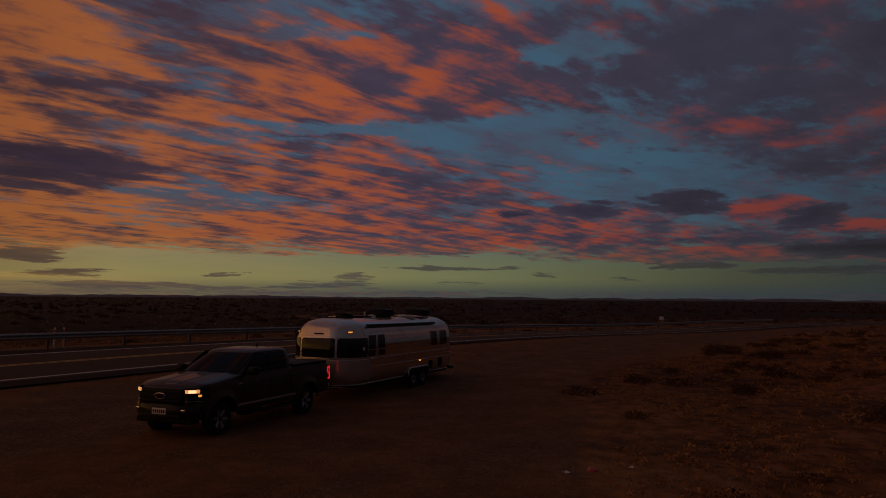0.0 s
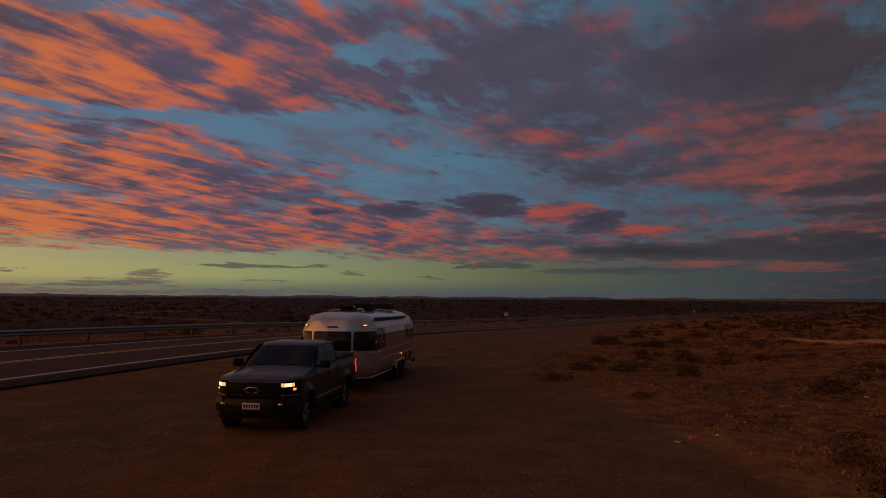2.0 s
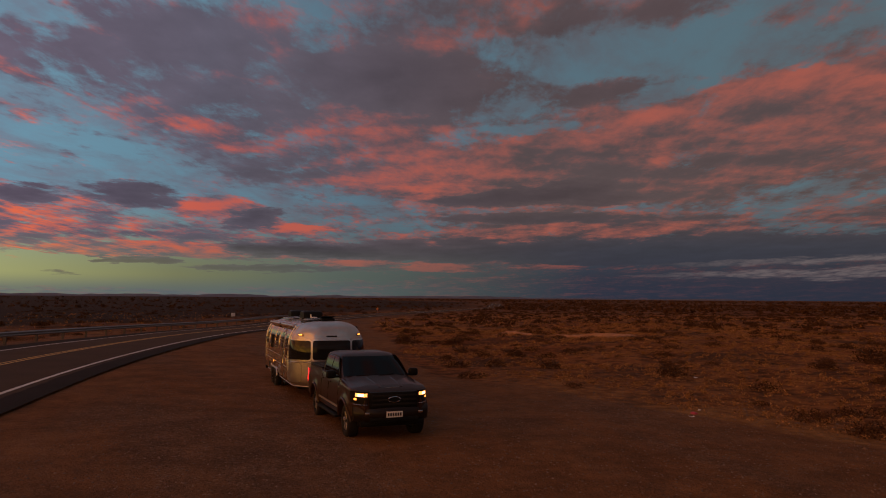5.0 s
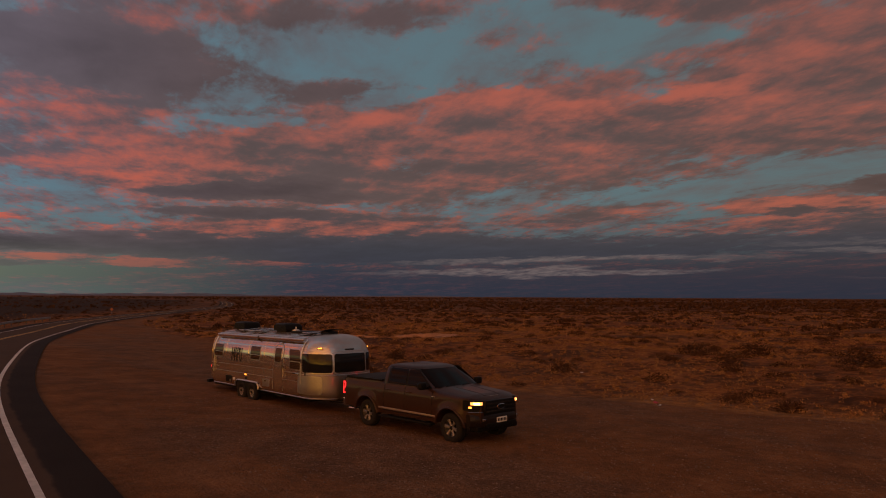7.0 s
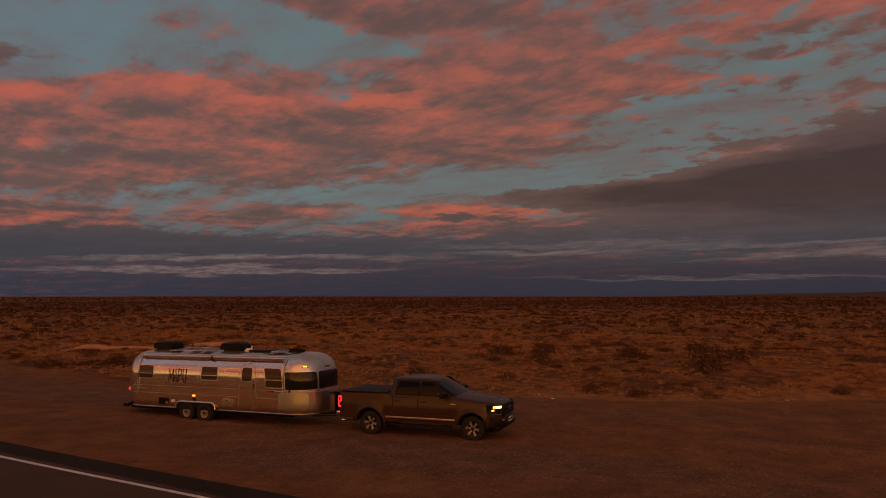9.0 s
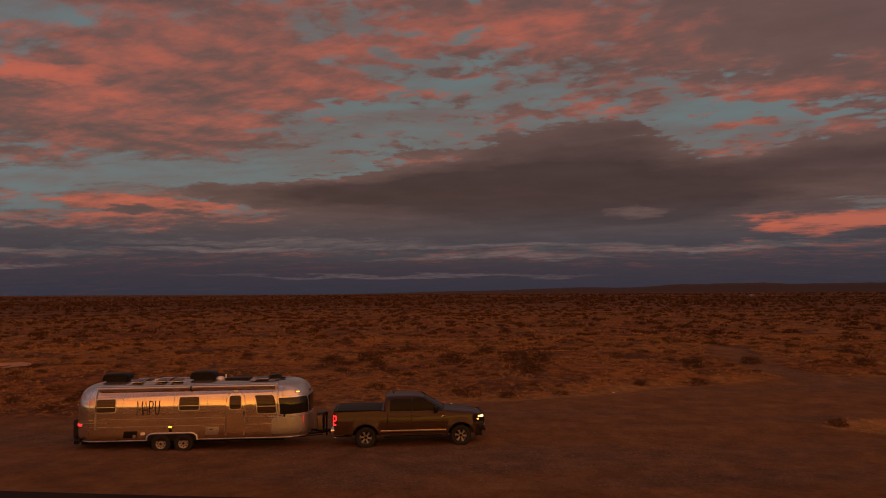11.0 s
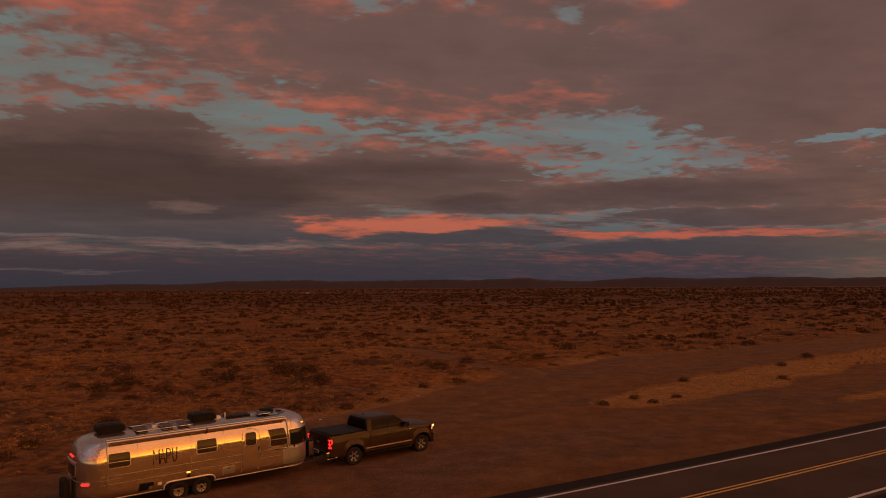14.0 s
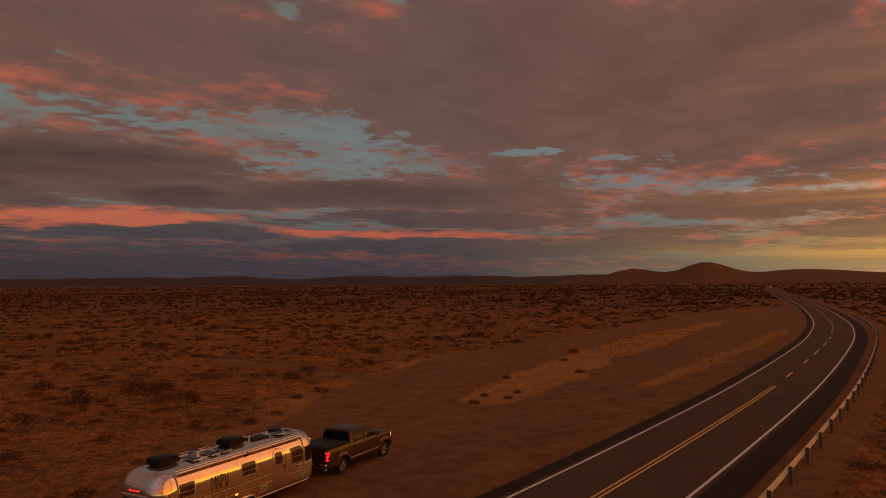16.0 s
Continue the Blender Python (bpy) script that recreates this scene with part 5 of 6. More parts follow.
def half_ring(z, sgn):
    """From the nose round one side to the tail."""
    g = inset(z)
    b = HALF * g if z > 0.8 else lerp(z, [k[0] for k in LOW], [k[1] for k in LOW])
    rf, rr = min(0.80, b * 0.66), min(0.70, b * 0.6)
    lf, lr = b - rf + rf * math.pi / 2, b - rr + rr * math.pi / 2
    pts = [hull(z, sgn * lf * k / 14)[0] for k in range(15)]
    x0, x1 = pts[-1].x, hull(z, sgn * lr, tail=True)[0].x
    pts += [Vector((x0 + (x1 - x0) * k / 12, sgn * b, z)) for k in range(1, 12)]
    return pts + [hull(z, sgn * lr * k / 14, tail=True)[0] for k in range(14, -1, -1)]


levels = [0.46, 0.49, 0.52, 0.58, 0.64, 0.72, 0.8, 1.0, 1.2, 1.35] + [Z0 + (ZT - Z0) * t for t in (0.06, 0.12, 0.17, 0.22, 0.27, 0.32, 0.42, 0.52, 0.61, 0.69, 0.76, 0.82, 0.87, 0.91, 0.945, 0.97, 0.985, 0.995, 0.9995)]
rings = []
for z in levels:
    a, b = half_ring(z, -1), half_ring(z, 1)
    rings.append(a + b[-2:0:-1])
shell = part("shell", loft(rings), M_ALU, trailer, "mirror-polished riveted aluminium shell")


def patch(s0, s1, z0, z1, off, rc=0.06, tail=False, bm=None, base=0.0, ns=None):
    """A thin panel with rounded corners that follows the shell."""
    bm = bm or bmesh.new()
    zs_ = sorted({z0, z0 + rc * 0.15, z0 + rc * 0.4, z0 + rc, *np.linspace(z0 + rc, z1 - rc, 5), z1 - rc, z1 - rc * 0.4, z1 - rc * 0.15, z1})
    ns = ns or max(3, int(abs(s1 - s0) / 0.12))
    top, low_ = [], []
    on_flank = not tail and min(abs(s0), abs(s1)) > 2.3
    for z in zs_:
        lean = math.copysign(1, s0) * (side_s(0.0, max(z, 0.81)) - side_s(0.0, max(z0, 0.81))) if on_flank else 0.0
        d = min(z - z0, z1 - z, rc)
        k = rc - math.sqrt(max(0, rc * rc - (rc - d) ** 2))
        ss = np.linspace(s0 + k, s1 - k, ns + 1) + lean
        top.append([bm.verts.new(hull(z, s, off, tail)[0]) for s in ss])
        low_.append([bm.verts.new(hull(z, s, base, tail)[0]) for s in ss])
    n, m = len(top), ns + 1
    for i in range(n - 1):
        for j in range(m - 1):
            bm.faces.new((top[i][j], top[i + 1][j], top[i + 1][j + 1], top[i][j + 1]))
    edge = [(0, j) for j in range(m)] + [(i, m - 1) for i in range(1, n)] + [(n - 1, j) for j in range(m - 2, -1, -1)] + [(i, 0) for i in range(n - 2, 0, -1)]
    for (i, j), (k, l) in zip(edge, edge[1:] + edge[:1]):
        bm.faces.new((top[i][j], top[k][l], low_[k][l], low_[i][j]))
    return bm


def on_side(x, z, sgn):
    return sgn * side_s(x - TX, z)


def side_window(x0, x1, z0, z1, sgn, blind=True, split=None):
    a, b = sorted((on_side(x0, z0, sgn), on_side(x1, z0, sgn)))
    win = part("window", patch(a - 0.035, b + 0.035, z0 - 0.035, z1 + 0.035, 0.012, 0.09), M_FRAME, trailer)
    part("pane", patch(a, b, z0, z1, 0.018, 0.06), M_BLIND if blind else M_TGLASS, win, "glass with a pale blind behind")
    if split:
        part("mullion", patch(a, b, split - 0.012, split + 0.012, 0.024, 0.004), M_FRAME, win)
    return win


# right side windows and door
side_window(-10.02, -9.32, 1.58, 2.05, -1, split=1.76)
side_window(-6.95, -6.22, 1.60, 2.07, -1, split=1.76)
side_window(-4.03, -3.33, 1.42, 2.08, -1, split=1.68)
# left side windows
side_window(-9.95, -9.25, 1.50, 2.05, 1)
side_window(-8.95, -8.35, 1.50, 2.05, 1)
side_window(-4.45, -3.95, 1.36, 2.05, 1, blind=False, split=1.58)
side_window(-3.75, -3.25, 1.36, 2.05, 1, blind=False, split=1.58)
# entrance door with a rounded head
def lean_at(z, s):
    return math.copysign(1, s) * (side_s(0.0, max(z, 0.81)) - side_s(0.0, 1.2))


a, b = sorted((on_side(-5.20, 1.2, -1), on_side(-4.50, 1.2, -1)))
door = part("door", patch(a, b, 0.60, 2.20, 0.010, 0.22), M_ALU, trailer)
part("door_seal", tube([hull(z, s + lean_at(z, a), 0.010)[0] for s, z in [(a, 0.62), (a, 1.3), (a, 1.95), (a + 0.04, 2.08), (a + 0.14, 2.18), (a + 0.28, 2.21), (b - 0.28, 2.21), (b - 0.14, 2.18), (b - 0.04, 2.08), (b, 1.95), (b, 1.3), (b, 0.62)]], 0.014, n=6), M_FRAME, door)
d0, d1 = a + lean_at(1.58, a), b + lean_at(1.58, a)
dw = part("door_window", patch(d0 + 0.10, d1 - 0.12, 1.58, 2.11, 0.020, 0.10, base=0.01), M_FRAME, door)
part("pane", patch(d0 + 0.125, d1 - 0.145, 1.605, 2.085, 0.026, 0.08, base=0.01), M_BLIND, dw)
part("door_handle", patch(b - 0.05, b - 0.01, 1.36, 1.52, 0.030, 0.012, base=0.01), M_TRIM, door)
part("grab_handle", tube([hull(z, b + 0.09, o)[0] for z, o in ((1.10, 0.0), (1.12, 0.05), (1.48, 0.05), (1.50, 0.0))], 0.013, n=6), M_CHROME, trailer)
part("door_lamp", patch((a + b) / 2 + lean_at(2.235, a) - 0.08, (a + b) / 2 + lean_at(2.235, a) + 0.08, 2.235, 2.27, 0.04, 0.012), M_FRAME, trailer)
part("name_plate", patch(on_side(-3.30, 1.28, -1), on_side(-3.85, 1.28, -1), 1.26, 1.30, 0.008, 0.008) if on_side(-3.30, 1.28, -1) < on_side(-3.85, 1.28, -1) else patch(on_side(-3.85, 1.28, -1), on_side(-3.30, 1.28, -1), 1.26, 1.30, 0.008, 0.008), M_LETTER, trailer, "unreadable small lettering")

# wrap-round front windows, in light frames
FZ0, FZ1 = 1.36, 1.975
for s0, s1 in ((-1.84, -0.685), (-0.62, 0.62), (0.685, 1.84)):
    fw = part("front_window", patch(s0 - 0.045, s1 + 0.045, FZ0 - 0.045, FZ1 + 0.045, 0.012, 0.10, ns=16), M_FRAME, trailer)
    part("pane", patch(s0, s1, FZ0, FZ1, 0.020, 0.07, ns=16), M_TGLASS, fw, "dark tinted glass")
part("window_sticker", patch(1.55, 1.66, 1.58, 1.68, 0.026, 0.01, base=0.018), M_PLATE, trailer)
part("script_badge", patch(-0.18, 0.18, 2.09, 2.135, 0.010, 0.018), M_LETTER, trailer, "dark script badge")
part("nose_seam", tube([hull(1.28, s, 0.004)[0] for s in np.linspace(-2.3, 2.3, 40)], 0.012, n=5), M_FRAME, trailer)
for s in (-1.03, 1.03):
    lampbase = part("marker_lamp", patch(s - 0.09, s + 0.09, 2.125, 2.185, 0.025, 0.02), M_TRIM, trailer)
    part("lens", patch(s - 0.07, s + 0.07, 2.135, 2.175, 0.035, 0.015, base=0.02), M_AMBER, lampbase, "glowing amber lens")
# rock guards low on the nose corners
for s in (-1, 1):
    a, b = sorted((s * 1.0, s * 2.15))
    part("rock_guard", patch(a, b, 0.62, 1.24, 0.014, 0.12, ns=12), M_FRAME, trailer, "satin metal stone guard")

# panel seams, belt rails and drip rail
for x in (-10.3, -9.05, -7.15, -5.9, -3.1):
    for sgn in (-1, 1):
        zs_ = [z for z in np.linspace(0.66, 2.42, 22)]
        part("panel_seam", tube([hull(z, on_side(x, z, sgn), 0.002)[0] for z in zs_], 0.009, n=5), M_ALU, trailer)
for z in (1.30, 1.02):
    for sgn in (-1, 1):
        part("belt_rail", tube([hull(z, sgn * s, 0.002)[0] for s in np.linspace(2.0, side_s(-3.1, z), 30)], 0.008, n=5), M_FRAME, trailer)
part("belt_rail", tube([hull(1.18, s, 0.002, True)[0] for s in np.linspace(-2.2, 2.2, 30)], 0.008, n=5), M_FRAME, trailer)
ring = half_ring(0.475, -1) + half_ring(0.475, 1)[-2:0:-1]
part("rub_rail", tube([Vector((p.x, p.y, 0.49)) * 1.0 + Vector((0, math.copysign(0.02, p.y), 0)) for p in ring], 0.03, n=6, closed=True), M_FRAME, trailer)

# wheels in their arch
for sgn in (-1, 1):
    bm = box(1.80, 0.06, 0.27, (-0.02, sgn * 1.222, 0.61), 0.0)
    part("wheel_well", bm, M_TRIM, trailer, "dark wheel well")
    part("arch_trim", tube([(-0.96, sgn * 1.262, 0.50), (-0.94, sgn * 1.262, 0.64), (-0.86, sgn * 1.262, 0.72), (-0.74, sgn * 1.262, 0.75), (0.70, sgn * 1.262, 0.75), (0.82, sgn * 1.262, 0.72), (0.90, sgn * 1.262, 0.64), (0.92, sgn * 1.262, 0.50)], 0.028, n=6), M_FRAME, trailer)


def trailer_wheel(at, sgn):
    t = part("wheel", lathe_y([(0.19, -0.09), (0.22, -0.105), (0.29, -0.11), (0.335, -0.10), (0.358, -0.07), (0.362, 0.0), (0.358, 0.07), (0.335, 0.10), (0.22, 0.105), (0.19, 0.09)], n=36, closed=True), M_RUBBER, trailer, "black trailer tyre")
    rim = part("rim", lathe_y([(0.215, -0.10), (0.21, -0.085), (0.19, -0.075), (0.185, 0.07)], n=30), M_RIM, t)
    part("rim_face", lathe_y([(0.0, -0.085), (0.05, -0.085), (0.06, -0.06), (0.13, -0.05), (0.165, -0.065), (0.19, -0.07)], n=30), M_RIM, rim)
    for k in range(8):
        a = k * math.tau / 8
        part("rim_slot", box(0.05, 0.02, 0.035, (0.135 * math.cos(a), -0.055, 0.135 * math.sin(a)), 0.008, turn=pose(0, 0, 0, 0, -math.degrees(a), 0)), M_TRIM, rim)
    part("hub_cap", lathe_y([(0.0, -0.12), (0.035, -0.115), (0.045, -0.08)], n=14), M_TRIM, rim)
    t.matrix_basis = pose(*at, 0, 0, 0 if sgn < 0 else 180)


for x in (-7.63, -6.79):
    for sgn in (-1, 1):
        trailer_wheel((x - TX, sgn * 1.17, 0.362 + 0.005), sgn)
for x in (-0.43, 0.41):
    part("axle", tube([(x, -1.1, 0.37), (x, 1.1, 0.37)], 0.05), M_TRIM, trailer)
part("chassis", box(7.6, 1.9, 0.16, (0.3, 0, 0.42), 0.03), M_TRIM, trailer)

# service hatches, vents and lamps on the sides
def side_patch(name, x0, x1, z0, z1, sgn, off, mat, label="", rc=0.03, parent=None, base=0.0):
    a, b = sorted((on_side(x0, z0, sgn), on_side(x1, z0, sgn)))
    return part(name, patch(a, b, z0, z1, off, rc, base=base), mat, parent or trailer, label)


vent = side_patch("fridge_vent", -9.06, -8.56, 0.60, 0.86, -1, 0.012, M_TRIM, "black vent grille")
side_patch("vent_flap", -8.70, -8.58, 0.61, 0.72, -1, 0.018, M_FRAME, "", 0.01, vent, 0.01)
side_patch("outlet_cover", -8.38, -8.24, 0.70, 0.80, -1, 0.02, M_PLATE, "cream outlet cover", 0.02)
hatch = side_patch("service_hatch", -6.00, -5.50, 0.66, 0.94, -1, 0.010, M_FRAME, "pale square service hatch", 0.04)
side_patch("hatch_latch", -5.82, -5.68, 0.83, 0.90, -1, 0.02, M_CHROME, "", 0.02, hatch, 0.008)
side_patch("side_socket", -7.33, -7.22, 0.80, 0.90, -1, 0.02, M_TRIM, "", 0.01)
for sgn, x in ((-1, -7.28), (1, -7.28)):
    base_l = side_patch("marker_lamp", x - 0.09, x + 0.09, 0.95, 1.03, sgn, 0.02, M_TRIM, "", 0.02)
    side_patch("lens", x - 0.07, x + 0.07, 0.96, 1.02, sgn, 0.032, M_AMBER, "glowing amber lens", 0.015, base_l, 0.018)
for x0, x1, z0, z1 in ((-8.55, -8.2, 0.62, 0.92), (-9.5, -9.15, 0.62, 0.98)):
    side_patch("service_hatch", x0, x1, z0, z1, 1, 0.012, M_TRIM, "black service hatch")
side_patch("service_hatch", -3.05, -2.98, 1.25, 1.45, -1, 0.012, M_TRIM, "", 0.01)

# name painted on the side, thin strokes
def letter_strokes():
    """Upright hand-cut capitals, each a list of strokes in a unit cell."""
    return {"M": [[(0, 0), (0.05, 1), (0.42, 0.25), (0.80, 1), (0.85, 0)]], "A": [[(0, 0), (0.38, 1), (0.76, 0)], [(0.14, 0.34), (0.62, 0.34)]],
            "P": [[(0.05, 0), (0.05, 1)], [(0.05, 1), (0.5, 0.95), (0.6, 0.75), (0.5, 0.52), (0.05, 0.45)]], "U": [[(0, 1), (0.03, 0.25), (0.2, 0.0), (0.42, 0.0), (0.58, 0.25), (0.62, 1)]]}


cells = letter_strokes()
xcur, high = -8.52, 0.50
for ch in "MAPU":
    bm = bmesh.new()
    for stroke in cells[ch]:
        tube([hull(1.46 + v * high, on_side(xcur + u * 0.25, 1.46 + v * high, -1), 0.002)[0] for u, v in stroke], 0.021, bm, n=5)
    part("letter", bm, M_LETTER, trailer, "dark thin capital " + ch)
    xcur += 0.225

# awning: rolled tube along the roof edge with folding arms
AZ = 2.43
aw = part("awning", tube([(x - TX, -1.09, AZ) for x in np.linspace(-10.05, -3.30, 12)], 0.045, n=12), M_FRAME, trailer, "rolled awning with orange-brown fabric")
part("awning_fabric", tube([(x - TX, -1.125, AZ - 0.035) for x in np.linspace(-9.95, -3.40, 12)], 0.032, n=10), plain("awning_fabric", (0.17, 0.085, 0.05), 0.8, 0, 0.15, 10), aw)
part("awning_rail", tube([(x - TX, -1.00, AZ + 0.06) for x in np.linspace(-10.05, -3.30, 12)], 0.022, n=6), M_FRAME, aw)
for x in (-10.05, -3.28):
    part("awning_arm", tube([hull(z, on_side(x, z, -1), 0.035)[0] for z in (0.95, 1.4, 1.8, 2.05, 2.2, 2.32, 2.40)], 0.022, n=6), M_FRAME, aw)
part("awning_cradle", box(0.04, 0.10, 0.16, (-6.55 - TX, -1.12, AZ - 0.04), 0.01), M_TRIM, aw)
part("awning", tube([(x - TX, 1.10, 2.37) for x in np.linspace(-9.0, -3.4, 10)], 0.04, n=10), M_TRIM, trailer, "rolled slide awning")

# roof: two black air conditioners, solar panels, vents, mast
def air_conditioner(x, z):
    """A streamlined low cover on a base pan, with louvres along its sides."""
    prof_ = ((-0.54, 0.05), (-0.57, 0.09), (-0.56, 0.20), (-0.51, 0.285), (-0.42, 0.315), (0.38, 0.315), (0.50, 0.265), (0.56, 0.17), (0.56, 0.08), (0.50, 0.045))
    rows = []
    for y in np.linspace(-0.36, 0.36, 11):
        k = (1 - abs(y / 0.385) ** 10)
        rows.append([(x - TX + dx * (0.78 + 0.08 * k), y, z + 0.04 + (dz - 0.04) * (0.72 + 0.28 * k)) for dx, dz in prof_])
    ac = part("air_conditioner", loft(rows), M_TRIM, trailer, "black rooftop air conditioner")
    for sgn in (-1, 1):
        for k in range(4):
            part("louvre", box(0.62 - 0.05 * k, 0.03, 0.012, (x - TX - 0.02, sgn * 0.365, z + 0.085 + k * 0.036), 0.004), M_RUBBER, ac)
    part("top_ridge", box(0.62, 0.26, 0.02, (x - TX - 0.04, 0, z + 0.318), 0.009), M_TRIM, ac)
    part("gasket", box(0.70, 0.60, 0.08, (x - TX, 0, z + 0.01), 0.01), M_RUBBER, ac)


air_conditioner(-9.72, 2.60)
air_conditioner(-6.36, 2.60)


def roof_z(y):
    t = min(0.999, abs(y) / HALF)
    return Z0 + (ZT - Z0) * (1 - t**POW) ** (1 / POW)


for x, y, sx, sy in ((-8.75, -0.42, 0.42, 0.62), (-7.85, -0.42, 0.42, 0.62), (-7.25, -0.42, 0.42, 0.62), (-8.75, 0.42, 0.42, 0.62), (-7.85, 0.42, 0.42, 0.62), (-4.02, -0.36, 0.50, 0.50)):
    tilt = math.degrees(math.atan2(roof_z(y + 0.2) - roof_z(y - 0.2), 0.4))
    pan = part("solar_panel", box(sx, sy, 0.03, (0, 0, 0.035), 0.006), M_PANEL, trailer, "dark solar panel")
    pan.matrix_basis = pose(x - TX, y, roof_z(y) + 0.02, tilt, 0, 0)
    part("panel_frame", tube([(-sx / 2, -sy / 2, 0.035), (sx / 2, -sy / 2, 0.035), (sx / 2, sy / 2, 0.035), (-sx / 2, sy / 2, 0.035)], 0.012, n=5, closed=True), M_FRAME, pan)
sky_vent = part("skylight", box(0.95, 0.55, 0.07, (-5.0 - TX, -0.12, roof_z(0.1) + 0.03), 0.03), M_TRIM, trailer, "dark roof skylight")
part("roof_vent", box(0.45, 0.45, 0.10, (-3.62 - TX, 0.10, roof_z(0.1) + 0.03), 0.03), M_TRIM, trailer, "dark roof vent with raised lid")
part("vent_lid", box(0.48, 0.46, 0.02, (-3.60 - TX, 0.10, roof_z(0.1) + 0.12), 0.008, turn=pose(0, 0, 0, 0, -8, 0)), M_TRIM, trailer)
part("roof_vent", box(0.34, 0.34, 0.08, (-8.1 - TX, 0.0, roof_z(0.0) + 0.02), 0.03), M_FRAME, trailer)
part("roof_dome", loft([[(-5.75 - TX + r * math.cos(a), r * math.sin(a), ZT - 0.01 + h) for a in np.linspace(0, math.tau, 18, endpoint=False)] for r, h in ((0.16, 0.0), (0.155, 0.05), (0.12, 0.09), (0.05, 0.11))]), M_PLATE, trailer, "white satellite dome")
part("mast", tube([(-5.49 - TX, -0.16, ZT - 0.02), (-5.49 - TX, -0.16, ZT + 0.20)], 0.026), M_PLATE, trailer, "short white antenna mast")
for y in (-0.18, -0.34):
    cab_ = part("roof_cable", tube([(-3.25 - TX + 0.09 * math.cos(a), y + 0.09 * math.sin(a), roof_z(y) + 0.02) for a in np.linspace(0, math.tau, 14, endpoint=False)], 0.014, closed=True, n=5), M_TRIM, trailer)
part("roof_cable", tube([(-3.1 - TX, -0.5, roof_z(0.5) + 0.01), (-3.5 - TX, -0.7, roof_z(0.7) + 0.015), (-4.2 - TX, -0.72, roof_z(0.72) + 0.015), (-5.3 - TX, -0.35, roof_z(0.35) + 0.01)], 0.012, n=5), M_TRIM, trailer)
for sgn in (-1, 1):
    part("roof_rail", tube([(x - TX, sgn * 0.62, roof_z(0.62) + 0.04) for x in np.linspace(-8.9, -6.9, 8)], 0.012, n=5), M_FRAME, trailer)

# tail: window, lamps, bumper, spare wheel
rw = part("rear_window", patch(-0.62, 0.62, 1.28, 1.74, 0.012, 0.09, True), M_FRAME, trailer)
part("pane", patch(-0.58, 0.58, 1.32, 1.70, 0.018, 0.06, True), M_TGLASS, rw, "dark tinted glass")
part("rear_ledge", tube([hull(1.80, s, 0.03, True)[0] for s in np.linspace(-0.66, 0.66, 12)], 0.025, n=6), M_FRAME, trailer)
for s in (-0.20, 0.0, 0.20):
    part("clearance_lamp", patch(s - 0.045, s + 0.045, 1.93, 1.975, 0.03, 0.015, True), M_REDLAMP, trailer, "glowing red clearance lamp")
for s in (-1, 1):
    a, b = sorted((s * 0.95, s * 1.20))
    tl = part("tail_light", patch(a - 0.02, b + 0.02, 1.04, 1.16, 0.02, 0.03, True), M_FRAME, trailer)
    part("lens", patch(a, b, 1.06, 1.14, 0.035, 0.02, True, base=0.018), M_REDLAMP, tl, "glowing red tail lens")
part("rear_bumper", loft([[(XR - 0.06 + 0.22 * abs(y / 1.2) ** 3 + dx, y, z) for dx, z in ((0.18, 0.42), (-0.02, 0.42), (-0.05, 0.48), (-0.02, 0.54), (0.18, 0.54))] for y in np.linspace(-1.2, 1.2, 17)]), M_TRIM, trailer, "dark step bumper")
sp = part("spare_wheel", box(0.24, 0.74, 0.74, (XR - 0.20, 0.0, 0.82), 0.11, seg=4), M_RUBBER, trailer, "black covered spare wheel")
rp = part("number_plate", patch(0.35, 0.72, 0.75, 0.90, 0.02, 0.01, True), M_PLATE, trailer)

# hitch: A-frame, ball coupler, gas-bottle box, jack
hx = lambda x: x - TX
for sgn in (-1, 1):
    part("drawbar", tube([(hx(-3.2), sgn * 0.62, 0.46), (hx(-2.3), sgn * 0.42, 0.46), (hx(-1.55), sgn * 0.06, 0.47)], 0.05, n=6), M_TRIM, trailer)
    part("sway_bar", tube([(hx(-2.6), sgn * 0.52, 0.36), (hx(-1.7), sgn * 0.18, 0.38)], 0.025, n=6), M_TRIM, trailer)
part("coupler", box(0.34, 0.14, 0.12, (hx(-1.52), 0, 0.50), 0.03), M_TRIM, trailer)
bat = part("gas_bottle_box", box(0.24, 0.66, 0.64, (hx(-1.80), 0, 0.86), 0.03), M_TRIM, trailer, "dark gas-bottle box")
part("box_panel", box(0.17, 0.012, 0.54, (hx(-1.80), -0.336, 0.86), 0.008), M_SILL, bat)
part("panel_rim", tube([(hx(-1.80 + u), -0.345, 0.86 + v) for u, v in ((-0.10, -0.29), (0.10, -0.29), (0.10, 0.29), (-0.10, 0.29))], 0.010, n=5, closed=True), M_FRAME, bat, "pale metal rim")
part("box_lid", box(0.27, 0.70, 0.035, (hx(-1.80), 0, 1.19), 0.012), M_TRIM, bat)
part("jack", tube([(hx(-1.58), 0, 0.30), (hx(-1.58), 0, 1.12)], 0.035), M_TRIM, trailer)
part("jack_head", box(0.12, 0.12, 0.16, (hx(-1.58), 0, 1.15), 0.03), M_TRIM, trailer)
part("step", box(0.62, 0.26, 0.05, (hx(-4.85), -1.05, 0.40), 0.012), M_TRIM, trailer)


# ---------------------------------------------------------------- plants and stones
rng = np.random.RandomState(7)


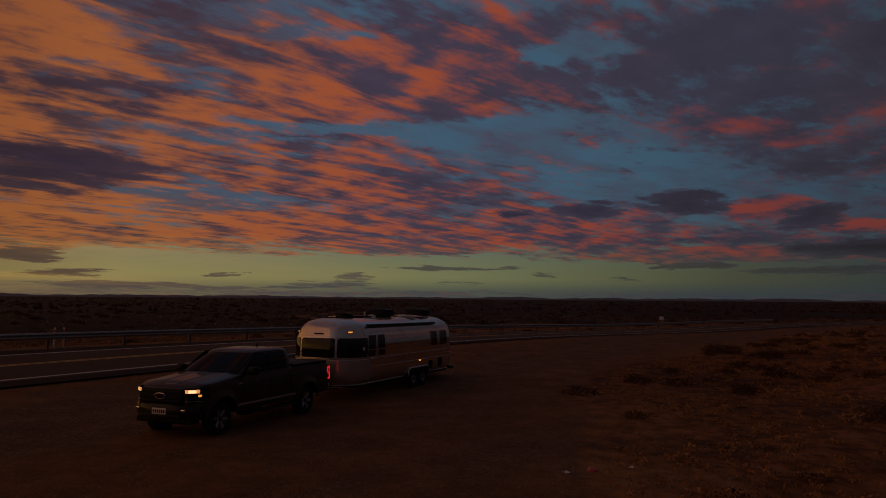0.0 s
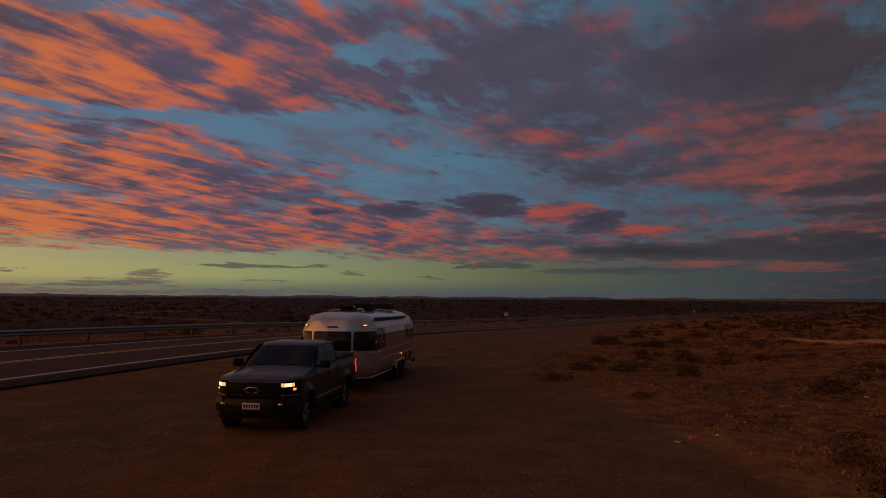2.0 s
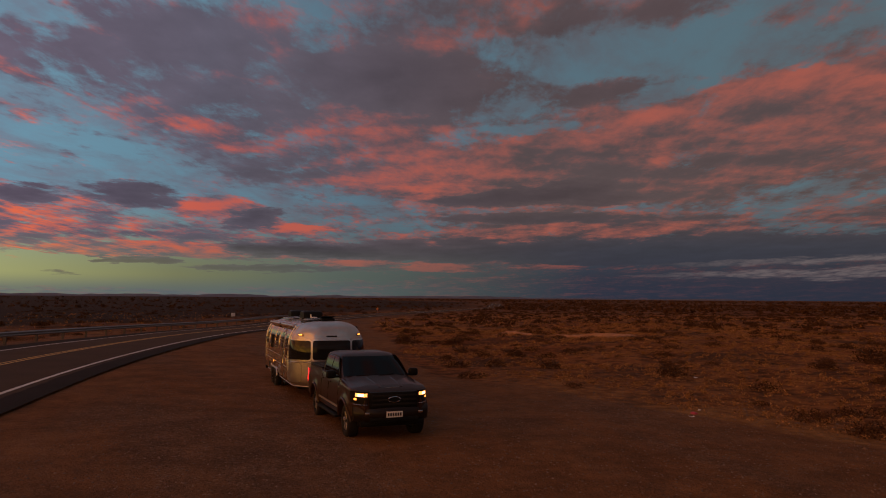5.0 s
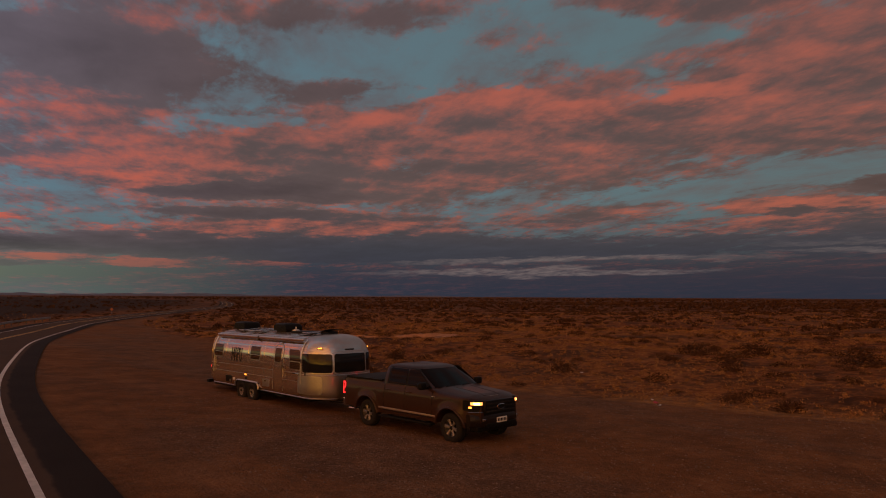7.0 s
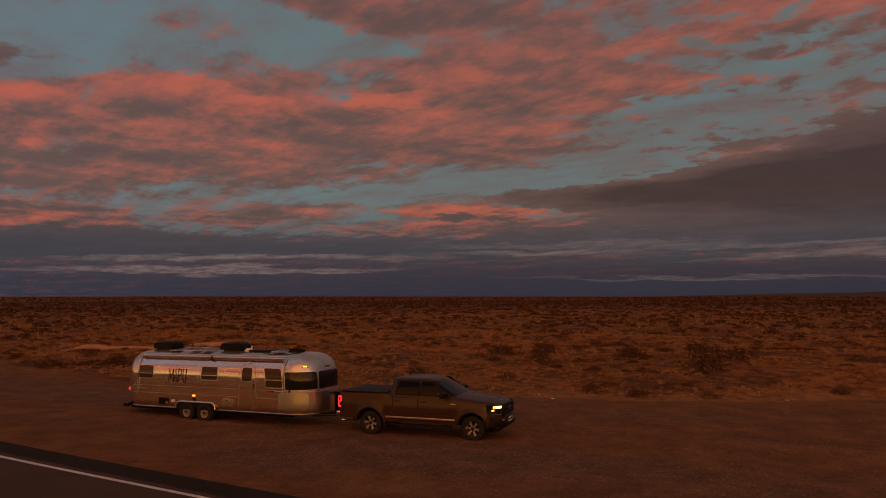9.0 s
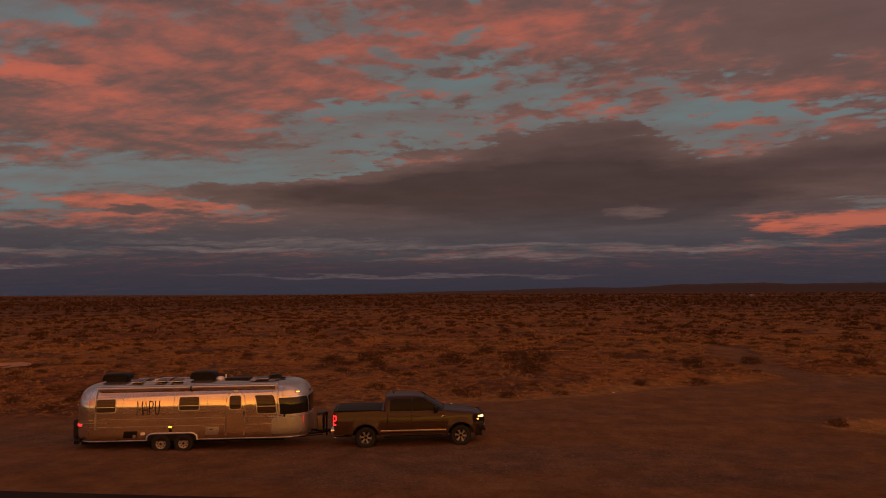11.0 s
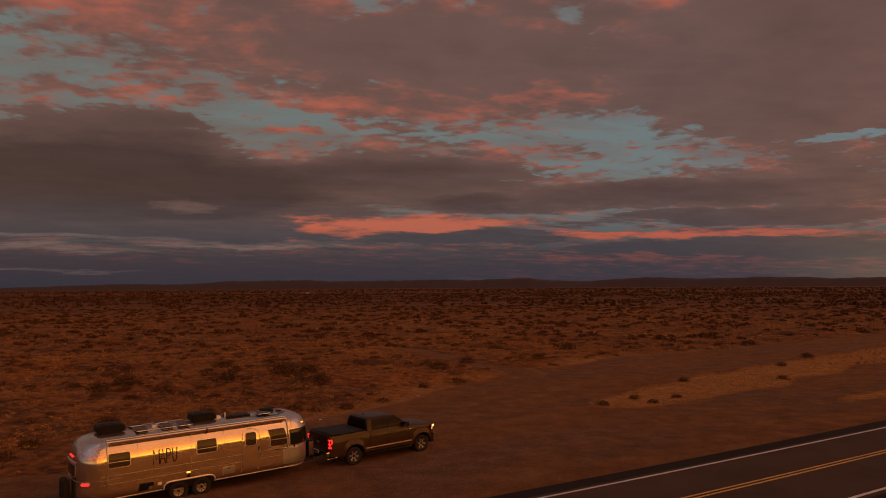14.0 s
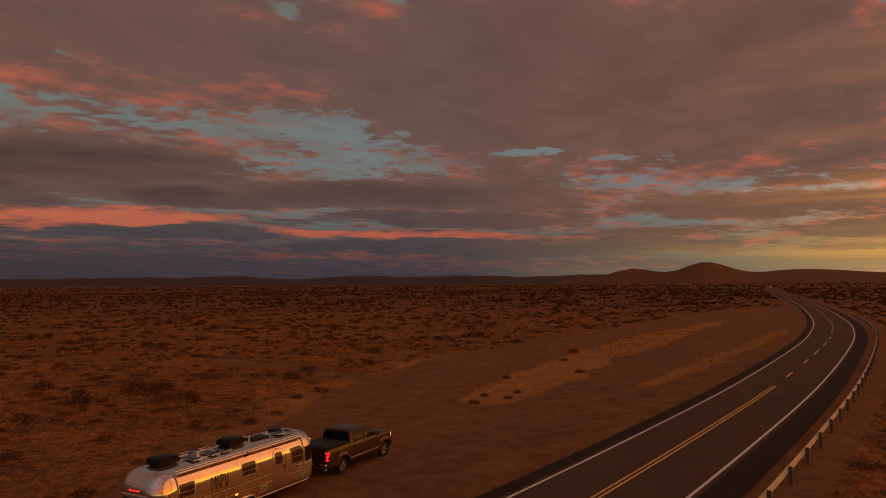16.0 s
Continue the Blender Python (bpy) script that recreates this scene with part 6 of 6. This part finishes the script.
def blades(centres, sizes, n, spread, seed, flat_top=0.0, wide=0.05):
    """Grass tufts as many thin leaning blades, one triangle each."""
    r = np.random.RandomState(seed)
    k = len(centres)
    ang = r.uniform(0, math.tau, (k, n))
    lean = r.uniform(0.15, 1.0, (k, n)) * spread
    hgt = sizes[:, None] * r.uniform(0.55, 1.0, (k, n))
    root = r.uniform(0, 0.35, (k, n)) * sizes[:, None]
    bx = centres[:, 0, None] + np.cos(ang) * root
    by = centres[:, 1, None] + np.sin(ang) * root
    bz = centres[:, 2, None] - 0.03 + 0 * root
    tx, ty, tz = bx + np.cos(ang) * lean * hgt, by + np.sin(ang) * lean * hgt, bz + hgt * (1 - 0.35 * lean)
    wd = sizes[:, None] * wide * r.uniform(0.7, 1.6, (k, n))
    px, py = -np.sin(ang) * wd, np.cos(ang) * wd
    v = np.stack([np.stack([bx - px, by - py, bz], -1), np.stack([bx + px, by + py, bz], -1), np.stack([tx, ty, tz], -1)], 2)
    return v.reshape(-1, 3)


def leaf_cloud(centres, wide, tall, n, seed, leaf):
    """Shrub crowns as many small tilted leaf clumps with gaps."""
    r = np.random.RandomState(seed)
    k = len(centres)
    u = r.normal(0, 1, (k, n, 3))
    u /= np.linalg.norm(u, axis=-1, keepdims=True)
    u[..., 2] = np.abs(u[..., 2])
    rad = r.uniform(0.45, 1.0, (k, n, 1)) * (1 + 0.16 * np.sin(3 * np.arctan2(u[..., 1:2], u[..., 0:1]) + r.uniform(0, 6, (k, 1, 1))))
    c = centres[:, None, :] + u * rad * np.stack([wide, wide, tall], -1)[:, None, :]
    c[..., 2] += 0.02
    a = r.normal(0, 1, (k, n, 3))
    b = r.normal(0, 1, (k, n, 3))
    s = (leaf * wide)[:, None, None] * r.uniform(0.6, 1.4, (k, n, 1))
    a *= s / np.linalg.norm(a, axis=-1, keepdims=True)
    b *= s / np.linalg.norm(b, axis=-1, keepdims=True)
    v = np.stack([c - a, c + b, c + a * 0.9 - b * 0.5], 2)
    return v.reshape(-1, 3)


def triangles(name, v, mat, label, category):
    me = bpy.data.meshes.new(name)
    n = len(v)
    me.vertices.add(n)
    me.vertices.foreach_set("co", v.astype(np.float32).ravel())
    me.loops.add(n)
    me.loops.foreach_set("vertex_index", np.arange(n, dtype=np.int32))
    me.polygons.add(n // 3)
    me.polygons.foreach_set("loop_start", np.arange(0, n, 3, dtype=np.int32))
    me.materials.append(mat)
    me.update(calc_edges=True)
    return tagged(new(name, me), label, category, kind="stuff")


def steppe_spots(n, box_, seed, clump=6.0, thresh=-0.2, keep_off=0.35):
    """Places on the steppe, off the gravel and the road, in patches."""
    r = np.random.RandomState(seed)
    x, y = r.uniform(box_[0], box_[1], n), r.uniform(box_[2], box_[3], n)
    ok = (lot_mask(x, y) < keep_off) & (np.abs(from_road(x, y)) > 6.9) & (ripple(x, y, clump, seed) + 0.5 * ripple(x, y, clump * 0.3, seed + 1) > thresh)
    x, y = x[ok], y[ok]
    return np.stack([x, y, ground_z(x, y)], 1)


def ring_spots(n, r0, r1, seed, **kw):
    p = steppe_spots(n * 2, (-r1, r1, -r1, r1), seed, **kw)
    d = np.hypot(p[:, 0], p[:, 1])
    return p[(d > r0) & (d < r1)][:n]


near_ = steppe_spots(34000, (-60, 62, 7, 64), 11, 5.0, -0.35, keep_off=0.15)
size_ = rng.uniform(0.09, 0.26, len(near_)) * rng.uniform(0.6, 1.0, len(near_))
triangles("dry_grass", leaf_cloud(near_, size_, size_ * rng.uniform(0.55, 0.95, len(near_)), 27, 1, 0.20), M_GRASS, "low golden cushions of dry grass on the steppe", "grass")
thin_ = steppe_spots(22000, (-48, 62, 7, 62), 16, 5.0, -0.5)
triangles("dry_grass", blades(thin_, rng.uniform(0.06, 0.16, len(thin_)), 10, 1.0, 6, wide=0.07), M_GRASS, "short dry grass between the cushions", "grass")
bank_ = steppe_spots(12000, (-30, 90, -48, -19), 12, 4.0, -0.7)
triangles("dry_grass", blades(bank_, rng.uniform(0.14, 0.38, len(bank_)), 14, 0.9, 2, wide=0.06), M_GRASS, "dry golden grass beside the guard rail", "grass")
def open_side(p):
    """Few plants stand out on the dark plain beyond the road."""
    thin = (from_road(p[:, 0], p[:, 1]) < -9) & (p[:, 0] < 20)
    return ~thin | (np.random.RandomState(len(p)).uniform(size=len(p)) < 0.22)


mid_ = ring_spots(34000, 55, 200, 13, clump=9.0, thresh=-0.5)
mid_ = mid_[open_side(mid_)]
triangles("dry_grass", blades(mid_, rng.uniform(0.22, 0.50, len(mid_)), 8, 1.0, 3, wide=0.13), M_GRASS, "dry golden tussock grass farther off", "grass")
edge_ = steppe_spots(7000, (-70, 130, -12, 22), 14, 4.0, 0.0, keep_off=0.8)
triangles("dry_grass", blades(edge_, rng.uniform(0.04, 0.11, len(edge_)), 9, 1.0, 4), M_GRASS, "short dry grass along the lot edge", "grass")

isle_ = steppe_spots(50000, (18, 125, -14, 10), 15, 3.0, -0.7, keep_off=0.6)
isle_ = isle_[islands(isle_[:, 0], isle_[:, 1]) > 0.4]
triangles("dry_grass", blades(isle_, rng.uniform(0.07, 0.17, len(isle_)), 9, 1.0, 5, wide=0.10), M_STRAW, "pale straw-coloured grass islands on the lot", "grass")

for n, r0, r1, leaves, leaf, lo, hi, seed in ((1250, 9, 75, 430, 0.057, 0.25, 0.85, 21), (7500, 75, 260, 64, 0.18, 0.4, 1.25, 22), (26000, 260, 900, 9, 0.55, 0.7, 2.0, 23), (12000, 900, 2400, 5, 0.8, 1.5, 3.6, 24)):
    sp_ = ring_spots(n * 4, r0, r1, seed, clump=max(9, r1 / 22), thresh=-0.40, keep_off=0.2)
    sp_ = sp_[(islands(sp_[:, 0], sp_[:, 1]) < 0.2) & open_side(sp_)][:n]
    wide_ = rng.uniform(lo, hi, len(sp_)) * rng.uniform(0.7, 1.0, len(sp_))
    triangles("shrubs", leaf_cloud(sp_, wide_, wide_ * rng.uniform(0.40, 0.65, len(sp_)), leaves, seed, leaf), M_SHRUB, "low dark thorny shrubs on the steppe", "shrubs")


# stones along the lot edge
def stones(n, box_, seed, lo, hi, mat=M_STONE):
    r = np.random.RandomState(seed)
    x, y = r.uniform(box_[0], box_[1], n), r.uniform(box_[2], box_[3], n)
    ok = np.abs(from_road(x, y)) > 6.5
    x, y = x[ok], y[ok]
    z = ground_z(x, y)
    verts, faces = [], []
    unit = [(1, 0, 0), (0.3, 0.95, 0), (-0.8, 0.6, 0), (-0.8, -0.6, 0), (0.3, -0.95, 0), (0.1, 0.0, 0.8), (-0.3, 0.2, 0.7)]
    tri = [(0, 1, 5), (1, 6, 5), (1, 2, 6), (2, 3, 6), (3, 5, 6), (3, 4, 5), (4, 0, 5)]
    for i in range(len(x)):
        a, s = r.uniform(0, math.tau), r.uniform(lo, hi) ** 1.0
        c, sn = math.cos(a), math.sin(a)
        b = len(verts)
        for u in unit:
            j = r.uniform(0.75, 1.25)
            verts.append((x[i] + s * j * (c * u[0] - sn * u[1]), y[i] + s * j * (sn * u[0] + c * u[1]), z[i] - 0.01 + s * u[2]))
        faces += [(b + p, b + q, b + t) for p, q, t in tri]
    return mesh_object("stones", verts, faces, mat, smooth=False)


tagged(stones(900, (-30, 45, 8, 24), 51, 0.02, 0.09), "small pale stones on the steppe edge", "stones", kind="stuff")
tagged(stones(14000, (-10, 26, -8, 14), 52, 0.012, 0.045), "loose pebbles on the gravel lot", "pebbles", kind="stuff")
tagged(stones(6000, (-8, 22, -7, 13), 53, 0.012, 0.040, M_PEBBLE), "loose pale pebbles on the gravel lot", "pebbles", kind="stuff")


def shrub(m, wide, tall, seed):
    """A low thorny shrub: woody stems and a ragged crown."""
    top = empty("shrub", m, "low dark thorny shrub on dry ground", "shrub", "shrubs beside the lot")
    r = np.random.RandomState(seed)
    bm = bmesh.new()
    for k in range(9):
        a = k * 0.7 + r.uniform(0, 0.4)
        tube([(0, 0, -0.05), (0.35 * wide * math.cos(a), 0.35 * wide * math.sin(a), tall * 0.45), (0.75 * wide * math.cos(a + 0.2), 0.75 * wide * math.sin(a + 0.2), tall * r.uniform(0.6, 0.95))], 0.012, bm, n=4)
    part("stems", bm, M_WOOD, top)
    v = leaf_cloud(np.array([[0.0, 0.0, 0.0]]), np.array([wide]), np.array([tall]), 900, seed, 0.05)
    crown_ = triangles("crown", v, M_SHRUB, "ragged dark leafy crown", "")
    del crown_["kind"]
    crown_.parent = top
    return top


kinds = [shrub(pose(20.7, 2.3, float(ground_z(20.7, 2.3))), 0.55, 0.38, 61), shrub(pose(24.65, 1.2, float(ground_z(24.65, 1.2))), 0.45, 0.30, 62), shrub(pose(10.3, 21.4, float(ground_z(10.3, 21.4))), 0.95, 0.75, 63)]
for i, (px, py, k, sc) in enumerate(((26.6, 4.2, 1, 1.0), (28.5, 2.0, 0, 0.8), (36, 6.3, 0, 1.0), (52, 6.0, 1, 1.3), (8.9, 37.6, 2, 1.2), (-0.6, 24.3, 2, 0.9), (16.3, 15.9, 1, 1.2), (22, 21.4, 2, 1.1), (10.1, 27, 2, 1.5), (11.9, 26.2, 2, 1.1),
                                     (-30.2, 11.2, 2, 1.0), (-27.5, 14.2, 2, 0.9), (-22, 12.5, 1, 1.4), (-17, 13.8, 2, 0.8), (-10.5, 12.6, 0, 1.2), (-6, 16.5, 2, 0.9), (49, 30.9, 2, 1.4), (34.9, 21.9, 2, 1.0), (-1.6, 30, 2, 1.3), (-4.1, 27.0, 2, 1.1),
                                     (41.7, 0.8, 0, 1.0), (62, 8.2, 2, 0.8), (5.1, 27, 2, 1.2), (27.5, 24, 2, 1.0))):
    copy_thing(kinds[k], pose(px, py, float(ground_z(px, py)), 0, 0, i * 67) @ Matrix.Diagonal((sc, sc, sc, 1)))


# ---------------------------------------------------------------- small things
def thin_post(bm, x, y, z0, z1, r):
    return tube([(x, y, z0), (x, y, z1)], r, bm)


# road sign seen from behind
sx, sy = -87.4, 2.7
sign = empty("road_sign", pose(sx, sy, float(ground_z(sx, sy)), 0, 0, 20), "small pale road sign on a thin post", "road sign")
part("post", tube([(0, 0, -0.2), (0, 0, 1.25)], 0.035), M_GALV, sign)
part("panel", box(0.02, 0.62, 0.50, (0.04, 0, 1.25), 0.008), M_PLATE, sign, "pale sign panel")

# warning sign far along the road
ox, oy = -200.0, 55.0
warning = empty("warning_sign", pose(ox, oy, float(ground_z(ox, oy)), 0, 0, -20), "small orange warning sign on a thin post", "road sign")
part("post", tube([(0, 0, -0.2), (0, 0, 1.3)], 0.04), M_GALV, warning)
part("panel", box(0.02, 0.70, 0.70, (0.05, 0, 1.35), 0.01, turn=pose(0, 0, 0, 45, 0, 0)), plain("orange_sign", (0.50, 0.17, 0.05), 0.5, 0, 0.1, 8), warning, "orange diamond panel")

# marker posts behind the guard rail
M_BAND = plain("red_band", (0.55, 0.06, 0.04), 0.5, 0, 0.1, 8)
markers = None
for mx, my in ((-8.0, -19.0), (-8.45, -18.9)):
    mz = float(ground_z(mx, my))
    if markers is None:
        markers = empty("marker_post", pose(mx, my, mz), "thin pale marker post with a red band", "marker post", "marker posts by the rail")
        part("post", box(0.09, 0.04, 1.15, (0, 0, 0.42), 0.012), M_PLATE, markers)
        part("band", box(0.094, 0.044, 0.14, (0, 0, 0.83), 0.004), M_BAND, markers, "red band")
    else:
        copy_thing(markers, pose(mx, my, mz, 0, 0, 8))

# litter on the lot edge
bag = bmesh.new()
bmesh.ops.create_icosphere(bag, subdivisions=3, radius=0.09)
for v in bag.verts:
    v.co *= 1 + 0.45 * noise.noise(v.co * 14)
    v.co.z = max(-0.02, v.co.z * 0.55)
litter = part("plastic_bag", bag, plain("red_plastic", (0.42, 0.05, 0.07), 0.4, 0, 0.2, 14), None)
litter.matrix_world = pose(3.54, 9.74, float(ground_z(3.54, 9.74)) + 0.02)
tagged(litter, "crumpled red plastic bag lying on gravel", "litter")
for px, py, sc in ((3.9, 9.35, 1.0), (3.0, 10.4, 0.7), (10.4, 12.9, 0.9), (-5.4, 17.3, 1.2), (13.8, 13.2, 0.9)):
    sheet_ = bmesh.new()
    bmesh.ops.create_grid(sheet_, x_segments=10, y_segments=10, size=0.07 * sc)
    for v in sheet_.verts:
        v.co.z = 0.03 + 0.05 * noise.noise(v.co * 9 + Vector((px, py, 0)))
    bmesh.ops.solidify(sheet_, geom=sheet_.faces[:], thickness=0.004)
    scrap = part("paper_scrap", sheet_, M_PLATE, None)
    scrap.matrix_world = pose(px, py, float(ground_z(px, py)), 0, 0, px * 40)
    tagged(scrap, "crumpled white paper scrap on the ground", "litter", "litter by the lot")

# far hut on the plain
hut = empty("hut", pose(385, 750, float(ground_z(385, 750)) - 0.2, 0, 0, 28), "tiny pale hut far off on the plain", "hut")
part("wall", box(4.0, 3.0, 2.2, (0, 0, 1.1), 0.05), M_RIM, hut)
part("roof", loft([[(x, -1.8, 2.15), (x, 0, 3.0), (x, 1.8, 2.15), (x, 0, 2.8)] for x in (-2.2, 2.2)]), M_GALV, hut)
part("door", box(0.9, 0.06, 2.0, (0.5, -1.52, 1.0), 0.01), M_TRIM, hut)

# far vehicle on the road
cx, cy, _nx, _ny = along(float(np.interp(905, MID[:, 0], ALONG)), 1.6)
van = empty("van", pose(cx, cy, float(ground_z(cx, cy)) + 0.62, 0, 0, math.degrees(math.atan2(_ny, _nx)) - 90), "pale van with red tail lamps far down the road", "van")
part("body", box(5.2, 2.0, 1.7, (0, 0, 1.25), 0.25, seg=3), M_PLATE, van)
part("windscreen", box(0.10, 1.6, 0.7, (2.58, 0, 1.6), 0.03), M_GLASS, van)
part("rear_window", box(0.06, 1.4, 0.6, (-2.60, 0, 1.65), 0.02), M_GLASS, van)
for y in (-0.8, 0.8):
    part("tail_light", box(0.08, 0.25, 0.35, (-2.61, y, 1.1), 0.02), M_REDLAMP, van)
    for x in (-1.6, 1.6):
        w_ = part("wheel", lathe_y([(0.2, -0.1), (0.34, -0.1), (0.36, 0), (0.34, 0.1), (0.2, 0.1)], n=20, closed=True), M_RUBBER, van)
        w_.matrix_basis = pose(x, y * 1.15, 0.36)
